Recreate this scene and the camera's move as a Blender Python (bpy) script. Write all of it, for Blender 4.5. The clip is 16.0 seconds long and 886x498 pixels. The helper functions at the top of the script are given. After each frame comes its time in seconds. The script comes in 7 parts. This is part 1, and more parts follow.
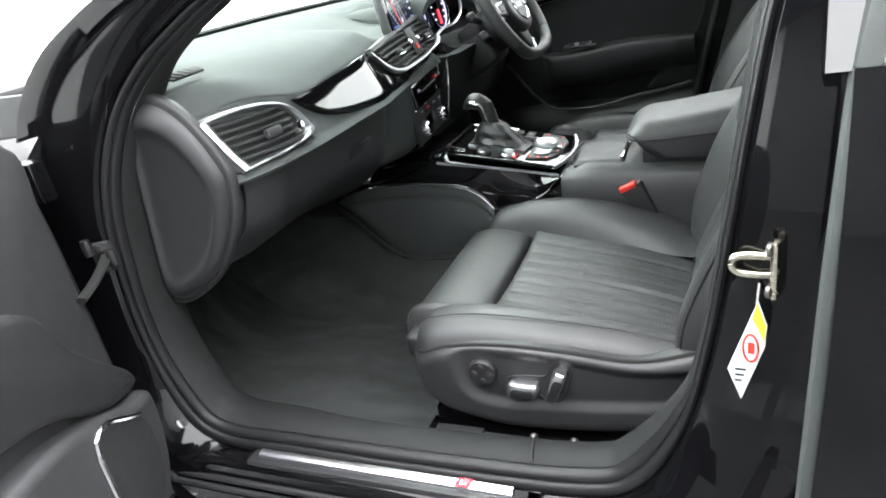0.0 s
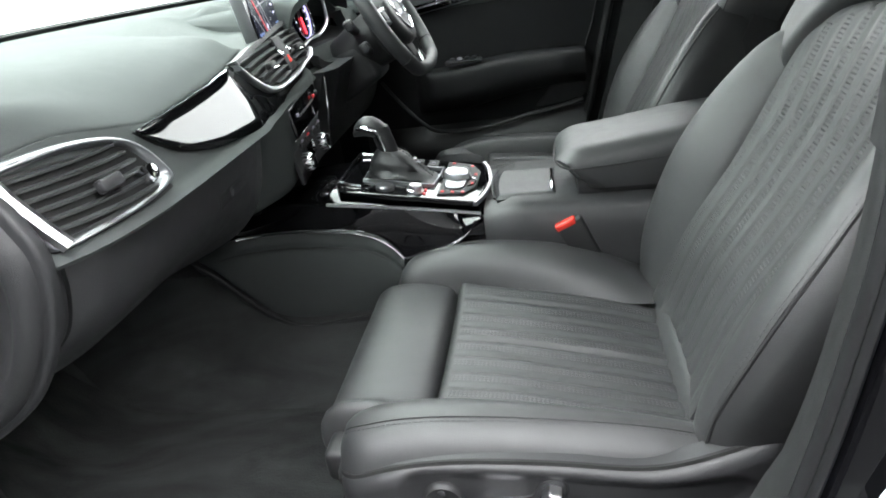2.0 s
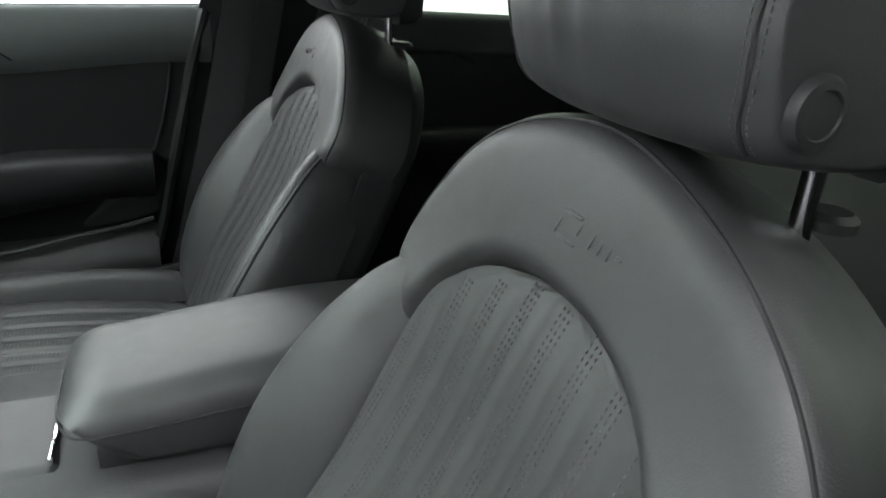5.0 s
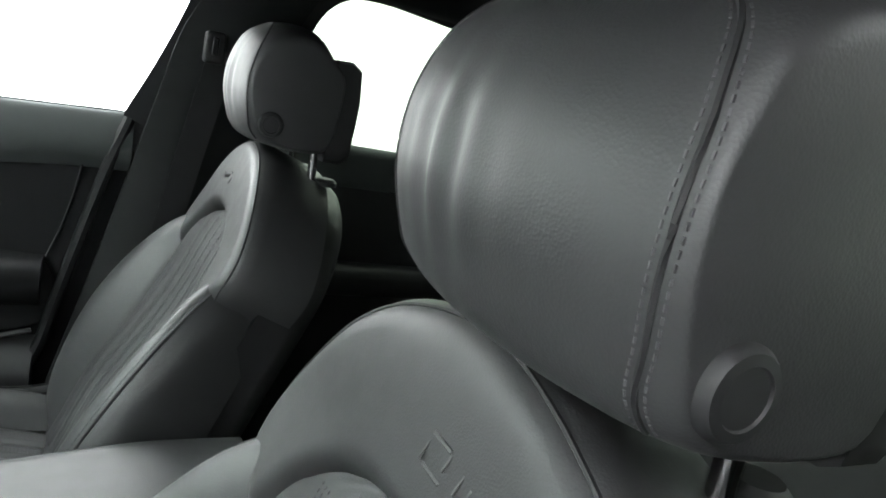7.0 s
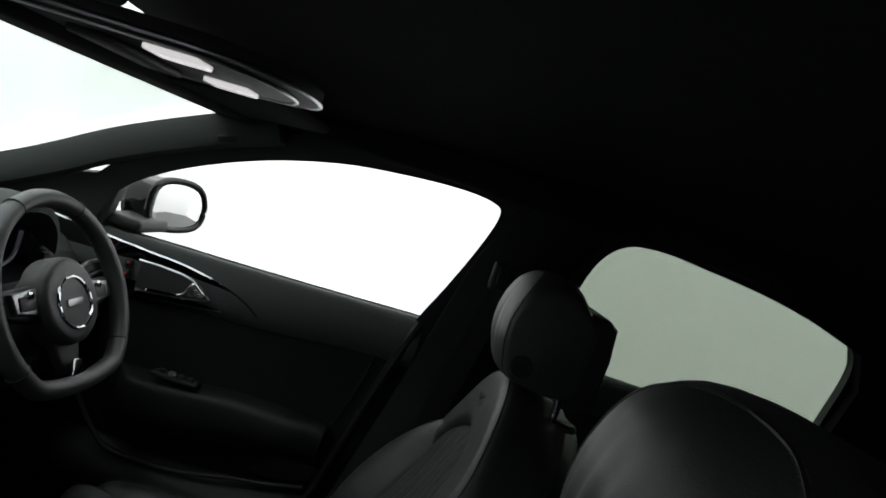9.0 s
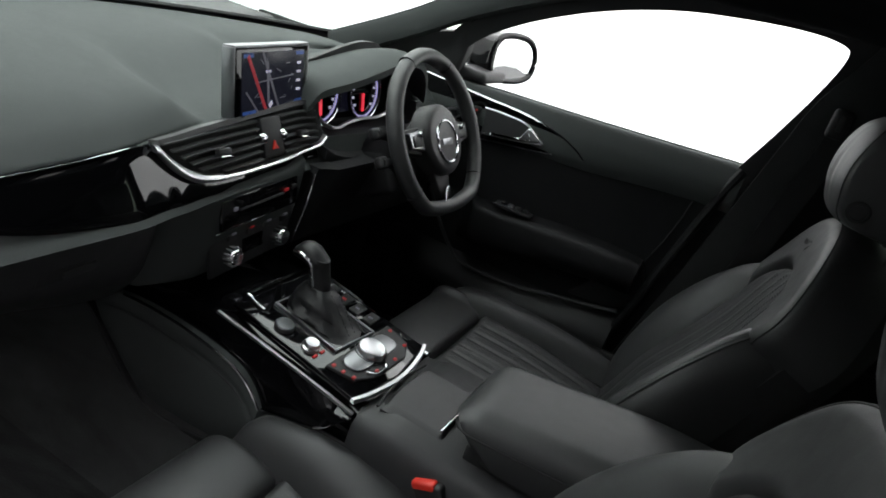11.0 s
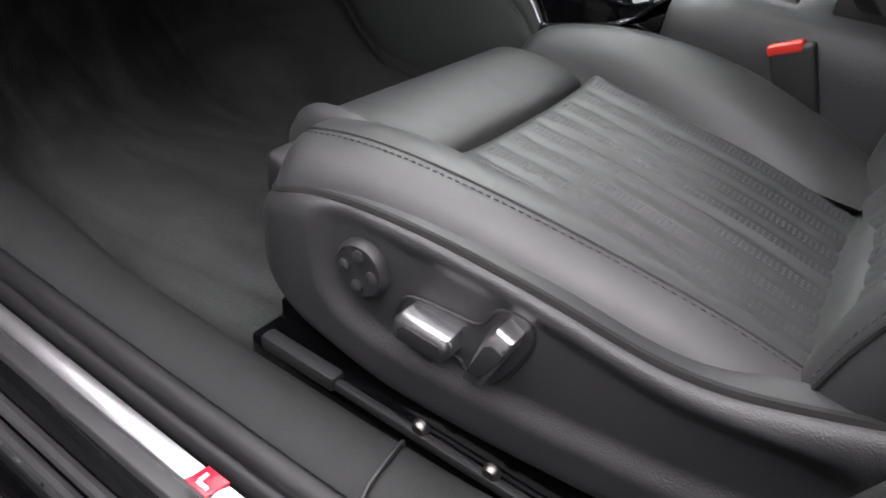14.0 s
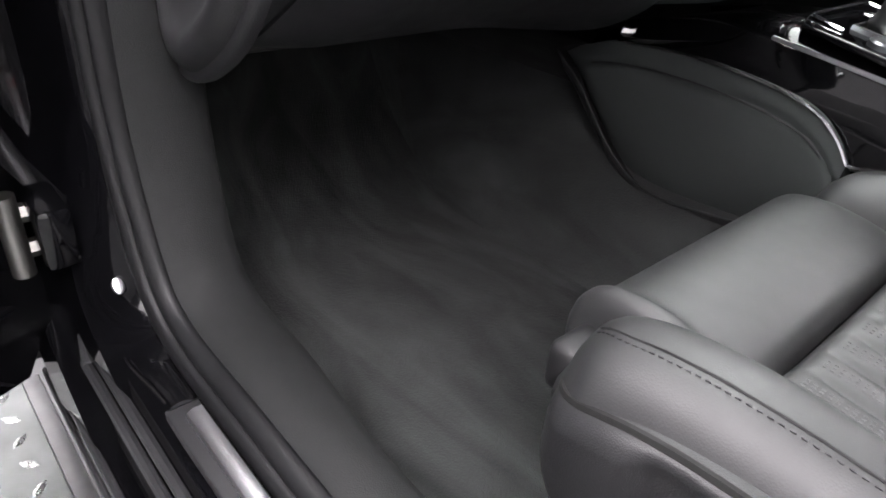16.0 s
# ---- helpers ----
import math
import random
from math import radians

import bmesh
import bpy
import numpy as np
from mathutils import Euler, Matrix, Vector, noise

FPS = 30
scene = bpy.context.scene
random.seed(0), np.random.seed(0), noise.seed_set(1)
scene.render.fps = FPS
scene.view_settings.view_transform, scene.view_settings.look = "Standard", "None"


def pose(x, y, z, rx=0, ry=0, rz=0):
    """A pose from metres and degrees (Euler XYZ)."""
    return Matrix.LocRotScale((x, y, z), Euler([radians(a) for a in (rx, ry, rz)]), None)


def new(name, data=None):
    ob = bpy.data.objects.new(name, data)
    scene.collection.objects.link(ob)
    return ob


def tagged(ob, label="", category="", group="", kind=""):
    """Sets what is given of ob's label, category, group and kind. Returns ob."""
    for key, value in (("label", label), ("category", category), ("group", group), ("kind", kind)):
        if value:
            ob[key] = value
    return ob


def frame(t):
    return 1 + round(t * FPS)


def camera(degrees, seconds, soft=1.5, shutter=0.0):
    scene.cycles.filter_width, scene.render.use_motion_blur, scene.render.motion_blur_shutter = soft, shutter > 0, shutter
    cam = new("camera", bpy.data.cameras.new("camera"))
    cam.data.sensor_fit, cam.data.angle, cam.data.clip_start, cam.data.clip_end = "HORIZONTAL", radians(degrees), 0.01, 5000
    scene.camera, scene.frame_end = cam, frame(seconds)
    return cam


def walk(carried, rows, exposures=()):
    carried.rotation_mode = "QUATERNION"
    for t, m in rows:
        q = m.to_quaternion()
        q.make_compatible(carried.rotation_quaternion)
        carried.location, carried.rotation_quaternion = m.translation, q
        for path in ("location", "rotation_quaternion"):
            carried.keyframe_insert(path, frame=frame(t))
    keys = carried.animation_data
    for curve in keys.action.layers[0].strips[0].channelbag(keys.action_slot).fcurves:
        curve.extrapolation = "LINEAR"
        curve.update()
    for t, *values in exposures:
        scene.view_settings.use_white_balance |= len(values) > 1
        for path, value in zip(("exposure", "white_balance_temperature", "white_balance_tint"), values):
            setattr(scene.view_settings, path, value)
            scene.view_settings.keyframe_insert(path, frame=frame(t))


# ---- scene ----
cam = camera(67.80, 16.0, soft=1.8)
# seconds, x, y, z, yaw, pitch, roll
ROWS = [
    (0.0, 0.3895, -1.4360, 1.0910, 26.16, -23.98, -11.03),
    (0.5, 0.2582, -1.3674, 1.0336, 20.86, -23.75, -11.44),
    (1.0, 0.1880, -1.3181, 1.0175, 17.43, -23.41, -11.29),
    (1.5, 0.1811, -1.2465, 1.0443, 14.16, -24.05, -11.21),
    (2.0, 0.1819, -1.1972, 1.0566, 11.06, -24.73, -8.86),
    (2.5, 0.1965, -1.1394, 1.0915, 8.59, -23.95, -7.42),
    (3.0, 0.2039, -1.0571, 1.1105, 2.69, -22.64, -4.88),
    (3.5, 0.2192, -0.9725, 1.1308, -2.85, -22.37, -1.81),
    (4.0, 0.2399, -0.8677, 1.1395, -10.13, -22.38, 0.17),
    (4.5, 0.2604, -0.7660, 1.1237, -18.81, -23.23, 2.56),
    (4.7, 0.2840, -0.7426, 1.1259, -21.89, -23.78, 2.50),
    (6.8, 0.3838, -0.6504, 1.1360, -30.25, -14.49, 11.04),
    (7.0, 0.3921, -0.6478, 1.1482, -27.25, -11.82, 11.62),
    (7.5, 0.4048, -0.6520, 1.1974, -19.31, -6.81, 13.56),
    (8.0, 0.4253, -0.6518, 1.2201, -11.48, -4.58, 15.27),
    (8.5, 0.4195, -0.6722, 1.2419, -5.69, -2.88, 16.86),
    (9.0, 0.4255, -0.6850, 1.2528, 1.19, -2.98, 18.42),
    (9.5, 0.4432, -0.6977, 1.2654, 9.46, -7.52, 20.09),
    (10.0, 0.4349, -0.7137, 1.2619, 14.09, -14.02, 20.27),
    (10.2, 0.4240, -0.7280, 1.2559, 15.66, -16.47, 19.84),
    (12.3, 0.3897, -1.1114, 1.1714, 29.44, -23.95, 9.04),
    (12.5, 0.4044, -1.1331, 1.1226, 29.31, -23.56, 7.69),
    (13.0, 0.3494, -1.0804, 0.9871, 27.85, -28.51, 7.33),
    (13.5, 0.3196, -1.0113, 0.8712, 28.94, -32.02, 6.49),
    (14.0, 0.2817, -0.9588, 0.7729, 31.01, -33.57, 6.97),
    (14.5, 0.2276, -0.9329, 0.7062, 33.82, -35.47, 7.59),
    (15.0, 0.1844, -0.9262, 0.7270, 37.72, -36.75, 6.65),
    (15.5, 0.1737, -0.9439, 0.8106, 40.18, -33.68, 6.28),
    (16.0, 0.1029, -0.9341, 0.8221, 46.63, -31.40, 4.66),
]
EXPOSURES = [(0, 0.27, 6300, 10), (2, 0.20, 6300, 10), (3, 0.12, 6300, 10), (4, -0.02, 6300, 10), (4.7, -0.08, 6300, 10), (6.8, 0.45, 6300, 10), (7.5, 0.35, 6300, 10), (8, -0.75, 6300, 10), (8.5, -1.75, 6300, 11), (9, -2.3, 6350, 12), (10.2, -2.5, 6350, 12), (12.3, 0.20, 6450, 18), (13.5, 0.02, 6500, 20), (14.2, -0.25, 6500, 20), (15, -0.42, 6500, 20), (16, 0.10, 6500, 20)]
walk(cam, [(t, pose(x, y, z, 90 + p, 0, w) @ pose(0, 0, 0, 0, 0, r)) for t, x, y, z, w, p, r in ROWS], EXPOSURES)

# ---- world and light: a white photo booth with a luminous ceiling ----
world = bpy.data.worlds.new("booth_air")
scene.world = world
world.use_nodes = True
world.node_tree.nodes["Background"].inputs[0].default_value = (0.95, 1.0, 0.98, 1)
world.node_tree.nodes["Background"].inputs[1].default_value = 0.15
CEILING_GLOW = 11.0


# ---- materials ----
def mat(name, color, rough=0.5, metal=0.0, spec=0.5, coat=0.0, var=0.15, var_scale=6.0, grain=0.0, grain_scale=900.0,
        rough_var=0.08, stretch=(1, 1, 1), sheen=0.0, emit=None, glow=0.0):
    """Principled material with colour and gloss variation at two scales and a fine relief."""
    m = bpy.data.materials.new(name)
    m.use_nodes = True
    nt = m.node_tree
    b = nt.nodes["Principled BSDF"]
    b.inputs["Metallic"].default_value = metal
    b.inputs["Specular IOR Level"].default_value = spec
    b.inputs["Coat Weight"].default_value = coat
    b.inputs["Coat Roughness"].default_value = 0.03
    b.inputs["Sheen Weight"].default_value = sheen
    tc = nt.nodes.new("ShaderNodeTexCoord")
    mp = nt.nodes.new("ShaderNodeMapping")
    mp.inputs["Scale"].default_value = stretch
    nt.links.new(tc.outputs["Object"], mp.inputs["Vector"])
    n1 = nt.nodes.new("ShaderNodeTexNoise")
    n1.inputs["Scale"].default_value = var_scale
    n1.inputs["Detail"].default_value = 6
    nt.links.new(mp.outputs[0], n1.inputs["Vector"])
    ramp = nt.nodes.new("ShaderNodeMapRange")
    ramp.inputs[3].default_value, ramp.inputs[4].default_value = 1 - var * 2, 1 + var * 2
    nt.links.new(n1.outputs[0], ramp.inputs[0])
    mul = nt.nodes.new("ShaderNodeVectorMath")
    mul.operation = "SCALE"
    mul.inputs[0].default_value = color
    nt.links.new(ramp.outputs[0], mul.inputs["Scale"])
    nt.links.new(mul.outputs[0], b.inputs["Base Color"])
    n2 = nt.nodes.new("ShaderNodeTexNoise")
    n2.inputs["Scale"].default_value = var_scale * 9
    n2.inputs["Detail"].default_value = 3
    nt.links.new(mp.outputs[0], n2.inputs["Vector"])
    rr = nt.nodes.new("ShaderNodeMapRange")
    rr.inputs[3].default_value, rr.inputs[4].default_value = max(0.0, rough - rough_var), min(1.0, rough + rough_var)
    nt.links.new(n2.outputs[0], rr.inputs[0])
    nt.links.new(rr.outputs[0], b.inputs["Roughness"])
    if grain:
        v = nt.nodes.new("ShaderNodeTexVoronoi")
        v.inputs["Scale"].default_value = grain_scale
        nt.links.new(tc.outputs["Object"], v.inputs["Vector"])
        bp = nt.nodes.new("ShaderNodeBump")
        bp.inputs["Strength"].default_value = grain
        bp.inputs["Distance"].default_value = 0.0006
        nt.links.new(v.outputs["Distance"], bp.inputs["Height"])
        nt.links.new(bp.outputs[0], b.inputs["Normal"])
    if emit:
        b.inputs["Emission Color"].default_value = (*emit, 1)
        b.inputs["Emission Strength"].default_value = glow
    return m


def glass_mat(name, tint, gloss=0.05):
    """Thin pane: tinted see-through with a clear surface reflection."""
    m = bpy.data.materials.new(name)
    m.use_nodes = True
    nt = m.node_tree
    nt.nodes.remove(nt.nodes["Principled BSDF"])
    tr, gl, mx, fr = (nt.nodes.new(k) for k in ("ShaderNodeBsdfTransparent", "ShaderNodeBsdfGlossy", "ShaderNodeMixShader", "ShaderNodeLayerWeight"))
    tr.inputs[0].default_value = (*tint, 1)
    gl.inputs["Roughness"].default_value = 0.0
    fr.inputs[0].default_value = 0.5
    pw, ma = nt.nodes.new("ShaderNodeMath"), nt.nodes.new("ShaderNodeMath")
    pw.operation, ma.operation = "POWER", "MULTIPLY_ADD"
    pw.inputs[1].default_value = 5
    ma.inputs[1].default_value, ma.inputs[2].default_value = 1 - gloss, gloss
    nt.links.new(fr.outputs["Facing"], pw.inputs[0])
    nt.links.new(pw.outputs[0], ma.inputs[0])
    nt.links.new(ma.outputs[0], mx.inputs[0])
    nt.links.new(tr.outputs[0], mx.inputs[1])
    nt.links.new(gl.outputs[0], mx.inputs[2])
    nt.links.new(mx.outputs[0], nt.nodes["Material Output"].inputs[0])
    return m


LEATHER = mat("black_nappa_leather", (0.030, 0.0305, 0.0315), 0.50, spec=0.62, var=0.09, var_scale=5, grain=0.14, grain_scale=700)
LEATHER_DARK = mat("dark_leather_side", (0.016, 0.016, 0.017), 0.45, var=0.08, grain=0.25, grain_scale=700)
DOOR_CLOTH = mat("black_door_cloth", (0.014, 0.014, 0.0148), 0.9, spec=0.15, var=0.15, grain=0.5, grain_scale=600)
ARM_SKIN = mat("black_armrest_skin", (0.014, 0.014, 0.015), 0.6, spec=0.3, var=0.08, grain=0.3, grain_scale=800)
THREAD = mat("grey_thread", (0.052, 0.052, 0.055), 0.8, var=0.1)
STITCH = mat("dark_grey_rib_thread", (0.078, 0.078, 0.081), 0.6, var=0.1)
SEAM = mat("seam_shadow_piping", (0.012, 0.012, 0.013), 0.6)
DASH = mat("soft_dash_skin", (0.060, 0.066, 0.0645), 0.82, spec=0.14, var=0.03, grain=0.3, grain_scale=900)
PLASTIC = mat("grained_black_plastic", (0.025, 0.025, 0.0265), 0.46, var=0.06, grain=0.35, grain_scale=800)
SLAT = mat("satin_grey_slat_plastic", (0.050, 0.052, 0.053), 0.42, spec=0.5, var=0.04)
PLASTIC_DARK = mat("matt_black_plastic", (0.014, 0.014, 0.015), 0.55, var=0.1)
TRIM_GREY = mat("dark_grey_sill_plastic", (0.0125, 0.0132, 0.0134), 0.68, spec=0.28, var=0.08, grain=0.3)
SEAL_WORN = mat("worn_sill_seal_rubber", (0.020, 0.020, 0.0215), 0.55, spec=0.35, var=0.35, var_scale=26)
RUBBER = mat("door_seal_rubber", (0.008, 0.008, 0.0088), 0.50, spec=0.35, var=0.15, var_scale=20)


def pile_mat(name, color, streak):
    """Brushed pile: long smeared light and dark strokes over a fine fibrous relief."""
    m = mat(name, color, 0.95, spec=0.1, var=0.16, var_scale=18, grain=1.0, grain_scale=420, sheen=0.22)
    nt = m.node_tree
    b = nt.nodes["Principled BSDF"]
    old = b.inputs["Base Color"].links[0].from_socket
    tc, mp, n = (nt.nodes.new(k) for k in ("ShaderNodeTexCoord", "ShaderNodeMapping", "ShaderNodeTexNoise"))
    mp.inputs["Rotation"].default_value = (0, 0, 0.5)
    mp.inputs["Scale"].default_value = (2.2, 7.0, 4.0)
    n.inputs["Scale"].default_value = 1.5
    n.inputs["Detail"].default_value = 4
    n.inputs["Distortion"].default_value = 1.6
    nt.links.new(tc.outputs["Object"], mp.inputs["Vector"])
    nt.links.new(mp.outputs[0], n.inputs["Vector"])
    r, v = nt.nodes.new("ShaderNodeMapRange"), nt.nodes.new("ShaderNodeVectorMath")
    r.inputs[1].default_value, r.inputs[2].default_value = 0.3, 0.72
    r.inputs[3].default_value, r.inputs[4].default_value = 1 - streak * 0.5, 1 + streak
    v.operation = "SCALE"
    nt.links.new(n.outputs[0], r.inputs[0])
    nt.links.new(old, v.inputs[0])
    nt.links.new(r.outputs[0], v.inputs["Scale"])
    nt.links.new(v.outputs[0], b.inputs["Base Color"])
    return m


CARPET = pile_mat("charcoal_carpet", (0.044, 0.0465, 0.046), 0.6)
MAT_PILE = pile_mat("charcoal_velour_mat", (0.0255, 0.0275, 0.0270), 1.0)
HEADLINER = mat("black_headliner_cloth", (0.012, 0.012, 0.013), 0.95, spec=0.15, var=0.15, grain=0.5, grain_scale=500)
PIANO = mat("piano_black_lacquer", (0.003, 0.003, 0.0035), 0.04, spec=0.6, coat=0.0, var=0.05, rough_var=0.02)
PAINT = mat("black_car_paint", (0.003, 0.003, 0.0036), 0.06, spec=0.30, coat=0.0, var=0.2, var_scale=30, rough_var=0.04)
CHROME = mat("bright_chrome", (0.80, 0.80, 0.82), 0.12, metal=1.0, var=0.02, var_scale=4, rough_var=0.02)
SCUFF_BASE = mat("dark_satin_scuff_border", (0.018, 0.018, 0.0195), 0.42, spec=0.5, var=0.08)
SATIN = mat("satin_aluminium", (0.66, 0.66, 0.68), 0.30, metal=1.0, var=0.02, var_scale=4, rough_var=0.02)
OILED_STEEL = mat("oiled_dark_steel", (0.045, 0.045, 0.045), 0.36, metal=0.7, var=0.2)
STEEL = mat("dull_bolt_steel", (0.20, 0.195, 0.185), 0.4, metal=1.0, var=0.2)
BRASSY = mat("plated_striker_steel", (0.62, 0.58, 0.48), 0.25, metal=1.0, var=0.1)
RED = mat("red_button_plastic", (0.75, 0.035, 0.02), 0.4, var=0.05)
RED_BADGE = mat("red_badge_enamel", (0.65, 0.01, 0.03), 0.25, var=0.05)
WHITE_PRINT = mat("white_print", (0.75, 0.75, 0.76), 0.5, var=0.03)
YELLOW_PRINT = mat("yellow_print", (0.75, 0.70, 0.03), 0.5, var=0.03)
TAG_PAPER = mat("white_tag_card", (0.72, 0.76, 0.80), 0.5, var=0.05)
RED_GLOW = mat("red_button_light", (0.3, 0.01, 0.01), 0.4, emit=(1.0, 0.04, 0.05), glow=0.22)
AMBER_GLOW = mat("amber_lamp", (0.3, 0.1, 0.01), 0.4, emit=(1.0, 0.35, 0.03), glow=0.8)
DIAL_GLOW = mat("violet_dial_light", (0.2, 0.2, 0.3), 0.4, emit=(0.55, 0.5, 0.95), glow=1.6)
NEEDLE_GLOW = mat("red_needle_light", (0.4, 0.02, 0.02), 0.4, emit=(1.0, 0.05, 0.08), glow=2.5)
DARK_CHROME = mat("smoked_satin_metal", (0.26, 0.265, 0.275), 0.34, metal=1.0, var=0.04, var_scale=5)
VENT_FRAME = mat("smoked_grey_vent_frame", (0.19, 0.193, 0.20), 0.32, metal=0.85, var=0.05)
SCREEN = mat("dark_map_screen", (0.008, 0.009, 0.014), 0.16, spec=0.5, emit=(0.03, 0.03, 0.06), glow=0.35)
MAP_RED = mat("map_red_line", (0.3, 0.01, 0.02), 0.3, emit=(0.9, 0.05, 0.08), glow=0.35)
MAP_GREY = mat("map_grey_line", (0.1, 0.1, 0.12), 0.3, emit=(0.35, 0.33, 0.4), glow=0.25)
MAP_BLUE = mat("map_blue_box", (0.02, 0.05, 0.2), 0.3, emit=(0.06, 0.18, 0.6), glow=0.35)
MAP_WHITE = mat("map_white_mark", (0.4, 0.4, 0.45), 0.3, emit=(0.75, 0.72, 0.95), glow=1.2)
GLASS = glass_mat("clear_green_glass", (0.87, 0.955, 0.91))
SIDE_GLASS = glass_mat("clear_side_glass", (0.97, 1.0, 0.98))
GLASS_TINT = glass_mat("tinted_rear_glass", (0.215, 0.255, 0.205))
# tint deepened beyond the side glass to keep ceiling light off the bench
SCREEN_TINT = glass_mat("light_blocking_rear_screen_glass", (0.055, 0.065, 0.055))
MIRROR = mat("mirror_silver", (0.9, 0.9, 0.9), 0.01, metal=1.0, var=0.0, rough_var=0.0)
BOOTH_WHITE = mat("white_booth_wall", (0.90, 0.91, 0.90), 0.7, var=0.02, var_scale=2)
# grey for unseen surfaces that hold back light from the open side
SIDE_DIMMER = mat("side_light_dimmer_grey", (0.13, 0.13, 0.133), 0.7, var=0.1, var_scale=1.5)
BOOTH_FLOOR = mat("dark_grey_floor_paint", (0.07, 0.07, 0.072), 0.5, var=0.08, var_scale=3)
PLATE = mat("galvanised_tread_plate", (0.20, 0.212, 0.208), 0.55, metal=0.35, var=0.30, var_scale=14)
PLATE_BOSS = mat("rubbed_tread_bosses", (0.62, 0.64, 0.63), 0.28, metal=0.8, var=0.2, var_scale=30)
PLATE_EDGE = mat("worn_grey_steel_edge", (0.11, 0.11, 0.112), 0.55, metal=0.4, var=0.25, var_scale=20)
# near-black that paints the shade of openings too shallow to darken themselves
SHADE_BLACK = mat("painted_shade_black", (0.004, 0.004, 0.004), 0.8, var=0.05)
LIGHTBOX = mat("luminous_ceiling_fabric", (0.9, 0.9, 0.9), 0.6, var=0.0, emit=(1.0, 1.0, 0.985), glow=CEILING_GLOW)
# wall white plus added emission, a helper to brighten the driver window
GLOW_WALL = mat("white_wall_with_added_glow", (0.9, 0.9, 0.9), 0.7, var=0.0, emit=(1.0, 1.0, 0.985), glow=2.2)
LAMP_LENS = mat("courtesy_lamp_lens", (0.85, 0.85, 0.85), 0.15, var=0.05, emit=(1.0, 0.97, 0.93), glow=3.0)

# ---- geometry helpers ----
def spline(pts, n=8, closed=False):
    """Catmull-Rom curve through points, n steps a span."""
    p = [Vector(q) for q in pts]
    out, m = [], len(p)
    for i in range(m if closed else m - 1):
        if closed:
            a, b, c, d = p[i - 1], p[i], p[(i + 1) % m], p[(i + 2) % m]
        else:
            a, b, c, d = p[max(i - 1, 0)], p[i], p[i + 1], p[min(i + 2, m - 1)]
        for k in range(n):
            t = k / n
            out.append(0.5 * (2 * b + (c - a) * t + (2 * a - 5 * b + 4 * c - d) * t * t + (3 * b - a - 3 * c + d) * t ** 3))
    if not closed:
        out.append(p[-1].copy())
    return out


def curve_at(pairs, x):
    """Smooth value at x of a curve given by (x, value) pairs."""
    if x <= pairs[0][0]:
        return pairs[0][1]
    for (a, va), (b, vb) in zip(pairs, pairs[1:]):
        if x <= b:
            return va + (vb - va) * (x - a) / (b - a)
    return pairs[-1][1]


def soft_curve(pairs, n=12):
    """The same pairs, with a rounded course between them."""
    return [(v[0], v[1]) for v in spline([(a, b, 0) for a, b in pairs], n)]


def roll(d, r):
    """Drop of a rounded edge of radius r at the distance d from it."""
    if d >= r:
        return 0.0
    q = 1 - max(d, 0) / r
    return r * (1 - math.sqrt(max(0.0, 1 - q * q)))


def smooth(a, b, x):
    t = min(1.0, max(0.0, (x - a) / (b - a)))
    return t * t * (3 - 2 * t)


def join(*geos):
    vs, fs = [], []
    for v, f in geos:
        k = len(vs)
        vs += list(v)
        fs += [tuple(i + k for i in q) for q in f]
    return vs, fs


def moved(geo, m):
    return [m @ Vector(v) for v in geo[0]], geo[1]


def sheet(fn, nu, nv, back=None, closed_u=False):
    """A grid fn(u, v), u and v from 0 to 1; with back, a solid whose underside is back(u, v, point)."""
    g = [[Vector(fn(i / nu, j / nv)) for j in range(nv + 1)] for i in range(nu + 1)]
    vs = [p for row in g for p in row]
    w = nv + 1
    fs = [(i * w + j, (i + 1) * w + j, (i + 1) * w + j + 1, i * w + j + 1) for i in range(nu) for j in range(nv)]
    if back:
        k = len(vs)
        vs += [Vector(back(i / nu, j / nv, g[i][j])) for i in range(nu + 1) for j in range(nv + 1)]
        fs += [tuple(q + k for q in reversed(f)) for f in list(fs)]
        rim = [i * w for i in range(nu + 1)] + [nu * w + j for j in range(1, w)] + [i * w + nv for i in range(nu - 1, -1, -1)] + [j for j in range(nv - 1, 0, -1)]
        for a, b in zip(rim, rim[1:] + rim[:1]):
            fs.append((b, a, a + k, b + k))
    return vs, fs


def loft(rings, caps=True, closed=True):
    """Skin over rings of equal length."""
    n = len(rings[0])
    vs = [Vector(p) for r in rings for p in r]
    fs = []
    for i in range(len(rings) - 1):
        for j in range(n if closed else n - 1):
            a, b = i * n + j, i * n + (j + 1) % n
            fs.append((a, b, b + n, a + n))
    if caps and closed:
        fs.append(tuple(range(n - 1, -1, -1)))
        fs.append(tuple(range((len(rings) - 1) * n, len(rings) * n)))
    return vs, fs


def sweep(path, profile, up=(0, 0, 1), closed=False, caps=True):
    """Carries a closed profile of (side, up) pairs along a path."""
    p = [Vector(q) for q in path]
    rings, up = [], Vector(up)
    for i, q in enumerate(p):
        a = p[i - 1] if i or closed else p[i]
        b = p[(i + 1) % len(p)] if closed or i < len(p) - 1 else p[i]
        t = (b - a).normalized()
        side = t.cross(up)
        if side.length < 1e-5:
            side = t.cross(Vector((1, 0, 0)))
        side.normalize()
        n = side.cross(t).normalized()
        rings.append([q + side * s + n * h for s, h in profile])
    if closed:
        rings.append(rings[0])
        return loft(rings, False)
    return loft(rings, caps)


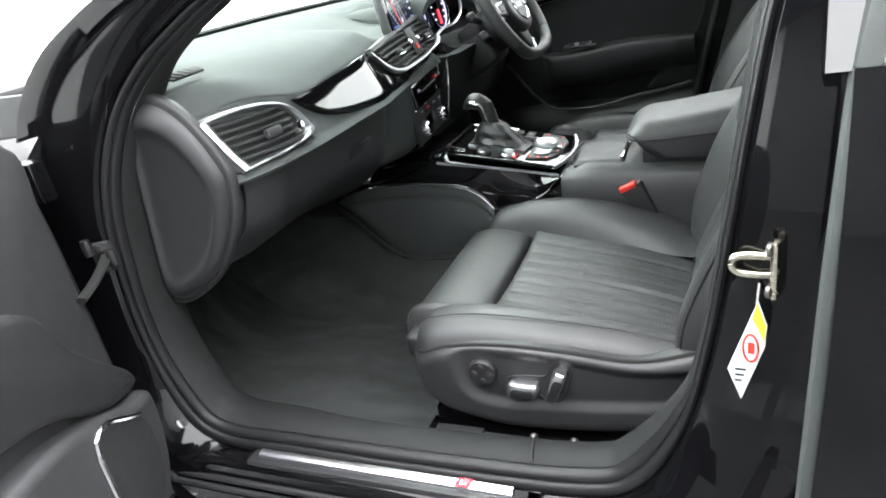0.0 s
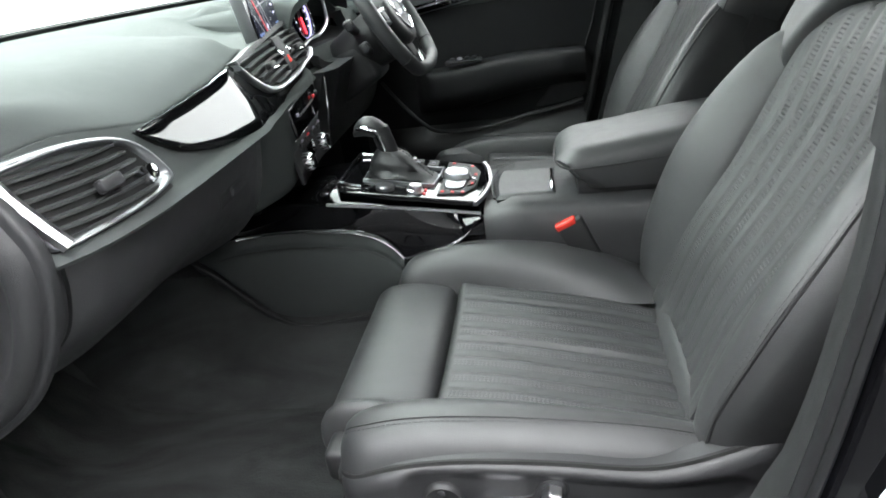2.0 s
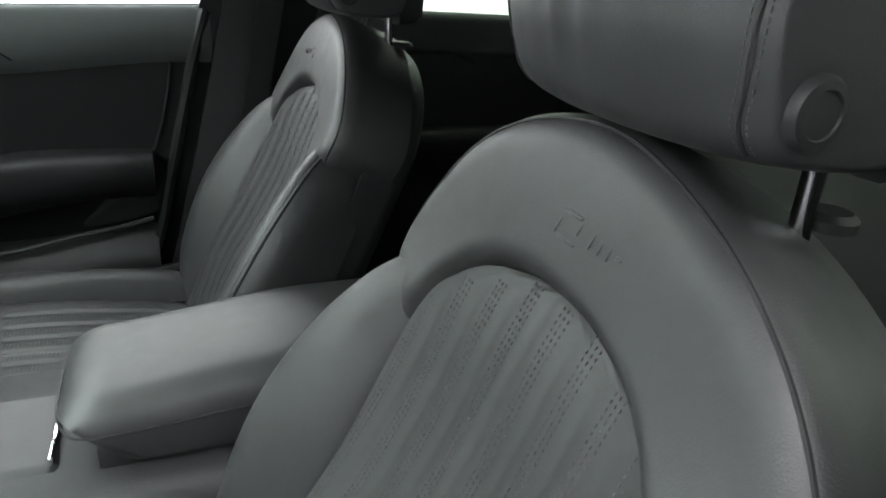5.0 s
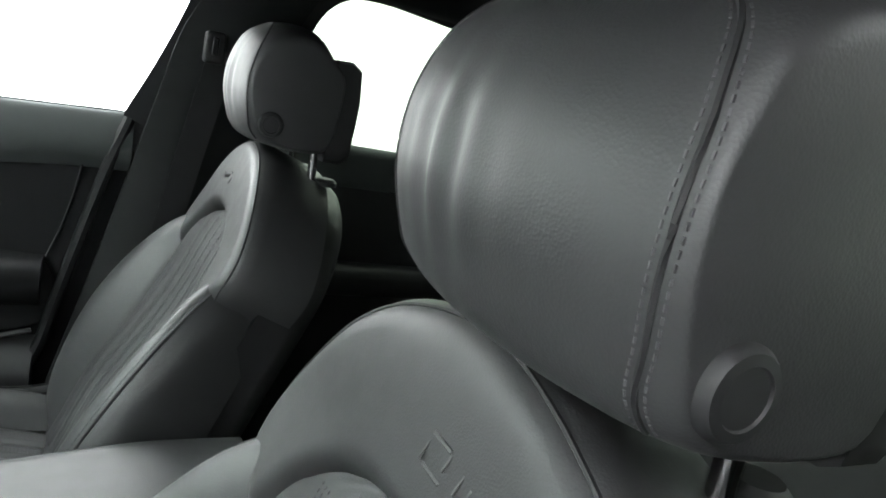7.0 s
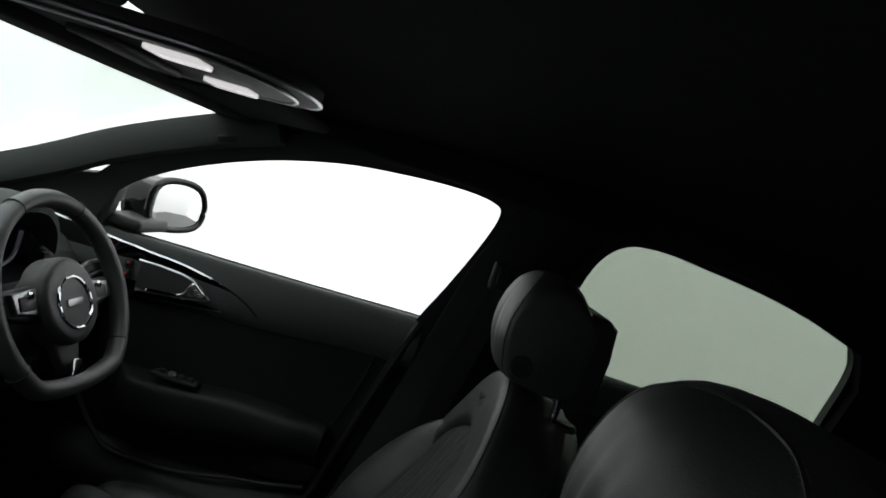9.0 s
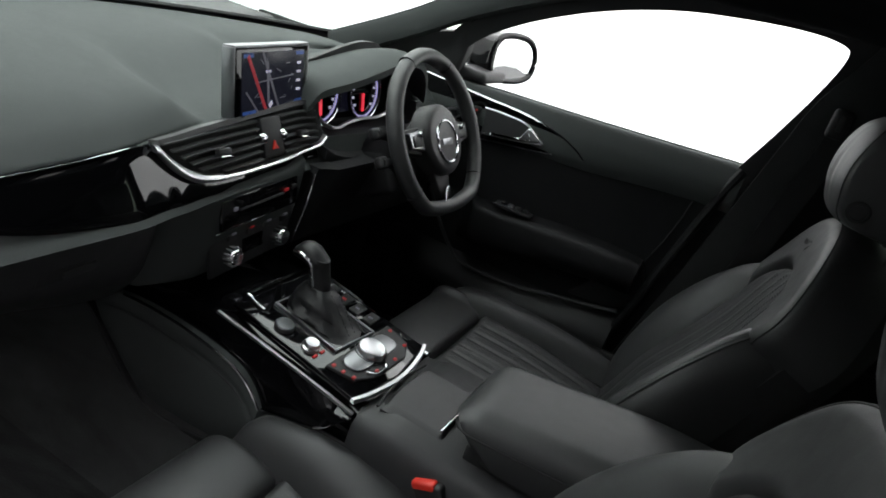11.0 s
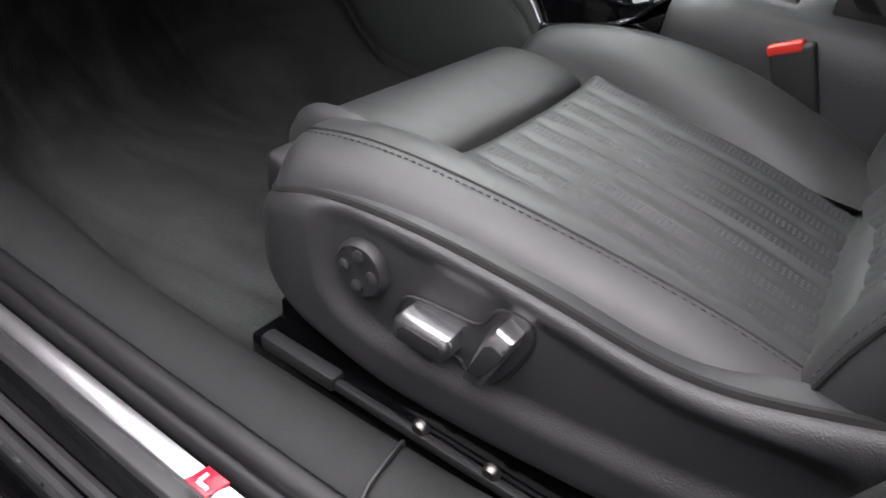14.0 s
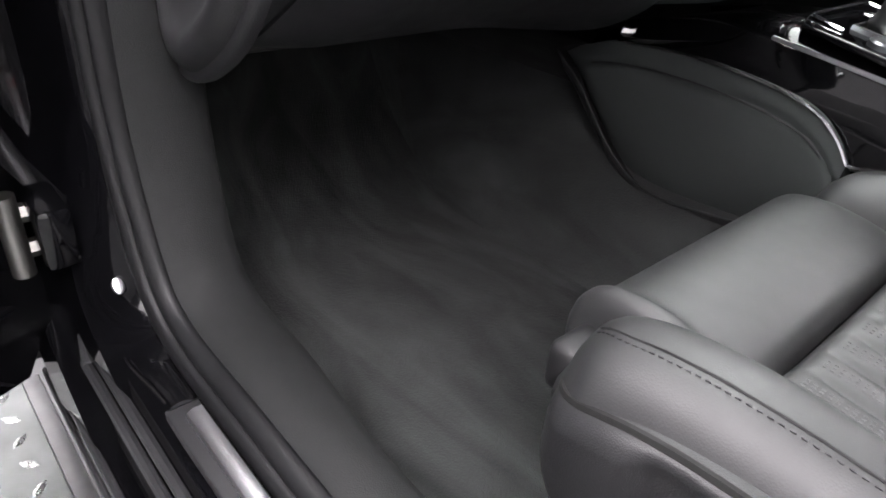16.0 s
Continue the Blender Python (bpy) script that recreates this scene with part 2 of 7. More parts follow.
def tube(path, r, seg=8, closed=False, flat=1.0, up=(0, 0, 1)):
    return sweep(path, [(r * math.cos(2 * math.pi * k / seg), r * flat * math.sin(2 * math.pi * k / seg)) for k in range(seg)], up, closed)


def box(sx, sy, sz, bevel=0.003, seg=2, m=None):
    """A block with rounded edges, centred at its own origin, then moved by m."""
    bm = bmesh.new()
    bmesh.ops.create_cube(bm, size=1)
    bmesh.ops.scale(bm, vec=(sx, sy, sz), verts=bm.verts)
    if bevel:
        bmesh.ops.bevel(bm, geom=bm.edges[:], offset=min(bevel, 0.49 * min(sx, sy, sz)), segments=seg, affect="EDGES", profile=0.5)
    vs, fs = [v.co.copy() for v in bm.verts], [tuple(v.index for v in f.verts) for f in bm.faces]
    bm.free()
    return moved((vs, fs), m) if m else (vs, fs)


def slab(outline, depth, bevel=0.0, m=None):
    """A plate: an outline in the xy plane, depth along z, with rounded rims."""
    bm = bmesh.new()
    f = bm.faces.new([bm.verts.new((q[0], q[1], 0)) for q in outline])
    ex = bmesh.ops.extrude_face_region(bm, geom=[f])
    top = [g for g in ex["geom"] if isinstance(g, bmesh.types.BMVert)]
    bmesh.ops.translate(bm, vec=(0, 0, depth), verts=top)
    bmesh.ops.recalc_face_normals(bm, faces=bm.faces[:])
    if bevel:
        rim = [e for e in bm.edges if all(v in top for v in e.verts)]
        bmesh.ops.bevel(bm, geom=rim, offset=bevel, segments=3, affect="EDGES", profile=0.5)
    bm.verts.index_update()
    vs, fs = [v.co.copy() for v in bm.verts], [tuple(v.index for v in q.verts) for q in bm.faces]
    bm.free()
    return moved((vs, fs), m) if m else (vs, fs)


def lathe(profile, seg=24, m=None):
    """Turns (radius, height) pairs round z."""
    rings = [[(r * math.cos(2 * math.pi * k / seg), r * math.sin(2 * math.pi * k / seg), h) for k in range(seg)] for r, h in profile]
    g = loft(rings, True)
    return moved(g, m) if m else g


def dashes(path, length, gap, r, lift=(0, 0, 0)):
    """A row of short stitches along a path."""
    p = [Vector(q) for q in path]
    geos, run, want = [], 0.0, 0.0
    for a, b in zip(p, p[1:]):
        d = (b - a).length
        if d < 1e-7:
            continue
        t = (b - a) / d
        while want < run + d:
            s = a + t * (want - run) + Vector(lift)
            n = t.cross(Vector((0.3, 0.2, 0.93))).normalized() * r
            k = t.cross(n).normalized() * r
            e = s + t * length
            geos.append(([s + n, s + k, s - n, s - k, e + n, e + k, e - n, e - k],
                         [(0, 1, 5, 4), (1, 2, 6, 5), (2, 3, 7, 6), (3, 0, 4, 7), (3, 2, 1, 0), (4, 5, 6, 7)]))
            want += length + gap
        run += d
    return join(*geos)


def part(name, geo, material, parent=None, label="", angle=38):
    """Links vertices and faces as one mesh object under a thing or a part."""
    me = bpy.data.meshes.new(name)
    me.from_pydata([tuple(v) for v in geo[0]], [], [tuple(f) for f in geo[1]])
    me.validate()
    bm = bmesh.new()
    bm.from_mesh(me)
    bmesh.ops.remove_doubles(bm, verts=bm.verts[:], dist=1e-6)
    bmesh.ops.recalc_face_normals(bm, faces=bm.faces[:])
    bm.to_mesh(me)
    bm.free()
    me.shade_smooth()
    me.set_sharp_from_angle(angle=radians(angle))
    me.materials.append(material)
    ob = new(name, me)
    if parent:
        ob.parent = parent
        ob.matrix_parent_inverse = parent.matrix_world.inverted()
    if label:
        ob["label"] = label
    return ob


def thing(name, label, category, group="", kind="", at=(0, 0, 0)):
    """An empty at the base of a thing, to carry its parts."""
    ob = new(name)
    ob.location = at
    ob.matrix_world = Matrix.Translation(at)
    ob.empty_display_size = 0.05
    return tagged(ob, label, category, group, kind)


def structure(name, geo, material, label, category, angle=38):
    return tagged(part(name, geo, material, None, "", angle), label, category, "", "structure")


def frame3(o, ax, ay):
    """A pose whose x and y run along ax and ay, with its origin at o."""
    x = Vector(ax).normalized()
    z = x.cross(Vector(ay)).normalized()
    y = z.cross(x)
    return Matrix(((x.x, y.x, z.x, o[0]), (x.y, y.y, z.y, o[1]), (x.z, y.z, z.z, o[2]), (0, 0, 0, 1)))

# ---- the booth ----
structure("floor", box(14, 12, 0.1, 0, m=pose(0.5, 0, -0.05)), BOOTH_FLOOR, "dark grey painted booth floor", "floor")
# plain white wall given its own glow; no lamp stands behind it
structure("wall_north", box(14, 0.15, 4.4, 0, m=pose(0.5, 5.5, 2.2)), GLOW_WALL, "white booth wall with glow added to burn out the window", "wall")
structure("wall_southwest", box(3.8, 0.15, 4.4, 0, m=pose(-4.1, -5.5, 2.2)), BOOTH_WHITE, "plain white photo booth wall", "wall")
# out of view, added so less light enters through the open door
structure("wall_south", box(9.2, 0.15, 4.4, 0, m=pose(2.4, -5.5, 2.2)), SIDE_DIMMER, "unseen grey wall added to weaken light from the open side", "wall")
structure("wall_west", box(0.15, 11, 4.4, 0, m=pose(-6.0, 0, 2.2)), BOOTH_WHITE, "plain white photo booth wall", "wall")
structure("wall_east", box(0.15, 11, 4.4, 0, m=pose(7.0, 0, 2.2)), BOOTH_WHITE, "plain white photo booth wall", "wall")
# unseen strip that ends the luminous ceiling early, darkening outboard faces
structure("ceiling_dimmer", box(14, 1.9, 0.1, 0, m=pose(0.5, -5.05, 4.45)), SIDE_DIMMER, "unseen grey ceiling strip added to cut low side light", "ceiling")
structure("ceiling", box(14, 10.1, 0.1, 0, m=pose(0.5, 0.95, 4.45)), LIGHTBOX, "luminous white fabric booth ceiling", "ceiling")

# tread plate beside the car, with its steel edge and raised lozenges
plate = thing("tread_plate", "galvanised diamond tread plate ramp beside the car", "ramp")
part("plate", box(1.01, 0.55, 0.02, 0.002, m=pose(-0.20, -1.172, 0.19)), PLATE, plate)
part("edge", box(1.01, 0.021, 0.06, 0.003, m=pose(-0.20, -0.8865, 0.172)), PLATE_EDGE, plate, "worn grey steel edge angle")
part("support", box(0.97, 0.5, 0.18, 0.002, m=pose(-0.20, -1.16, 0.09)), PLATE_EDGE, plate)
loz = []
for i in range(23):
    for j in range(12):
        x, y = -0.680 + i * 0.042, -0.922 - j * 0.040
        q = ([(-0.0125, 0, 0), (-0.004, -0.0050, 0), (0.004, -0.0050, 0), (0.0125, 0, 0), (0.004, 0.0050, 0), (-0.004, 0.0050, 0), (-0.005, 0, 0.0028), (0.005, 0, 0.0028)],
             [(0, 1, 6), (1, 2, 7, 6), (2, 3, 7), (3, 4, 7), (4, 5, 6, 7), (5, 0, 6)])
        loz.append(moved(q, pose(x + (0.021 if j % 2 else 0), y, 0.2, 0, 0, 45 if (i + j) % 2 else -45)))
tagged(part("lozenges", join(*loz), PLATE_BOSS, plate), kind="stuff")


# ---- body shell: left door aperture ----
def tumble(z):
    """How far the body side leans inwards at a height."""
    return 0.16 * smooth(0.80, 1.42, z) ** 0.9


APERTURE = [(-0.41, 0.405), (-0.475, 0.47), (-0.495, 0.64), (-0.465, 0.83), (-0.42, 0.95), (-0.36, 1.02), (-0.29, 1.065), (-0.20, 1.11), (-0.06, 1.19),
            (0.12, 1.275), (0.28, 1.325), (0.41, 1.345), (0.485, 1.325), (0.510, 1.25), (0.470, 1.13), (0.428, 1.02), (0.405, 0.91), (0.388, 0.80), (0.366, 0.66), (0.336, 0.54),
            (0.285, 0.445), (0.21, 0.41), (0.0, 0.40), (-0.25, 0.40)]
ring = spline([(x, 0, z) for x, z in APERTURE], 6, closed=True)


def aperture_band(profile, lo=0, hi=None, side=-1):
    """Sweeps (inwards, sidewards) pairs round the door aperture; side -1 is the left body side."""
    n, rows = len(ring), []
    idx = list(range(n + 1)) if hi is None else list(range(lo, hi + 1))
    for i in idx:
        q, t = ring[i % n], (ring[(i + 1) % n] - ring[(i - 1) % n]).normalized()
        inw = Vector((-t.z, 0, t.x))
        if inw.dot(Vector((0, 0, 0.85)) + Vector((-0.02, 0, 0)) - q) < 0:
            inw = -inw
        upright = smooth(0.44, 0.60, q.z)
        g = 1 - (0.72 if q.x > 0 else 0.45) * upright
        k = 1 - 0.72 * smooth(0.92, 1.12, q.z)
        neg = 1 - 0.5 * smooth(0.92, 1.10, q.z) * (1 - smooth(-0.1, 0.2, q.x))
        prof = profile(q) if callable(profile) else profile
        rows.append([Vector((q.x + inw.x * a * (g if a > 0 else neg), side * ((0.77 - (0.77 - b) * k if b < 0.77 else b if b < 0.80 else 0.80 + (b - 0.80) * (1 - 0.72 * upright)) - tumble(q.z)), q.z + inw.z * a * (g if a > 0 else neg))) for a, b in prof])
    return loft(rows, False, closed=False)


def bead(pts):
    """A rounded seal section through the given points."""
    return [(p.x, p.y) for p in spline([(a, b, 0) for a, b in pts], 3)]


seal = thing("door_seal", "black ribbed rubber seal round the open door aperture", "door seal")
part("outer_lip", aperture_band(bead([(-0.006, 0.787), (-0.001, 0.796), (0.007, 0.797), (0.013, 0.792), (0.013, 0.785), (0.009, 0.781)])), RUBBER, seal)
part("inner_lip", aperture_band(bead([(0.010, 0.783), (0.014, 0.788), (0.021, 0.787), (0.026, 0.780), (0.026, 0.773), (0.020, 0.769)])), RUBBER, seal)
structure("body_flange", aperture_band([(0.002, 0.780), (-0.001, 0.790), (-0.008, 0.810), (-0.030, 0.842), (-0.075, 0.850), (-0.085, 0.856), (-0.092, 0.872), (-0.13, 0.88)]),
                   PAINT, "gloss black painted door jamb round the aperture", "car body")
# inner trim: A-pillar foot, sill and B-pillar foot
trim_profile = [(0.026, 0.772), (0.032, 0.762), (0.034, 0.735), (0.030, 0.712), (0.022, 0.700), (0.005, 0.694), (-0.14, 0.690)]
sill_profile = [(0.026, 0.772), (0.032, 0.764), (0.034, 0.745), (0.031, 0.728), (0.024, 0.719), (0.008, 0.713), (-0.14, 0.709)]


def low_profile(q):
    k = smooth(-0.36, -0.15, q.x)
    return [(a + (c - a) * k, b + (d - b) * k) for (a, b), (c, d) in zip(trim_profile, sill_profile)]


sill_trim = structure("sill_trim", aperture_band(low_profile, 21 * 6 + 1, 24 * 6 + 3 * 6 + 3), TRIM_GREY, "dark grey grained plastic sill and kick trim", "sill trim")
b_profile = [(0.026, 0.772), (0.031, 0.766), (0.022, 0.755), (0.0, 0.735), (-0.028, 0.712), (-0.045, 0.698), (-0.14, 0.688)]


def foot_profile(q):
    k = smooth(0.43, 0.75, q.z)
    return [(a + (c - a) * k, b + (d - b) * k) for (a, b), (c, d) in zip(sill_profile, b_profile)]


structure("pillar_trim_b", join(aperture_band(foot_profile, 16 * 6, 21 * 6 + 1), aperture_band([(a + 0.006 * k * (k < 4) + 0.018 * (k > 3), b) for k, (a, b) in enumerate(b_profile)], 13 * 6 - 1, 16 * 6 + 1)), TRIM_GREY, "dark grey plastic trim of the centre pillar", "pillar trim")
trim_joint = structure("trim_joint", tube([(0.135, -0.772, 0.433), (0.133, -0.763, 0.4385), (0.131, -0.745, 0.4398), (0.128, -0.728, 0.4368), (0.125, -0.719, 0.4298), (0.122, -0.7135, 0.415)], 0.0018, 6), SEAM, "dark joint line across the sill trim", "trim")
structure("pillar_trim_a", aperture_band(trim_profile, 3 * 6 + 3, 13 * 6 - 1), TRIM_GREY, "dark grey trim of the front pillar and roof rail", "pillar trim")

# scuff strip with its red badge
scuff = thing("scuff_strip", "brushed aluminium sill scuff strip with a red badge", "scuff strip")
part("base", slab([(p.x, p.y) for p in spline([(-0.334, -0.812, 0), (-0.329, -0.8025, 0), (-0.318, -0.799, 0), (-0.2, -0.799, 0), (0.13, -0.799, 0), (0.138, -0.803, 0), (0.138, -0.824, 0), (0.13, -0.828, 0), (-0.2, -0.828, 0), (-0.318, -0.828, 0), (-0.330, -0.824, 0)], 5, True)], 0.009, 0.002, pose(0, 0, 0.397)), SCUFF_BASE, scuff, "dark satin border of the strip")
strip = part("strip", sweep([(-0.313, -0.809, 0.408), (-0.2, -0.809, 0.408), (0.115, -0.809, 0.408)], [(-0.0075, 0), (-0.0066, 0.0042), (0.0010, 0.0047), (0.0064, 0.0016), (0.0075, -0.002), (-0.0075, -0.002)]),
             SATIN, scuff, "brushed aluminium strip")
part("badge", slab([(-0.011, -0.0078), (0.009, -0.0078), (0.013, 0.0078), (-0.007, 0.0078)], 0.0012, 0.0004, pose(0.042, -0.809, 0.4127, 4, 0, 0)), RED_BADGE, strip, "red enamel parallelogram badge")
part("badge_mark", join(box(0.010, 0.003, 0.001, 0.0004, 1, pose(0.044, -0.813, 0.4148)), box(0.003, 0.007, 0.001, 0.0004, 1, pose(0.040, -0.809, 0.415))), WHITE_PRINT, strip)
for k in range(4):
    part("letter_bar", box(0.0028, 0.0065, 0.0006, 0.0002, 1, pose(0.066 + 0.009 * k, -0.810, 0.4133)), DARK_CHROME, strip)

# outer sill below the strip
structure("outer_sill", sweep([(-0.75, -0.86, 0.36), (-0.3, -0.86, 0.36), (0.6, -0.86, 0.36)],
                              [(-0.060, 0.0375), (-0.033, 0.036), (-0.026, 0.030), (-0.022, 0.006), (-0.006, -0.008), (-0.002, -0.030), (0.004, -0.060), (0.008, -0.090), (0.0, -0.158), (-0.06, -0.158)]),
          PAINT, "gloss black outer sill panel of the car", "car body")
sill_seal = thing("sill_seal", "worn dark grey rubber seal strip along the outer sill", "rubber seal")
for nm, y, z, r in (("upper_bead", -0.8415, 0.3705, 0.0056), ("middle_bead", -0.8515, 0.3605, 0.0052)):
    part(nm, tube(spline([(-0.53, y + 0.020, z + 0.050), (-0.505, y + 0.008, z + 0.024), (-0.48, y + 0.001, z + 0.004), (-0.44, y, z), (0.0, y, z), (0.5, y, z)], 8), r), SEAL_WORN, sill_seal)
part("lower_bead", tube(spline([(-0.60, -0.862, 0.345), (-0.57, -0.869, 0.322), (-0.53, -0.873, 0.311), (0.0, -0.8735, 0.310), (0.5, -0.8735, 0.310)], 8), 0.0042), SEAL_WORN, sill_seal)
part("lower_lip", tube(spline([(-0.59, -0.867, 0.335), (-0.56, -0.876, 0.312), (-0.52, -0.880, 0.302), (0.0, -0.8805, 0.301), (0.5, -0.8805, 0.301)], 8), 0.0028), SEAL_WORN, sill_seal)

# floor, tunnel and bulkhead
structure("carpet_floor", join(box(2.4, 1.40, 0.03, 0.0, m=pose(0.45, 0, 0.275))), CARPET, "charcoal carpet over the car floor", "carpet")
structure("toe_board", sheet(lambda u, v: (-0.56 - 0.46 * u, -0.70 + 1.40 * v, 0.289 + 0.006 * u + 0.50 * u ** 3), 12, 2, lambda u, v, p: p + Vector((-0.05, 0, -0.05))), CARPET, "charcoal carpeted toe board rising to the bulkhead", "carpet")
structure("bulkhead", box(0.04, 1.5, 0.68, 0, m=pose(-1.06, 0, 0.62)), PLASTIC_DARK, "dark bulkhead behind the dashboard", "bulkhead")
for s, nm in ((-1, "kick_panel_left"), (1, "kick_panel_right")):
    structure(nm, sheet(lambda u, v: ((-0.515 if s < 0 else -0.44) - 0.50 * u, s * (0.692 - 0.02 * u), 0.28 + 0.72 * v), 4, 2, lambda u, v, p: p + Vector((0, s * 0.02, 0))), CARPET, "charcoal carpeted kick panel", "carpet")
structure("underbody", box(4.2, 1.6, 0.04, 0.0, m=pose(0.35, 0, 0.235)), PLASTIC_DARK, "dark underbody of the car", "car body")
# ---- dashboard ----
def face(y, z, off=0.0):
    """A point of the dashboard's front band at the height z, off metres proud of it."""
    x = -0.272 + (0.925 - z) * 0.45
    if y < -0.58:
        x -= 0.055 * ((-0.58 - y) / 0.13) ** 2
    if -0.30 < y < 0.17:
        x -= 0.012 * smooth(-0.30, -0.22, y) * (1 - smooth(0.10, 0.17, y))
    if y > -0.25:
        x -= 0.13 * (min(y, 0.20) + 0.25) * smooth(-0.25, -0.15, y)
    return Vector((x + off, y, z))


def ws_base(y):
    return -0.83 + 0.24 * (y / 0.7) ** 2


dash = thing("dashboard", "black soft-touch dashboard with lacquer trim and chrome vents", "dashboard", at=(-0.5, 0, 0.6))
TOP_FRONT = soft_curve([(-0.71, 0.934), (-0.64, 0.945), (-0.56, 0.932), (-0.50, 0.922), (-0.40, 0.927), (-0.28, 0.935), (-0.15, 0.945), (0.0, 0.955), (0.2, 0.958), (0.45, 0.95), (0.70, 0.93)], 6)


def dash_top(u, v):
    y = -0.708 + 1.416 * v
    f = face(y, curve_at(TOP_FRONT, y))
    cut = smooth(0.165, 0.19, y) * (1 - smooth(0.545, 0.57, y))
    f = f.lerp(Vector((-0.46, y, 0.975)), cut)
    scoop = smooth(-0.17, -0.10, y) * (1 - smooth(0.13, 0.17, y))
    f.z -= 0.008 * scoop
    w = ws_base(y)
    sag = 0.012 * smooth(0.55, 0.70, abs(y))
    prof = spline([(w, 0, 1.002 - sag), (w * 0.55 + f.x * 0.45, 0, 1.000 - sag), (f.x - 0.12, 0, 0.984 - sag * 0.7 - 0.030 * scoop), (f.x - 0.045, 0, f.z + 0.030 - 0.030 * scoop), (f.x - 0.006, 0, f.z + 0.003), (f.x - 0.002, 0, f.z - 0.006)], 6)
    k = u * (len(prof) - 1)
    i = min(int(k), len(prof) - 2)
    q = prof[i].lerp(prof[i + 1], k - i)
    return (q.x, y, q.z)


part("top_pad", sheet(dash_top, 30, 70, lambda u, v, p: p + Vector((-0.01, 0, -0.02))), DASH, dash, "soft grained upper pad")


def fascia(u, v):
    y = -0.708 + 1.416 * v
    zt, zb = curve_at(TOP_FRONT, y) - 0.004 - 0.065 * smooth(0.165, 0.19, y) * (1 - smooth(0.545, 0.57, y)), 0.838 - 0.006 * smooth(-0.60, -0.71, y)
    z = zt + (zb - zt) * u
    p = face(y, z, 0.001 + 0.010 * smooth(0.80, 0.97, u) - roll((1 - u) * 0.1, 0.008))
    return p


part("front_band", sheet(fascia, 22, 70, lambda u, v, p: p + Vector((-0.03, 0, 0))), DASH, dash)


def glove(u, v, y0=-0.668, y1=-0.225):
    y = y0 + (y1 - y0) * v
    low = 0.035 * smooth(-0.45, -0.22, y)
    prof = spline([(-0.275, 0, 0.850), (-0.266, 0, 0.832), (-0.270, 0, 0.79), (-0.292, 0, 0.742 - low * 0.6), (-0.345, 0, 0.700 - low), (-0.43, 0, 0.655 - low * 0.6), (-0.56, 0, 0.635)], 5)
    k = u * (len(prof) - 1)
    i = min(int(k), len(prof) - 2)
    q = prof[i].lerp(prof[i + 1], k - i)
    edge = roll(min(v, 1 - v) * (y1 - y0), 0.008)
    return (q.x - edge - (0.04 * smooth(-0.60, -0.70, y)), y, q.z)


part("glove_box", sheet(glove, 26, 20, lambda u, v, p: p + Vector((-0.03, 0, 0.01))), PLASTIC, dash, "grained glove box lid")
part("glove_box_frame", sheet(lambda u, v: glove(u, v, -0.712, -0.672), 26, 4, lambda u, v, p: p + Vector((-0.03, 0, 0.01))), PLASTIC, dash)
slot = part("glove_latch", moved(slab([(-0.040, -0.011), (0.042, -0.009), (0.042, 0.012), (-0.036, 0.011)], 0.003, 0.001), frame3((-0.2755, -0.360, 0.778), (0, 1, 0.05), (0.22, 0, 1))), PLASTIC_DARK, dash, "glove box latch recess")
part("latch_handle", moved(box(0.046, 0.014, 0.012, 0.003, 2), frame3((-0.2735, -0.342, 0.780), (0, 1, 0.05), (0.22, 0, 1))), PLASTIC, slot, "glove box handle")

# end cap facing the open door
CAP = [(-0.425, 0.975), (-0.385, 0.982), (-0.345, 0.965), (-0.315, 0.935), (-0.285, 0.885), (-0.275, 0.84), (-0.30, 0.765), (-0.355, 0.69), (-0.43, 0.64), (-0.475, 0.632), (-0.487, 0.66), (-0.475, 0.74), (-0.455, 0.86), (-0.44, 0.94)]
cap_line = spline([(a, b, 0) for a, b in CAP], 5, closed=True)
part("end_cap", moved(slab([(p.x, p.y) for p in cap_line], 0.014, 0.006), frame3((0, -0.708, 0), (1, 0, 0), (0, 0, 1))), PLASTIC, dash, "smooth black end cap")
inner = [(p.x + (-0.385 - p.x) * 0.09, p.y + (0.80 - p.y) * 0.06) for p in cap_line]
CAP_RISE = soft_curve([(0.0, 0.010), (0.35, 0.0105), (0.60, 0.0125), (0.72, 0.016), (0.78, 0.0205), (0.84, 0.0215), (0.91, 0.018), (0.97, 0.010), (1.0, 0.0)], 5)


def cap_skin(u, v):
    """Padded rim with a shallow dished field, out from the cap's middle."""
    e = inner[int(v * len(inner)) % len(inner)]
    return (-0.395 + (e[0] + 0.395) * u, -0.716 - curve_at(CAP_RISE, u), 0.80 + (e[1] - 0.80) * u)


part("end_cap_panel", sheet(cap_skin, 40, len(inner)), PLASTIC, dash, "smooth dished end cap with padded rim", 60)

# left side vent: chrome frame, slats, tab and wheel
# black sheet behind the slats; the vent's inner shade is in its colour
vent = part("side_vent", sheet(lambda u, v: face(-0.700 + 0.150 * v, 0.922 - 0.014 * v * v - (0.922 - 0.014 * v * v - 0.846 - 0.008 * v) * u, 0.004), 8, 10, lambda u, v, p: p + Vector((-0.01, 0, 0))), SHADE_BLACK, dash, "black sheet painting the shade inside the vent")
V_OUT = [(-0.712, 0.926), (-0.68, 0.934), (-0.635, 0.934), (-0.592, 0.926), (-0.560, 0.909), (-0.545, 0.880), (-0.549, 0.864), (-0.60, 0.857), (-0.66, 0.852), (-0.700, 0.849), (-0.707, 0.87), (-0.713, 0.90)]
v_line = spline([(a, b, 0) for a, b in V_OUT], 5, closed=True)
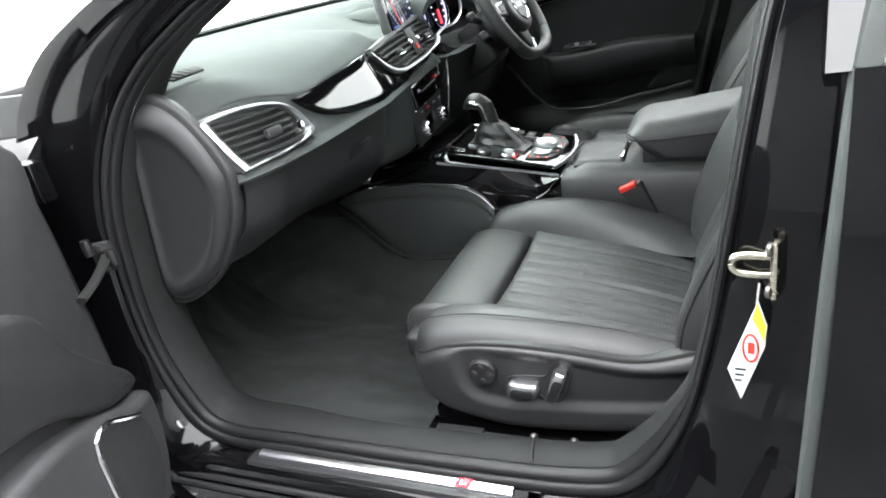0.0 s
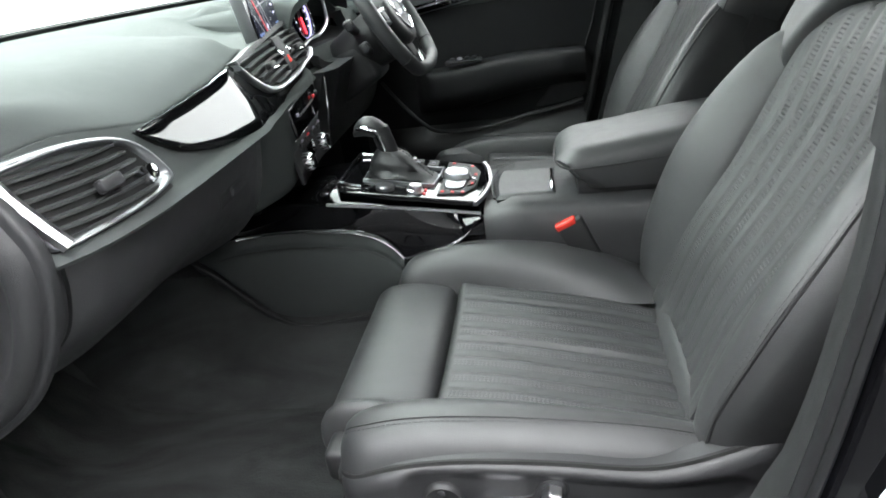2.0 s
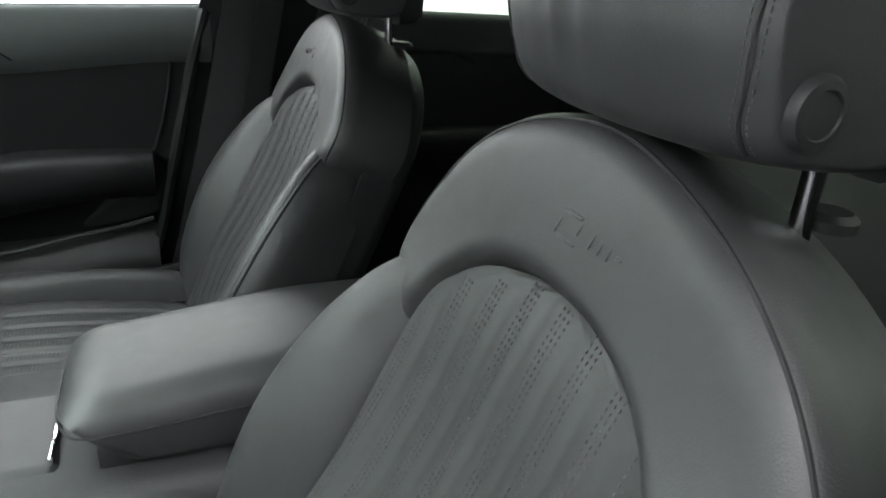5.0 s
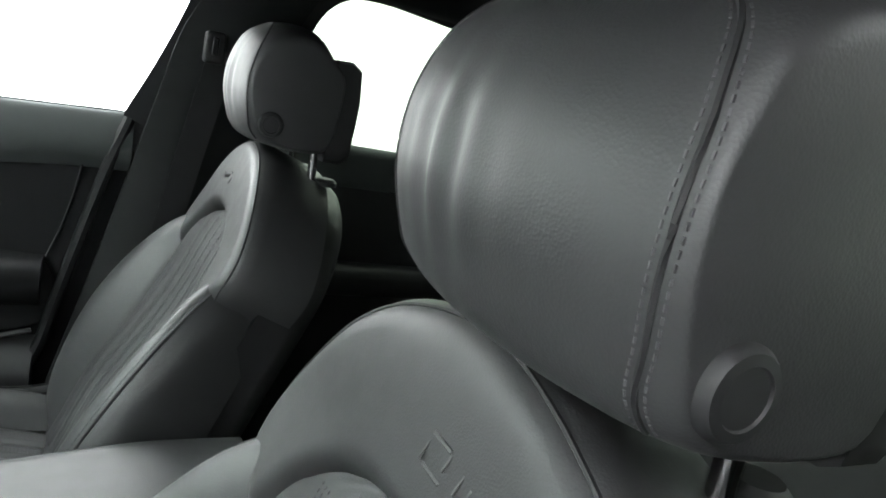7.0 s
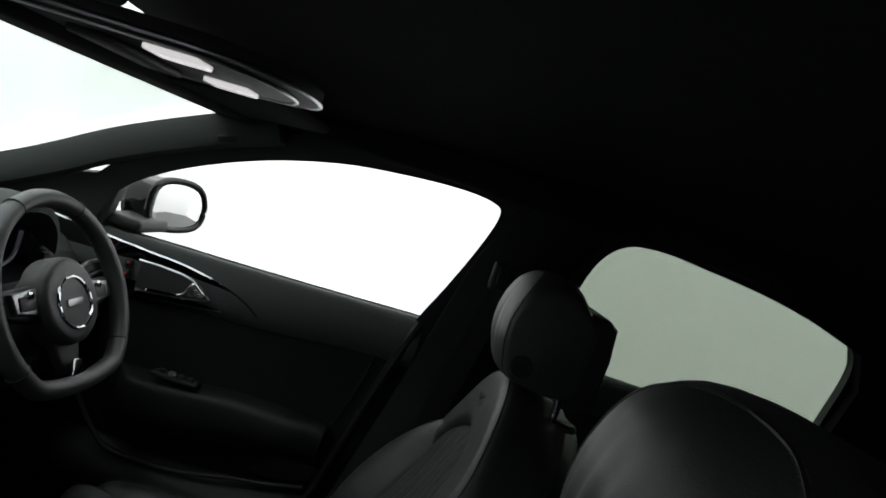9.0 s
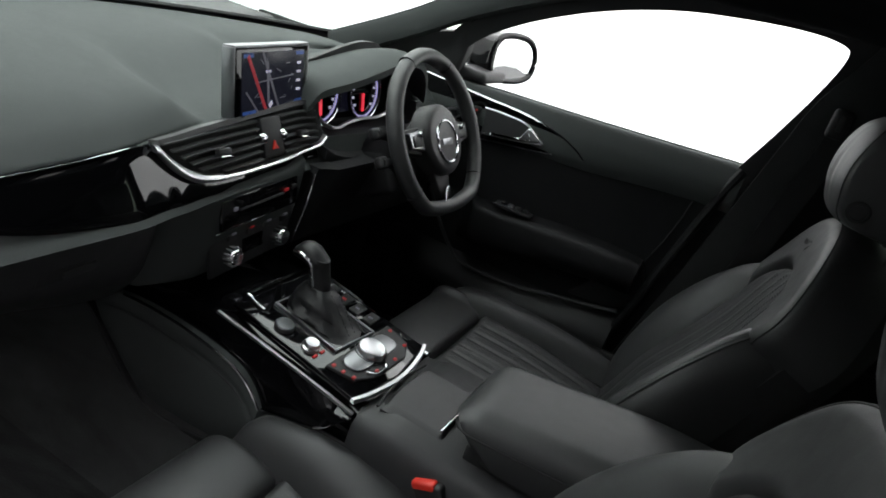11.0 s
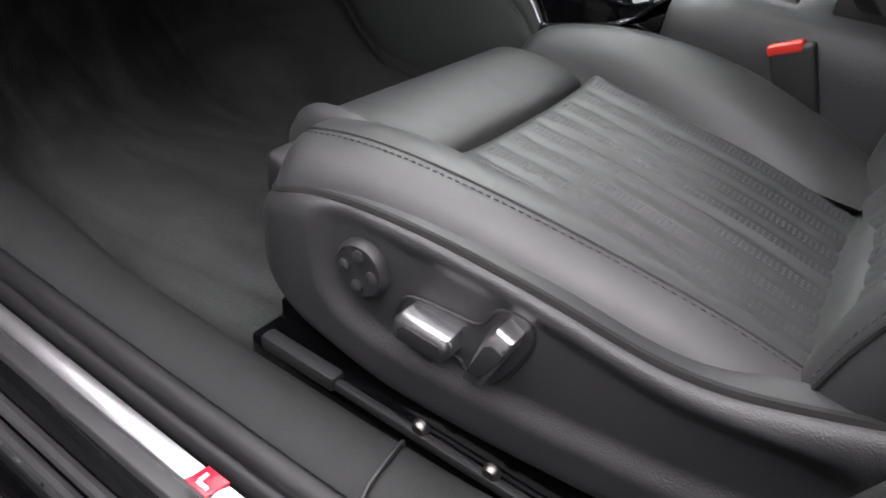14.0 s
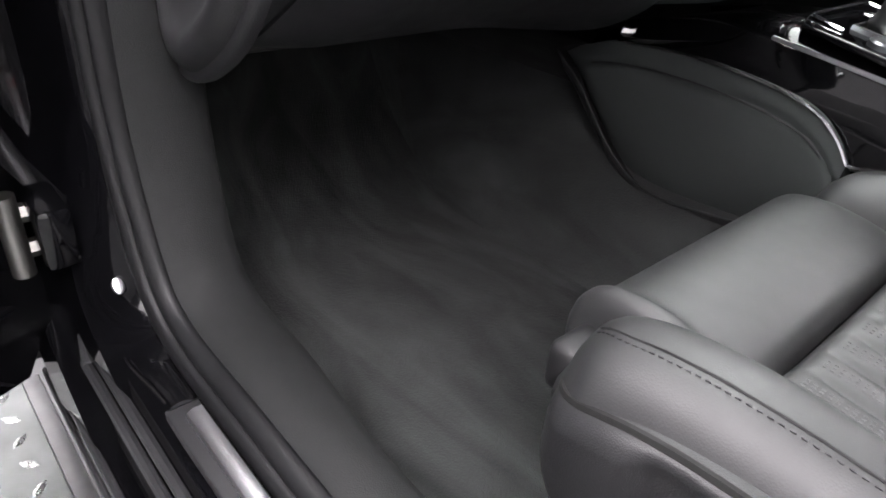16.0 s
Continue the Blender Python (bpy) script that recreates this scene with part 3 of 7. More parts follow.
v_mid = (-0.636, 0.891)
v_in = [(v_mid[0] + (p.x - v_mid[0]) * 0.80 - 0.002, v_mid[1] + (p.y - v_mid[1]) * 0.74) for p in v_line]


def vent_band(u, v):
    k = int(round(v * len(v_line))) % len(v_line)
    a, b = v_line[k], v_in[k]
    return face(a.x + (b[0] - a.x) * u, a.y + (b[1] - a.y) * u, 0.006 + 0.010 * math.sin(math.pi * min(1.0, u * 1.3 + 0.05)) ** 0.6 - 0.006 * u)


part("frame", sheet(vent_band, 8, len(v_line), lambda u, v, p: p + Vector((-0.016, 0, 0))), VENT_FRAME, vent, "smoked satin vent surround", 60)
part("frame_end", sweep([face(y, z, 0.016) for y, z in ((-0.706, 0.927), (-0.704, 0.905), (-0.698, 0.872), (-0.693, 0.852))], [(-0.007, -0.006), (-0.006, 0.003), (0.0, 0.005), (0.006, 0.001), (0.007, -0.006)], up=(1, 0, 0.3)), SATIN, vent, "bright slanted vent end")
for k in range(6):
    z0 = 0.8665 + 0.0103 * k
    y1 = -0.578 - 0.0030 * max(0, k - 2) ** 1.5
    part("slat", sweep([face(y, z0 + 0.006 * (y + 0.64), 0.010) for y in np.linspace(-0.700, y1, 9)], [(-0.0010, 0.003), (0.0020, 0.002), (0.0024, -0.004), (-0.0010, -0.006)], up=(1, 0, 0)), SLAT, vent)
part("tab", moved(box(0.030, 0.014, 0.012, 0.003), frame3(face(-0.633, 0.890, 0.018), (0.15, 1, 0), (-0.4, 0, 1))), PLASTIC, vent, "vent direction tab")
part("thumb_wheel", moved(lathe([(0.004, -0.012), (0.0085, -0.011), (0.0095, 0), (0.0085, 0.011), (0.004, 0.012)], 16), frame3(face(-0.584, 0.880, 0.011), (0, 1, 0), (1, 0, 0.4)) @ pose(0, 0, 0, 90, 20, 0)), CHROME, vent, "chrome vent wheel")

# demister slot on the top pad
# the slot's depth is only black colour on a thin plate
dem = part("demister_grille", moved(slab([(-0.037, -0.013), (0.028, -0.013), (0.037, 0.004), (0.033, 0.014), (-0.028, 0.014), (-0.038, 0.0)], 0.003, 0.001), frame3((-0.374, -0.640, 0.9905), (0.03, 1, 0.03), (-1, 0.03, 0.22))), SHADE_BLACK, dash, "slotted side demister grille")
for k in range(5):
    part("rib", moved(box(0.004, 0.026, 0.003, 0.001, 1), frame3((-0.374, -0.667 + 0.0135 * k, 0.9935), (0.03, 1, 0.03), (-1, 0.25, 0.22))), TRIM_GREY, dem)


# lacquered trim below the pad
G_TOP = soft_curve([(-0.545, 0.917), (-0.45, 0.921), (-0.36, 0.926), (-0.255, 0.932), (-0.19, 0.900), (-0.10, 0.872), (0.06, 0.872), (0.15, 0.876)], 6)
G_LOW = soft_curve([(-0.545, 0.9165), (-0.520, 0.893), (-0.485, 0.875), (-0.42, 0.860), (-0.35, 0.853), (-0.27, 0.848), (-0.10, 0.848), (0.0, 0.852), (0.15, 0.860)], 6)


def lacquer(u, v):
    y = -0.545 + 0.695 * v
    zt, zb = curve_at(G_TOP, y), curve_at(G_LOW, y)
    return face(y, zt + (zb - zt) * u, 0.007 + 0.0008 * math.sin(math.pi * u) - roll(min(u, 1 - u) * 0.05, 0.003))


part("lacquer_trim", sheet(lacquer, 10, 60, lambda u, v, p: p + Vector((-0.012, 0, 0))), PIANO, dash, "piano black lacquer trim")
part("lacquer_edge", tube([face(y, curve_at(G_TOP, y) + 0.001, 0.006) for y in np.linspace(-0.545, -0.28, 30)], 0.0014, 6), CHROME, dash, "thin bright edge")

# centre vents
VT, VB = (lambda y: 0.936 + 0.055 * (y + 0.24)), soft_curve([(-0.240, 0.932), (-0.215, 0.909), (-0.18, 0.889), (-0.13, 0.876), (-0.05, 0.872), (0.06, 0.874), (0.145, 0.884), (0.172, 0.897)], 6)
# black backing sheet paints the shade behind the centre slats
centre = part("centre_vents", sheet(lambda u, v: face(-0.240 + 0.412 * v, VT(-0.240 + 0.412 * v) + (curve_at(VB, -0.240 + 0.412 * v) - VT(-0.240 + 0.412 * v)) * u, 0.010), 8, 40, lambda u, v, p: p + Vector((-0.02, 0, 0))), SHADE_BLACK, dash, "twin centre air vents")
FW = soft_curve([(-0.246, 0.006), (-0.23, 0.011), (-0.19, 0.012), (-0.13, 0.0055), (-0.06, 0.003), (0.17, 0.0025)], 6)
part("vent_frame", sheet(lambda u, v: face(-0.246 + 0.42 * v, curve_at(VB, -0.246 + 0.42 * v) + 0.003 - (0.003 + curve_at(FW, -0.246 + 0.42 * v)) * u, 0.020 - 0.004 * (2 * u - 1) ** 2), 6, 60, lambda u, v, p: p + Vector((-0.012, 0, 0))), SATIN, centre, "satin chrome vent edge", 60)
part("vent_top", sweep([face(y, VT(y), 0.014) for y in np.linspace(-0.240, 0.172, 20)], [(-0.006, -0.01), (-0.004, 0.003), (0.004, 0.004), (0.005, -0.01)], up=(1, 0, 0.4)), PLASTIC, centre)
for k in range(6):
    z0 = 0.882 + 0.0112 * k
    for ya, yb in ((-0.233, -0.016), (0.050, 0.150)):
        ys = [y for y in np.linspace(ya, yb, 14) if curve_at(VB, y) + 0.005 < z0 + 0.02 * (y + 0.1)]
        if len(ys) > 2:
            part("slat", sweep([face(y, z0 + 0.02 * (y + 0.1), 0.017) for y in ys], [(-0.0010, 0.003), (0.0020, 0.002), (0.0024, -0.004), (-0.0010, -0.006)], up=(1, 0, 0)), SLAT, centre)
for y in (-0.120, 0.100):
    part("tab", moved(box(0.026, 0.011, 0.012, 0.003), frame3(face(y, 0.912, 0.026), (0, 1, 0), (-0.4, 0, 1))), PLASTIC, centre)
    part("tab_chrome", moved(box(0.022, 0.003, 0.004, 0.001, 1), frame3(face(y, 0.908, 0.033), (0, 1, 0), (-0.4, 0, 1))), CHROME, centre, "chrome tab edge")
part("hazard_panel", moved(box(0.058, 0.066, 0.012, 0.004), frame3(face(0.017, 0.912, 0.014), (-0.13, 1, 0), (-0.4, 0, 1))), PLASTIC_DARK, centre)
part("hazard_button", moved(slab([(-0.008, -0.007), (0.008, -0.007), (0.0, 0.007)], 0.003, 0.001), frame3(face(0.017, 0.902, 0.020), (-0.13, 1, 0), (-0.4, 0, 1))), RED, centre, "red hazard triangle button")
for y in (-0.012, 0.046):
    part("thumb_wheel", moved(lathe([(0.004, -0.007), (0.0095, -0.006), (0.0105, 0), (0.0095, 0.006), (0.004, 0.007)], 16), frame3(face(y, 0.912, 0.014), (0, 1, 0), (1, 0, 0.4)) @ pose(0, 0, 0, 0, 90, 0)), CHROME, centre, "chrome vent wheel")

# centre stack with the radio and the climate panel
def stack(u, v):
    y = -0.222 + 0.345 * v
    prof = spline([(-0.262, 0, 0.862), (-0.248, 0, 0.848), (-0.250, 0, 0.80), (-0.258, 0, 0.74), (-0.270, 0, 0.700), (-0.30, 0, 0.682), (-0.38, 0, 0.668)], 5)
    k = u * (len(prof) - 1)
    i = min(int(k), len(prof) - 2)
    q = prof[i].lerp(prof[i + 1], k - i)
    e = roll(min(v, 1 - v) * 0.345, 0.03) * 0.8 + 0.03 * smooth(-0.12, -0.222, y)
    return (q.x - e - 0.020 - 0.10 * (y + 0.03), y, q.z + 0.01 * smooth(0.05, 0.12, y))


part("radio_console", sheet(stack, 26, 24, lambda u, v, p: p + Vector((-0.05, 0, 0.01))), DASH, dash)


def on_stack(y, z, off=0.0):
    return frame3((-0.2685 - (0.80 - z) * 0.13 + off - 0.10 * (y + 0.03), y, z), (-0.10, 1, 0.03), (-0.13, 0, 1))


radio = part("radio_panel", moved(box(0.205, 0.052, 0.008, 0.004), on_stack(-0.018, 0.812)), PIANO, dash, "lacquered disc slot and radio buttons")
part("disc_slot", moved(box(0.12, 0.004, 0.003, 0.001, 1), on_stack(-0.018, 0.815, 0.0045)), PLASTIC_DARK, radio)
part("indicator", moved(box(0.014, 0.006, 0.003, 0.001, 1), on_stack(0.045, 0.823, 0.0045)), RED_GLOW, radio, "small red lit lamp")
part("indicator", moved(box(0.010, 0.006, 0.003, 0.001, 1), on_stack(-0.09, 0.818, 0.0045)), MAP_GREY, radio)
part("eject", moved(box(0.014, 0.008, 0.004, 0.001, 1), on_stack(0.066, 0.825, 0.0045)), PLASTIC, radio)
climate = part("climate_panel", moved(box(0.215, 0.082, 0.008, 0.004), on_stack(-0.018, 0.741)), PLASTIC, dash, "climate control panel with chrome knobs")
part("divider", moved(box(0.215, 0.0025, 0.004, 0.001, 1), on_stack(-0.018, 0.783, 0.004)), CHROME, climate)
for y in (-0.077, 0.056):
    knob = part("temperature_knob", moved(lathe([(0.017, 0), (0.017, 0.006), (0.0155, 0.014), (0.0135, 0.020), (0.0125, 0.021), (0.004, 0.0205)], 24), on_stack(y, 0.727, 0.004)), CHROME, climate, "knurled chrome knob")
    for k in range(12):
        a = math.tau * k / 12
        part("knurl", moved(box(0.003, 0.003, 0.014, 0.001, 1), on_stack(y, 0.727, 0.004) @ pose(0.0158 * math.cos(a), 0.0158 * math.sin(a), 0.009, 0, 0, math.degrees(a))), SATIN, knob)
part("climate_display", moved(box(0.055, 0.026, 0.004, 0.001), on_stack(-0.018, 0.735, 0.005)), PIANO, climate)
for k in range(8):
    part("lit_button", moved(box(0.010, 0.0035, 0.003, 0.0008, 1), on_stack(-0.100 + 0.0235 * k, 0.768 if k % 2 else 0.708, 0.0048)), RED_GLOW if k % 3 == 0 else MAP_GREY, climate)
    part("button", moved(box(0.020, 0.010, 0.004, 0.001, 1), on_stack(-0.100 + 0.0235 * k, 0.760 if k % 2 else 0.7015, 0.003)), PLASTIC, climate)
part("stack_side_chrome", tube(spline([(-0.262, 0.112, 0.845), (-0.266, 0.106, 0.78), (-0.28, 0.098, 0.70)], 8), 0.0022, 6), CHROME, dash, "thin chrome edge")

# pop-up map screen
sc = frame3((-0.330, 0.037, 0.996), (-0.18, 1, 0.0), (-0.14, 0, 1))
screen = thing("map_screen", "pop-up dashboard screen showing a dark road map", "screen", at=(-0.33, 0.037, 0.94))
part("housing", moved(box(0.230, 0.118, 0.020, 0.005), sc @ pose(0, 0, -0.010)), PLASTIC_DARK, screen, "grey plastic screen housing")
part("bezel", moved(box(0.222, 0.112, 0.004, 0.003), sc @ pose(0, 0, 0.001)), PIANO, screen)
part("top_edge", moved(box(0.230, 0.006, 0.022, 0.002), sc @ pose(0, 0.058, -0.008)), DARK_CHROME, screen, "satin silver top edge")
for sd in (-1, 1):
    part("side_edge", moved(box(0.005, 0.116, 0.022, 0.002), sc @ pose(0.1145 * sd, 0, -0.008)), DARK_CHROME, screen, "satin silver side edge")
disp = part("display", moved(box(0.192, 0.100, 0.002, 0.0005, 1), sc @ pose(0, 0, 0.0035)), SCREEN, screen, "lit dark map display")


def map_line(x0, y0, x1, y1, w, m):
    a = math.degrees(math.atan2(y1 - y0, x1 - x0))
    part("map_line", moved(box(1.12 * math.hypot(x1 - x0, y1 - y0), w, 0.0006, 0, 1), sc @ pose(0.56 * (x0 + x1), 0.54 * (y0 + y1), 0.0048 + 0.0002 * (m is MAP_RED), 0, 0, a)), m, disp)


map_line(-0.073, 0.040, -0.020, -0.044, 0.007, MAP_RED)
map_line(-0.035, 0.043, 0.014, -0.040, 0.005, MAP_GREY)
map_line(-0.022, 0.030, -0.016, -0.030, 0.006, MAP_GREY)
map_line(-0.055, 0.002, 0.055, 0.008, 0.002, MAP_GREY)
map_line(-0.076, -0.010, -0.045, -0.040, 0.003, MAP_GREY)
map_line(-0.083, 0.0415, -0.060, 0.0415, 0.006, MAP_BLUE)
map_line(0.060, 0.0415, 0.083, 0.0415, 0.006, MAP_BLUE)
map_line(-0.083, -0.040, -0.050, -0.040, 0.005, MAP_BLUE)
map_line(0.060, -0.035, 0.083, -0.035, 0.006, MAP_BLUE)
rnd = random.Random(5)
for k in range(14):
    mx, my, ma = rnd.uniform(-0.055, 0.06), rnd.uniform(-0.034, 0.032), rnd.uniform(0, math.pi)
    ml2 = rnd.uniform(0.008, 0.022)
    map_line(mx, my, mx + ml2 * math.cos(ma) * 0.8, my + ml2 * math.sin(ma) * 0.4, 0.0012, MAP_GREY)
for k in range(4):
    map_line(0.064, 0.026 - 0.014 * k, 0.076, 0.026 - 0.014 * k, 0.004, MAP_WHITE)
map_line(-0.026, 0.017, -0.012, 0.017, 0.004, MAP_WHITE)
map_line(-0.014, -0.036, -0.006, -0.030, 0.007, MAP_WHITE)

# instrument binnacle
hood_line = [(0.128, 0.955), (0.150, 0.988), (0.21, 1.003), (0.278, 1.020), (0.348, 1.038), (0.421, 1.050), (0.49, 1.041), (0.545, 1.003), (0.575, 0.955)]
hl = spline([(0, a, b) for a, b in hood_line], 6)


def hood(u, v):
    k = v * (len(hl) - 1)
    i = min(int(k), len(hl) - 2)
    q = hl[i].lerp(hl[i + 1], k - i)
    x = -0.318 - 0.30 * u + 0.03 * math.sin(math.pi * v)
    z = q.z + 0.004 * math.sin(math.pi * min(1, u * 3)) - (q.z - 0.985) * smooth(0.15, 1.0, u) - roll(u * 0.3, 0.006)
    return (x, q.y, z)


part("instrument_hood", sheet(hood, 14, 42, lambda u, v, p: p + Vector((0, 0, -0.014))), DASH, dash, "arched instrument hood")
cluster = thing("instrument_cluster", "lit instrument cluster with red needles and violet dial rings", "instruments", at=(-0.39, 0.36, 0.9))
part("back_panel", moved(slab([(p.y - 0.36, p.z - 0.94) for p in hl] + [(0.20, -0.06), (-0.19, -0.06)], 0.01, 0), frame3((-0.425, 0.36, 0.94), (0, 1, 0), (0, 0, 1))), PLASTIC_DARK, cluster)
for gy in (0.272, 0.428):
    gm = frame3((-0.400, gy, 0.942), (0, 1, 0), (-0.15, 0, 1))
    gauge = part("dial", moved(lathe([(0.060, 0), (0.060, 0.010), (0.057, 0.010), (0.056, 0.003), (0.001, 0.003)], 36), gm), PIANO, cluster, "round dial")
    part("dial_ring", tube([gm @ Vector((0.0535 * math.cos(a), 0.0535 * math.sin(a), 0.005)) for a in np.linspace(0, math.tau, 41)[:-1]], 0.0020, 6, True), DIAL_GLOW, gauge, "violet lit ring")
    part("chrome_ring", tube([gm @ Vector((0.0600 * math.cos(a), 0.0600 * math.sin(a), 0.010)) for a in np.linspace(0, math.tau, 41)[:-1]], 0.0016, 6, True), CHROME, gauge)
    for k in range(11):
        a = math.radians(220 - 26 * k)
        part("numeral_bar", moved(box(0.0075, 0.0050, 0.001, 0, 1), gm @ pose(0.042 * math.cos(a), 0.042 * math.sin(a), 0.0045)), MAP_WHITE, gauge)
    for k in range(41):
        a = math.radians(224 - 6.7 * k)
        part("tick", moved(box(0.0042, 0.0009, 0.001, 0, 1), gm @ pose(0.0500 * math.cos(a), 0.0500 * math.sin(a), 0.0042, 0, 0, math.degrees(a))), MAP_WHITE, gauge)
    part("needle", moved(box(0.009, 0.040, 0.002, 0.001, 1), gm @ pose(-0.002, -0.022, 0.006, 0, 0, 4)), NEEDLE_GLOW, gauge, "red lit needle")
mid = part("centre_display", moved(box(0.052, 0.085, 0.003, 0.001), frame3((-0.400, 0.350, 0.945), (0, 1, 0), (-0.15, 0, 1))), SCREEN, cluster, "dim centre display")
for k, (w, dz) in enumerate(((0.016, 0.022), (0.012, 0.010), (0.034, -0.010), (0.030, -0.018))):
    part("display_bar", moved(box(w, 0.006, 0.001, 0, 1), frame3((-0.3975, 0.350, 0.945 + dz), (0, 1, 0), (-0.15, 0, 1))), MAP_GREY, mid)
part("warning_lamp", moved(box(0.006, 0.006, 0.001, 0, 1), frame3((-0.397, 0.325, 0.902), (0, 1, 0), (-0.15, 0, 1))), AMBER_GLOW, cluster)
part("lower_chrome", tube(spline([(-0.37, 0.205, 0.975), (-0.37, 0.215, 0.940), (-0.37, 0.233, 0.912), (-0.37, 0.270, 0.888), (-0.37, 0.313, 0.878), (-0.37, 0.350, 0.887), (-0.37, 0.40, 0.893), (-0.37, 0.47, 0.893), (-0.36, 0.515, 0.92), (-0.365, 0.53, 0.97)], 8), 0.0045, 8), SATIN, cluster, "satin chrome lower surround")
part("cowl", sheet(lambda u, v: (-0.40 + 0.12 * u, 0.16 + 0.40 * v, 0.880 - 0.03 * u + 0.03 * (2 * v - 1) ** 4), 6, 12, lambda u, v, p: p + Vector((0, 0, -0.02))), PLASTIC_DARK, cluster)

# driver's side lower dashboard and right vent
def lower(u, v):
    y = 0.125 + 0.58 * v
    prof = spline([(-0.245, 0, 0.852), (-0.262, 0, 0.81), (-0.29, 0, 0.74), (-0.33, 0, 0.66), (-0.42, 0, 0.60)], 5)
    k = u * (len(prof) - 1)
    i = min(int(k), len(prof) - 2)
    q = prof[i].lerp(prof[i + 1], k - i)
    return (q.x - roll(min(v, 1 - v) * 0.58, 0.02), y, q.z)


part("knee_panel", sheet(lower, 18, 16, lambda u, v, p: p + Vector((-0.04, 0, 0))), PLASTIC_DARK, dash, "black driver knee panel")
part("light_switch_panel", moved(box(0.10, 0.05, 0.01, 0.004), frame3((-0.25, 0.62, 0.845), (0, 1, 0), (-0.4, 0, 1))), PLASTIC_DARK, dash)
right_vent = part("right_vent", moved(box(0.13, 0.07, 0.012, 0.006), frame3((-0.258, 0.62, 0.900), (-0.2, 1, 0), (-0.4, 0, 1))), PLASTIC_DARK, dash, "driver side air vent")
part("frame", tube([frame3((-0.25, 0.62, 0.900), (-0.2, 1, 0), (-0.4, 0, 1)) @ Vector(q) for q in spline([(-0.065, 0.035, 0), (0.065, 0.03, 0), (0.06, -0.035, 0), (-0.06, -0.035, 0)], 6, True)], 0.004, 6, True), SATIN, right_vent)
for k in range(4):
    part("slat", moved(box(0.11, 0.003, 0.008, 0.001, 1), frame3((-0.250, 0.62, 0.880 + 0.013 * k), (-0.2, 1, 0), (-0.4, 0, 1))), PLASTIC, right_vent)
part("under_cover", box(0.5, 1.38, 0.02, 0.004, m=pose(-0.72, 0, 0.655)), PLASTIC_DARK, dash)

# ---- steering wheel ----
wm = frame3((-0.155, 0.356, 0.928), (0, 1, 0), (-0.53, 0, 1))
wheel = thing("steering_wheel", "black leather flat-bottomed sports steering wheel", "steering wheel", at=(-0.14, 0.35, 0.8))
WR = 0.164
rim_pts = []
for k in range(72):
    a = math.tau * k / 72
    r = WR
    x, y = r * math.cos(a), r * math.sin(a)
    if y < -0.127:
        y = -0.127 + (y + 0.127) * 0.35
    rim_pts.append(wm @ Vector((x, y, 0)))
part("rim", tube(rim_pts, 0.0150, 12, True, 1.12, up=tuple(wm.to_3x3() @ Vector((0, 0, 1)))), LEATHER, wheel, "thick leather rim")
for a in (62, 118, 215, 325):
    q = math.radians(a)
    part("rim_seam", moved(lathe([(0.0172, -0.0008), (0.0178, 0), (0.0172, 0.0008)], 14), wm @ pose(WR * math.cos(q), WR * math.sin(q), 0, 0, 0, a) @ pose(0, 0, 0, 90, 0, 0)), SEAM, wheel)
HUB = [(0.074 * math.cos(a), 0.072 * math.sin(a)) for a in np.linspace(0, math.tau, 13)[:-1]]
hub = part("hub", moved(slab([(p.x, p.y) for p in spline([(a, b, 0) for a, b in HUB], 5, True)], 0.042, 0.014), wm @ pose(0, -0.005, -0.024)), PLASTIC, wheel, "airbag hub cover")
part("emblem_ring", tube([wm @ pose(0, -0.010, 0.019) @ Vector((0.0425 * math.cos(a), 0.0425 * math.sin(a), 0)) for a in np.linspace(0, math.tau, 41)[:-1]], 0.0024, 8, True), CHROME, hub, "chrome ring")
part("emblem_bar", moved(box(0.042, 0.013, 0.003, 0.0012, 2), wm @ pose(0, -0.010, 0.019)), DARK_CHROME, hub)
for s in (-1, 1):
    part("spoke", moved(slab([(0.045 * s, 0.028), (0.153 * s, 0.024), (0.156 * s, -0.010), (0.05 * s, -0.035)][::s], 0.018, 0.006), wm @ pose(0, 0, -0.022)), PLASTIC_DARK, wheel)
    pad = part("switch_pad", moved(slab([(0.068 * s, 0.022), (0.125 * s, 0.018), (0.120 * s, -0.012), (0.072 * s, -0.020)][::s], 0.010, 0.003), wm @ pose(0, 0, -0.004)), DARK_CHROME, wheel, "smoked silver switch surround")
    part("switch", moved(box(0.034, 0.022, 0.008, 0.003), wm @ pose(0.097 * s, 0.001, 0.005)), PLASTIC_DARK, pad)
    part("scroll_wheel", moved(lathe([(0.004, -0.004), (0.006, 0), (0.004, 0.004)], 14), wm @ pose(0.090 * s, 0.012, 0.009, 0, 90, 0)), CHROME, pad)
part("lower_spoke", moved(slab([(-0.042, -0.045), (-0.018, -0.122), (0.018, -0.122), (0.042, -0.045)], 0.016, 0.006), wm @ pose(0, 0, -0.022)), PLASTIC_DARK, wheel)
part("spoke_badge", moved(slab([(-0.023, -0.014), (0.019, -0.014), (0.011, 0.013), (-0.008, 0.016)], 0.005, 0.001), wm @ pose(0, -0.116, 0.000)), CHROME, wheel, "small chrome badge")
column = thing("steering_column", "black steering column shroud with two stalks", "steering column", at=(-0.25, 0.35, 0.85))
cm = wm @ pose(0, -0.005, -0.05)
part("shroud", moved(lathe([(0.056, 0.01), (0.064, 0.0), (0.060, -0.05), (0.050, -0.13), (0.045, -0.20)], 24), cm @ pose(0, -0.018, 0)), PLASTIC_DARK, column)
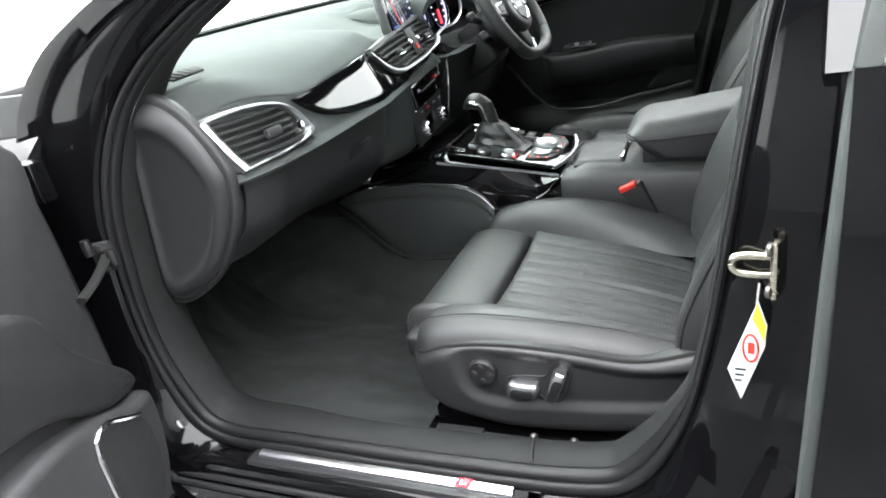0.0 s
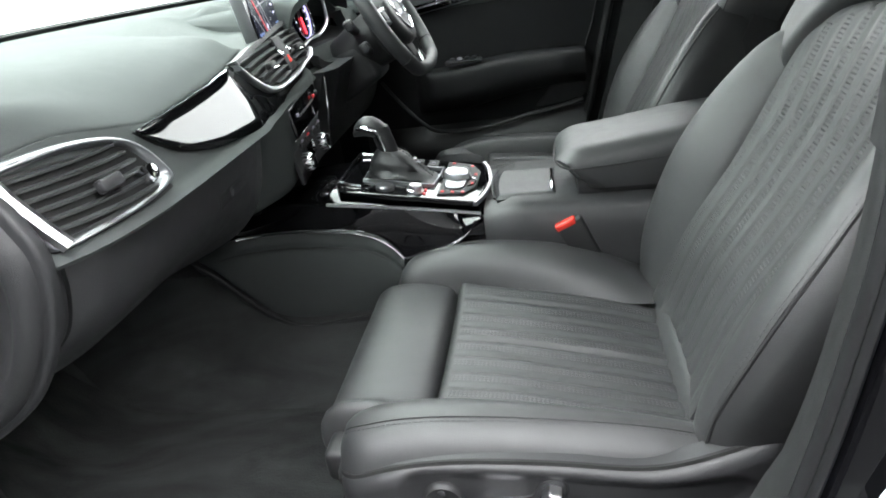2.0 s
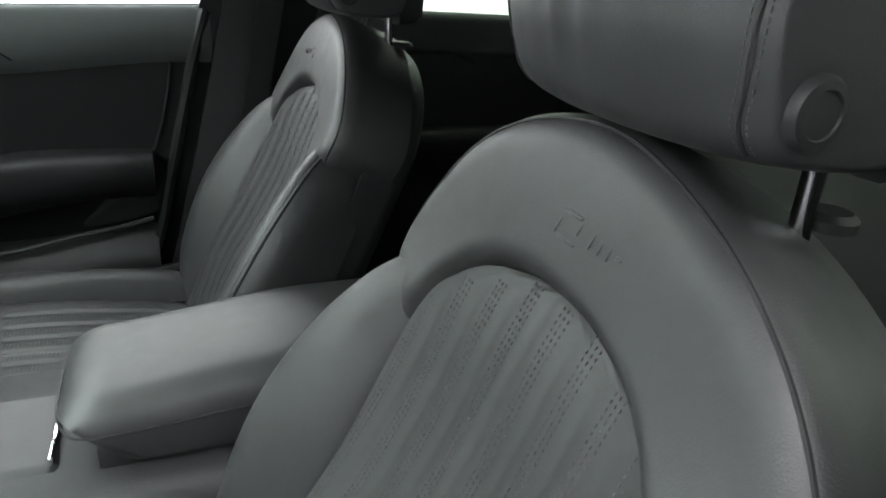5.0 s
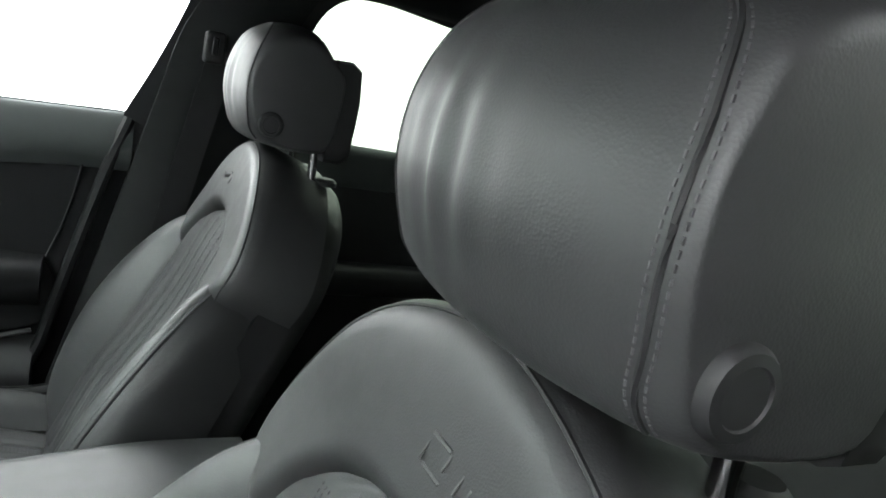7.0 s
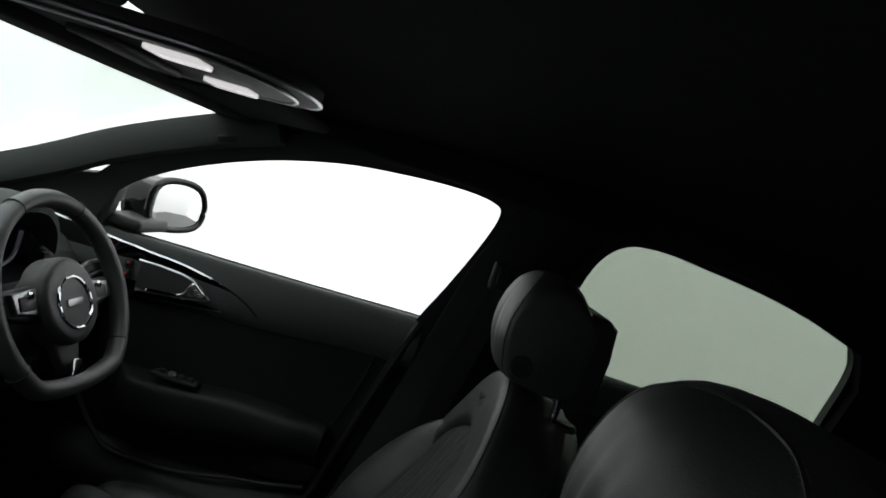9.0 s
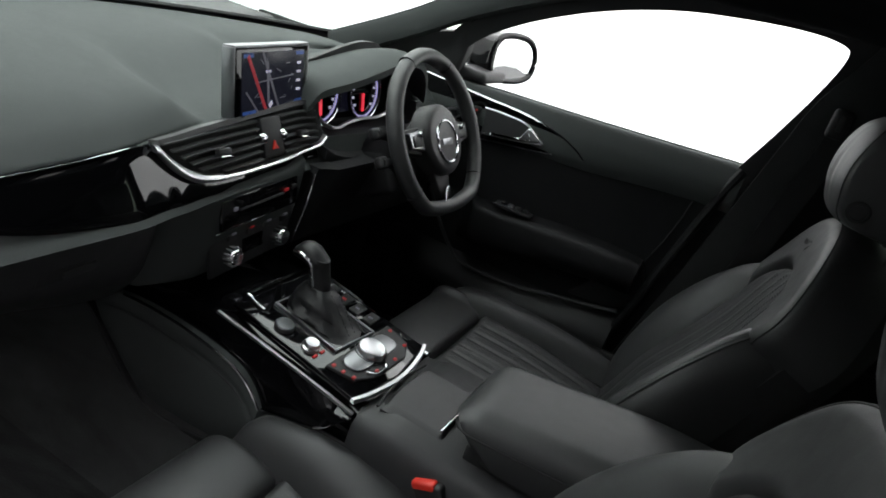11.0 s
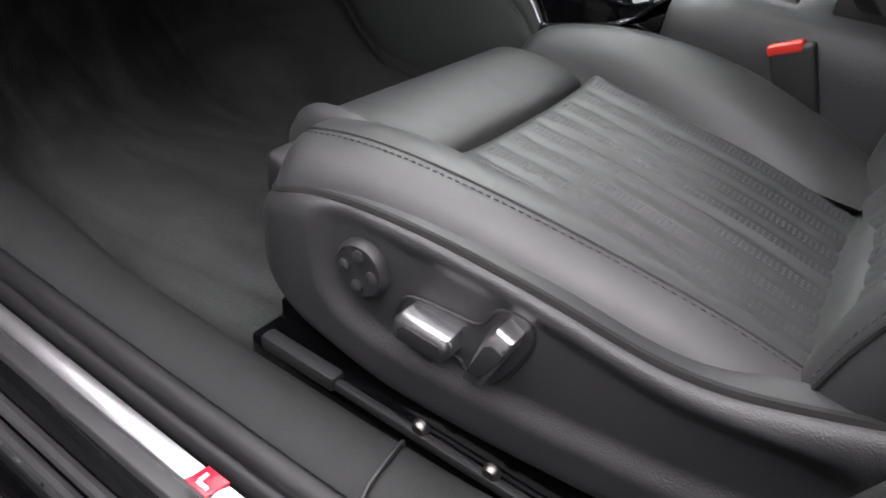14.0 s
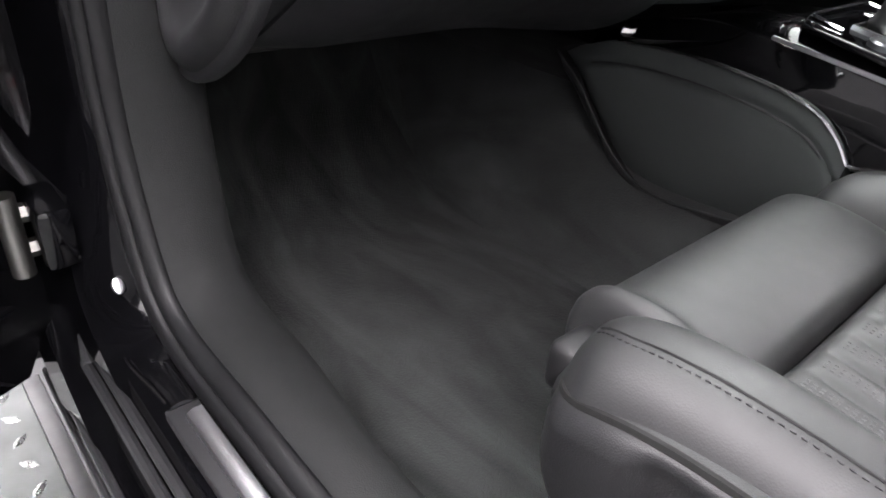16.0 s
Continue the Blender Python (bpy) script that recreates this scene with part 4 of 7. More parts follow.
part("key_box", moved(box(0.12, 0.10, 0.13, 0.02, 3), cm @ pose(0, -0.045, -0.10)), PLASTIC_DARK, column)
for s, dz in ((-1, 0.02), (1, 0.02), (-1, -0.035)):
    st = part("stalk", tube([cm @ Vector(q) for q in spline([(0.05 * s, dz, -0.03), (0.10 * s, dz + 0.01, -0.02), (0.145 * s, dz + 0.014, -0.005)], 6)], 0.010, 10), PLASTIC_DARK, column)
    part("stalk_end", moved(box(0.030, 0.024, 0.018, 0.006, 3), cm @ pose(0.138 * s, dz + 0.013, -0.008)), PLASTIC, st)
# ---- centre console ----
YC = -0.014
console = thing("centre_console", "black centre console with lacquer panels and chrome strips", "centre console", at=(0, YC, 0.29))
DECK = soft_curve([(-0.48, 0.61), (-0.36, 0.655), (-0.25, 0.674), (-0.19, 0.668), (0.05, 0.627), (0.10, 0.636), (0.20, 0.634), (0.60, 0.628)], 5)


def console_ring(x):
    z = curve_at(DECK, x)
    hw = 0.112 + 0.012 * smooth(0.02, 0.10, x)
    y = [-hw - 0.018, -hw - 0.014, -hw - 0.006, -hw + 0.012, hw - 0.012, hw + 0.006, hw + 0.014, hw + 0.018]
    zz = [0.27, z - 0.06, z - 0.020, z - 0.003, z - 0.003, z - 0.020, z - 0.06, 0.27]
    return [(x, YC + a, b) for a, b in zip(y, zz)]


def slim(x):
    return [(a, YC + (b - YC) * 0.93, c) for a, b, c in console_ring(x)]


part("front_body", loft([slim(x) for x in np.linspace(-0.48, 0.055, 24)]), PIANO, console, "piano black console front", 60)
part("body", loft([console_ring(x) for x in np.linspace(0.055, 0.62, 24)]), PLASTIC, console, angle=60)
TUNNEL = [(-0.245, 0.286), (-0.205, 0.318), (-0.178, 0.365), (-0.158, 0.42), (-0.135, 0.48), (-0.11, 0.53)]
tunnel = structure("tunnel", loft([[(x, YC + a, b) for a, b in TUNNEL] + [(x, YC - a, b) for a, b in reversed(TUNNEL)] for x in np.linspace(-1.0, 1.5, 12)]), CARPET, "charcoal carpeted transmission tunnel", "carpet", 60)


# knee pads and lacquer side panels, both sides
def side_pad(s):
    yk = YC + s * 0.137
    topc = soft_curve([(-0.52, 0.565), (-0.47, 0.596), (-0.40, 0.616), (-0.30, 0.622), (-0.21, 0.616), (-0.15, 0.604), (-0.115, 0.582), (-0.094, 0.556)], 6)
    lowc = soft_curve([(-0.505, 0.585), (-0.46, 0.553), (-0.42, 0.511), (-0.38, 0.471), (-0.347, 0.449), (-0.312, 0.437), (-0.274, 0.436), (-0.211, 0.444), (-0.094, 0.462)], 6)

    def fn(u, v):
        x = -0.505 + 0.411 * v
        a, b = curve_at(topc, x), curve_at(lowc, x)
        d = a - b
        pinch = 0.0035 * math.exp(-((u * d - 0.026) / 0.005) ** 2) * smooth(0.03, 0.07, d)
        bulge = 0.020 * math.sin(math.pi * min(1.0, 0.06 + 0.90 * u)) ** 0.55 * min(1, d / 0.07) - pinch
        return (x, yk + s * bulge, a + (b - a) * u)

    pad = part("knee_pad", sheet(fn, 34, 56, lambda u, v, p: (p.x, yk - s * 0.03, p.z)), DASH, console, "padded leatherette knee panel")
    part("pad_chrome", tube([(x, yk + s * 0.010, curve_at(topc, x) + 0.001) for x in np.linspace(-0.40, -0.094, 40)], 0.0023, 6), CHROME, console, "thin chrome edge")

    def border(u, v):
        x = -0.505 + 0.411 * v
        b = curve_at(lowc, x)
        t = (curve_at(lowc, x + 0.01) - curve_at(lowc, x - 0.01)) / 0.02
        n = math.hypot(1, t)
        w = 0.020 * u * smooth(0.0, 0.06, v)
        return (x + w * t / n, yk + s * (0.014 + 0.004 * math.sin(math.pi * u) - 0.012 * u * u), b - 0.001 - w / n)

    part("pad_border", sheet(border, 8, 56, lambda u, v, p: (p.x, yk - s * 0.03, p.z)), PLASTIC_DARK, console, "dark rubber pad border", 60)
    part("border_bead", tube([(x, yk + s * 0.016, curve_at(lowc, x) - 0.001) for x in np.linspace(-0.50, -0.098, 50)], 0.0020, 6), PLASTIC, console)
    part("pad_seam", tube([(x, yk + s * 0.0172, curve_at(topc, x) - 0.026) for x in np.linspace(-0.44, -0.118, 36)], 0.0012, 5), SEAM, pad)
    gt = soft_curve([(-0.42, 0.640), (-0.30, 0.662), (-0.19, 0.652), (-0.05, 0.633), (0.05, 0.6165)], 6)
    gb = soft_curve([(-0.42, 0.60), (-0.30, 0.600), (-0.20, 0.588), (-0.13, 0.566), (-0.094, 0.555), (-0.055, 0.563), (-0.01, 0.574), (0.019, 0.588), (0.042, 0.610), (0.05, 0.6165)], 6)

    def gl(u, v):
        x = -0.42 + 0.47 * v
        a, b = curve_at(gt, x), curve_at(gb, x)
        return (x, YC + s * (0.117 + 0.020 * u + 0.003 * math.sin(math.pi * u)), a + (b - a) * u)

    part("side_lacquer", sheet(gl, 10, 46, lambda u, v, p: p - Vector((0, s * 0.02, 0))), PIANO, console, "piano black side panel")
    part("side_chrome", sweep([(x, YC + s * 0.117, curve_at(gt, x) + 0.004) for x in np.linspace(-0.225, 0.05, 30)], [(-0.0032, -0.002), (-0.0025, 0.002), (0.0025, 0.002), (0.0032, -0.002)]), SATIN, console, "satin chrome strip")
    part("lower_chrome", tube([(x, YC + s * 0.139 - s * 0.020 * smooth(0.0, 0.05, x), curve_at(gb, x) - 0.001) for x in np.linspace(-0.098, 0.05, 34)], 0.0032, 6), CHROME, console, "curved chrome edge")


side_pad(-1)
side_pad(1)

# deck with selector, knobs and controller
dx, dz = 0.24, -0.042
dm = frame3((-0.075, YC, 0.6545), (dx, 0, dz), (0, 1, 0))
deck = part("deck", moved(slab([(-0.130, -0.105), (0.120, -0.108), (0.132, 0.0), (0.120, 0.108), (-0.130, 0.105), (-0.145, 0.06), (-0.145, -0.06)], 0.008, 0.003), dm @ pose(0, 0, -0.004)), PIANO, console, "piano black control deck")
part("deck_frame", tube([dm @ Vector(q) for q in spline([(-0.02, 0.105, 0.005), (-0.125, 0.100, 0.007), (-0.137, 0.085, 0.008), (-0.137, -0.055, 0.008), (-0.128, -0.074, 0.007), (-0.095, -0.078, 0.006)], 6)], 0.0028, 6), CHROME, console, "thin chrome deck edge")
part("deck_tail", sweep([dm @ Vector(q) for q in spline([(0.118, -0.112, 0.003), (0.130, -0.07, 0.004), (0.138, 0.0, 0.004), (0.130, 0.07, 0.004), (0.118, 0.112, 0.003)], 6)], [(-0.004, -0.004), (-0.003, 0.003), (0.003, 0.003), (0.004, -0.004)]), SATIN, console, "satin chrome cross strip")

lever = thing("gear_selector", "black leather automatic gear selector with chrome inlay", "gear lever", at=(-0.10, YC, 0.66))
part("boot_frame", sweep([dm @ Vector(q) for q in ((-0.095, -0.048, 0.006), (0.036, -0.052, 0.006), (0.044, 0.046, 0.006), (-0.095, 0.044, 0.006))], [(-0.004, -0.003), (-0.003, 0.004), (0.003, 0.004), (0.004, -0.003)], closed=True), DARK_CHROME, lever, "smoked satin boot frame")
rings = []
for k in range(9):
    t = k / 8
    cx, h = -0.028 - 0.030 * t, 0.004 + 0.050 * t ** 1.5
    a, b = 0.044 * (1 - t) ** 0.7 + 0.022, 0.028 * (1 - t) ** 0.7 + 0.018
    ringp = []
    for j in range(28):
        q = math.tau * j / 28
        c, s2 = math.cos(q), math.sin(q)
        f = 1 / max(abs(c) ** 3 + abs(s2) ** 3, 1e-6) ** (1 / 3)
        f *= 1 + 0.07 * math.sin(7 * q + k * 1.3) * math.sin(math.pi * t)
        ringp.append(dm @ Vector((cx + a * f * c, b * f * s2 + 0.003 * math.sin(k * 2.0), h)))
    rings.append(ringp)
part("boot", loft(rings), LEATHER_DARK, lever, "creased leather boot", 60)
for s in (-1, 1):
    part("boot_stitching", dashes([dm @ Vector((-0.034 + 0.062 * (1 - t) ** 0.9, s * 0.008 + 0.004, 0.010 + 0.046 * t ** 1.3 + 0.004 * math.sin(math.pi * t))) for t in np.linspace(0, 1, 14)], 0.004, 0.003, 0.0011), THREAD, lever)
stem = spline([(-0.056, 0, 0.046), (-0.066, 0, 0.070), (-0.080, 0, 0.100)], 4)
part("stem", loft([[dm @ Vector((p.x + 0.0200 * math.cos(a), p.y + 0.0165 * math.sin(a), p.z)) for a in np.linspace(0, math.tau, 17)[:-1]] for p in stem]), LEATHER_DARK, lever, "leather lever stem", 60)
KNOB = [(-0.060, 0.112, 0.006, 0.006), (-0.064, 0.105, 0.014, 0.014), (-0.078, 0.108, 0.018, 0.020), (-0.096, 0.112, 0.0195, 0.022), (-0.114, 0.112, 0.0185, 0.022), (-0.128, 0.107, 0.0155, 0.019), (-0.138, 0.100, 0.010, 0.012), (-0.141, 0.098, 0.003, 0.004)]
knob_ob = part("knob", loft([[dm @ Vector((-0.092 + (px + 0.098) * 0.80, rr * 1.05 * math.cos(a), pz - 0.020 + hh * 0.85 * math.sin(a) + 0.004)) for a in np.linspace(0, math.tau, 21)[:-1]] for px, pz, rr, hh in KNOB]), LEATHER_DARK, lever, "leather grip", 60)
part("knob_inlay", tube([dm @ Vector(q) for q in spline([(-0.116, -0.0185, 0.092), (-0.100, -0.0225, 0.098), (-0.080, -0.0210, 0.093), (-0.070, -0.0185, 0.074), (-0.062, -0.0175, 0.056)], 6)], 0.0034, 8), CHROME, knob_ob, "chrome inlay")

start = part("start_button", moved(lathe([(0.0165, 0), (0.0165, 0.006), (0.0145, 0.0085), (0.002, 0.009)], 28), dm @ pose(-0.050, -0.078, 0.004)), DARK_CHROME, console, "round silver start button")
part("volume_knob", moved(lathe([(0.0155, 0), (0.0155, 0.004), (0.0125, 0.006), (0.0125, 0.010), (0.011, 0.0125), (0.002, 0.012)], 28), dm @ pose(0.006, -0.078, 0.004)), SATIN, console, "knurled silver volume knob")
for (a, b) in ((0.024, -0.088), (0.024, -0.070)):
    part("lit_button", moved(box(0.005, 0.010, 0.003, 0.0008, 1), dm @ pose(a, b, 0.0055)), RED_GLOW, deck)
for k in range(4):
    part("deck_button", moved(box(0.020, 0.034, 0.005, 0.002), dm @ pose(-0.072 + 0.030 * k, 0.078, 0.005)), PLASTIC_DARK, deck)
    part("lit_button", moved(box(0.008, 0.006, 0.002, 0.0006, 1), dm @ pose(-0.072 + 0.030 * k, 0.074, 0.0085)), RED_GLOW if k < 2 else MAP_GREY, deck)
part("brake_switch", moved(box(0.018, 0.026, 0.010, 0.003), dm @ pose(-0.098, 0.074, 0.008)), CHROME, deck, "chrome parking brake switch")

mmi = thing("media_controller", "silver media controller dial ringed by soft keys", "controller", at=(0.0, YC, 0.65))
part("base", moved(slab([(0.050, -0.092), (0.098, -0.080), (0.116, -0.045), (0.118, 0.045), (0.100, 0.080), (0.050, 0.088)], 0.006, 0.003), dm @ pose(-0.002, 0, 0.003)), PLASTIC_DARK, mmi)
part("key_panel", moved(slab([(p.x, p.y) for p in spline([(0.058, -0.062, 0), (0.090, -0.060, 0), (0.094, 0.0, 0), (0.090, 0.052, 0), (0.058, 0.050, 0), (0.054, 0.0, 0)], 5, True)], 0.005, 0.002), dm @ pose(0, 0, 0.008)), DARK_CHROME, mmi, "silver soft key panel")
part("dial", moved(lathe([(0.024, 0), (0.0245, 0.007), (0.0225, 0.0115), (0.0205, 0.0125), (0.018, 0.0118), (0.002, 0.0115)], 36), dm @ pose(0.073, -0.004, 0.010)), SATIN, mmi, "silver rotary dial")
part("dial_shadow_ring", tube([dm @ Vector((0.073 + 0.0278 * math.cos(a), -0.004 + 0.0278 * math.sin(a), 0.0125)) for a in np.linspace(0, math.tau, 41)[:-1]], 0.0014, 6, True), PLASTIC_DARK, mmi)
for (a, b) in ((0.056, -0.082), (0.074, -0.080), (0.092, -0.076), (0.106, -0.030), (0.108, 0.022), (0.060, 0.078), (0.098, 0.068)):
    part("lit_key", moved(box(0.006, 0.008, 0.003, 0.001, 1), dm @ pose(a, b, 0.0088)), RED_GLOW, mmi)
part("key_frame", tube([dm @ Vector(q) for q in spline([(0.098, -0.052, 0.012), (0.110, -0.040, 0.012), (0.110, -0.012, 0.012), (0.100, -0.006, 0.012)], 5)], 0.0016, 6), CHROME, mmi)

cup = part("cup_cover", sheet(lambda u, v: (0.078 + 0.108 * u - 0.006 * math.sin(math.pi * v), YC - 0.086 + 0.150 * v, 0.6352 + 0.002 * math.sin(math.pi * v) - roll(min(u * 0.108, (1 - u) * 0.108, v * 0.15, (1 - v) * 0.15), 0.006)), 16, 18, lambda u, v, p: (p.x, p.y, 0.615)), PLASTIC, console, "cup holder roller cover")
part("cup_groove", tube(spline([(0.074, YC - 0.090, 0.6345), (0.068, YC - 0.05, 0.636), (0.066, YC + 0.0, 0.637), (0.072, YC + 0.064, 0.6345)], 6), 0.0022, 6), PLASTIC_DARK, console)
part("cup_chrome", box(0.005, 0.105, 0.004, 0.0015, m=pose(0.176, YC - 0.020, 0.6385)), CHROME, console, "chrome finger strip")

armrest = thing("armrest", "padded black leather centre armrest", "armrest", at=(0.33, YC, 0.64))


def arm(u, v):
    x0 = 0.184 + 0.040 * (1 - math.sqrt(max(0.0, 1 - abs(2 * v - 1) ** 3.5)))
    x, y = x0 + (0.546 - x0) * u, YC - 0.108 + 0.206 * v
    e = min(v, 1 - v) * 0.206
    z = 0.708 + 0.026 * smooth(0.0, 0.8, u) + 0.004 * math.sin(math.pi * v) - roll(e, 0.038) * 0.85 - roll((x - 0.184) * 0.9, 0.046) * 0.80
    return (x, y, z)


part("pad", sheet(arm, 40, 36, lambda u, v, p: (p.x + 0.040 * (1 - u) ** 3, YC + (p.y - YC) * 0.93, 0.641)), LEATHER, armrest, "soft leather lid", 60)
part("lid_seam", tube([Vector((x, y, 0.681 + 0.020 * smooth(0.2, 0.55, x))) for x, y in [(arm(0, v)[0] - 0.0002, arm(0, v)[1]) for v in np.linspace(0.95, 0.0, 30)] + [(x, YC - 0.1074) for x in np.linspace(0.235, 0.54, 14)]], 0.0016, 6), SEAM, armrest)
part("base", box(0.32, 0.182, 0.030, 0.004, 2, pose(0.380, YC, 0.640)), PLASTIC_DARK, armrest)
# ---- front seats ----
RECLINE = radians(26.5)
BX, BZ = 0.335, 0.485


def seat(y0, s, label, bc, hc):
    """A front seat about y0; s turns the inboard side to the car's middle; bc and hc set backrest and headrest aside."""
    st = thing("front_seat", label, "car seat", "front seats", at=(0.1, y0, 0.30))

    def P(x, v, z):
        return Vector((x, y0 + s * v, z))

    def B(h, v, off=0.0):
        """A point of the backrest: h up along it, v inboard, off to the front."""
        return P(BX + h * math.sin(RECLINE) - off * math.cos(RECLINE), v, BZ + h * math.cos(RECLINE) + off * math.sin(RECLINE))

    # cushion: ribbed middle, thigh support, two bolsters
    def ribs(v, n=8, half=0.165):
        t = (v + half) / (2 * half) * n
        f = abs(t - round(t))
        return -0.0040 * math.exp(-(f / 0.13) ** 2) + 0.0026 * math.exp(-((v - 0.010) / 0.0040) ** 2)

    def pad_edge(x, sd):
        """Side edge of the ribbed middle at x; it draws in towards the rear on the inboard side."""
        k = smooth(-0.06, 0.33, x)
        return 0.166 - 0.034 * k if sd > 0 else -0.146 - 0.020 * k

    def mid(u, w):
        x = 0.008 + 0.318 * u
        vo, vi = pad_edge(x, -1), pad_edge(x, 1)
        v = vo + (vi - vo) * w
        z = 0.522 - 0.010 * u - 0.038 * u * u + ribs(0.33 * (w - 0.5)) * smooth(0.0, 0.16, u) + 0.010 * abs(2 * w - 1) ** 3 + 0.004 * math.sin(5 * x * 6 + 9 * v) * 0.25
        z -= roll(u * 0.318, 0.014) * 0.9
        return P(x, v, z)

    part("seat_pad", sheet(mid, 44, 96, lambda u, w, p: (p.x, p.y, 0.44)), LEATHER, st, "ribbed stitched seat middle", 50)
    stitch = []
    for k in range(8):
        for d in (-0.0055, 0.0, 0.0055):
            v = -0.165 + 0.33 * (k + 0.5) / 8 + d
            stitch.append(dashes([mid(u, (v + 0.165) / 0.33) + Vector((0, 0, 0.0002)) for u in np.linspace(0.05, 0.97, 20)], 0.0026, 0.0030, 0.0005))
    tagged(part("rib_stitching", join(*stitch), STITCH, st), kind="stuff")

    def thigh(u, w):
        v = -0.182 + 0.360 * w
        prof = spline([(0.004, 0, 0.500), (-0.004, 0, 0.521), (-0.030, 0, 0.531), (-0.075, 0, 0.537), (-0.115, 0, 0.532), (-0.136, 0, 0.512), (-0.140, 0, 0.485), (-0.128, 0, 0.455), (-0.09, 0, 0.445)], 5)
        k = u * (len(prof) - 1)
        i = min(int(k), len(prof) - 2)
        q = prof[i].lerp(prof[i + 1], k - i)
        e = min(w, 1 - w) * 0.36
        side_roll = 0.022 if w > 0.5 else 0.012
        d = roll(e, side_roll) * 0.75
        puff = math.exp(-((v + 0.168) / 0.013) ** 2) * smooth(0.02, 0.06, -q.x) * (0.012 if q.z > 0.50 else 0.006)
        return P(q.x + d * 0.6 * (q.x < -0.1), v, q.z + puff - d * (u < 0.75) + d * 0.4 * (u >= 0.75))

    part("thigh_support", sheet(thigh, 40, 64, lambda u, w, p: P(min(p.x, -0.01) * 0.9 - 0.004, (-0.182 + 0.36 * w), 0.455)), LEATHER, st, "extendable thigh support", 60)

    for sd in (-1, 1):
        # cushion bolster: inboard (+1) and outboard (-1)
        def bol(u, w, sd=sd):
            x = -0.106 + 0.488 * u
            crest = curve_at(CREST, x)
            a, z0 = abs(pad_edge(x, sd)), 0.515 - 0.030 * u
            if sd > 0:
                pts = [(a, z0), (a + (0.212 - a) * 0.42, z0 + (crest - z0) * 0.66), (0.212, crest), (0.240, crest - 0.004), (0.258, crest - 0.018), (0.262, crest - 0.034), (0.254, crest - 0.056), (0.238, min(0.482, crest - 0.068))]
            else:
                pts = [(a, z0), (a + 0.018, crest - 0.014), (a + 0.042, crest - 0.001), (0.220, crest - 0.004), (0.243, crest - 0.018), (0.258, crest - 0.042), (0.256, crest - 0.060), (0.242, min(0.482, crest - 0.076))]
            prof = spline([(p, 0, q) for p, q in pts], 5)
            k = w * (len(prof) - 1)
            i = min(int(k), len(prof) - 2)
            q = prof[i].lerp(prof[i + 1], k - i)
            e = roll(u * 0.50, 0.035)
            front = 1 - 0.35 * (1 - smooth(0, 0.07, u))
            v = q.x - 0.030 * (1 - smooth(0, 0.12, u)) ** 2 * max(0.0, (q.x - 0.18) / 0.08)
            return P(x, sd * v, q.z - e * (q.z - 0.46) / 0.1)

        CREST = soft_curve([(-0.12, 0.540), (-0.06, 0.563), (0.02, 0.576), (0.10, 0.575), (0.18, 0.562), (0.26, 0.536), (0.32, 0.508), (0.40, 0.485)] if sd > 0 else [(-0.12, 0.530), (-0.06, 0.553), (0.02, 0.562), (0.14, 0.557), (0.26, 0.543), (0.34, 0.525), (0.40, 0.510)], 6)
        part("cushion_bolster", sheet(bol, 50, 34, lambda u, w, p: P(p.x, sd * 0.2 + (p.y - y0) * s * 0.05, 0.45)), LEATHER, st, "smooth leather side bolster", 60)
        line = [bol(u, 0.40) + Vector((0, 0, 0.0004)) for u in np.linspace(0.03, 0.97, 50)]
        part("bolster_seam", tube(line, 0.0011, 5), SEAM, st)
        part("bolster_stitching", dashes([p + Vector((0, 0, 0.0008)) for p in (bol(u, 0.43) for u in np.linspace(0.03, 0.97, 60))], 0.0035, 0.003, 0.0007), THREAD, st)
    part("front_catch", box(0.030, 0.05, 0.045, 0.01, 3, Matrix.Translation(P(-0.108, -0.200, 0.492))), PLASTIC_DARK, st)
    part("rear_roll", sheet(lambda u, w: P(0.318 + 0.050 * u, -0.172 + 0.344 * w, 0.470 + 0.030 * math.sin(math.pi * u) - 0.0 * w), 8, 12, lambda u, w, p: (p.x, p.y, 0.42)), LEATHER, st)

    # backrest
    HALF = soft_curve([(0.0, 0.150), (0.10, 0.146), (0.25, 0.150), (0.35, 0.154), (0.412, 0.147), (0.448, 0.130), (0.476, 0.096), (0.492, 0.050), (0.497, 0.0)], 6)

    def lean(h):
        return bc * smooth(0.0, 0.25, h)

    OUTER = soft_curve([(0.0, 0.232), (0.06, 0.250), (0.16, 0.266), (0.26, 0.266), (0.34, 0.250), (0.40, 0.228), (0.43, 0.212), (0.45, 0.200)], 6)
    FWD = soft_curve([(0.0, 0.025), (0.08, 0.055), (0.20, 0.070), (0.30, 0.064), (0.38, 0.048), (0.42, 0.034), (0.45, 0.016)], 6)

    def back_mid(u, w):
        h = 0.50 * u
        hw = max(curve_at(HALF, h), 0.002)
        v = hw * (2 * w - 1) + lean(h)
        lumbar = 0.012 * math.exp(-((h - 0.14) / 0.10) ** 2)
        return B(h, v, lumbar + 0.008 * smooth(0.33, 0.47, h) + ribs(v, 8, 0.150) * 0.36 + 0.014 * (abs(v) / 0.15) ** 3 - roll((1 - u) * 0.5, 0.010) * 0.4)

    part("back_pad", sheet(back_mid, 60, 80, lambda u, w, p: p + Vector((0.05, 0, -0.02))), LEATHER, st, "ribbed stitched backrest middle", 50)
    stitch = []
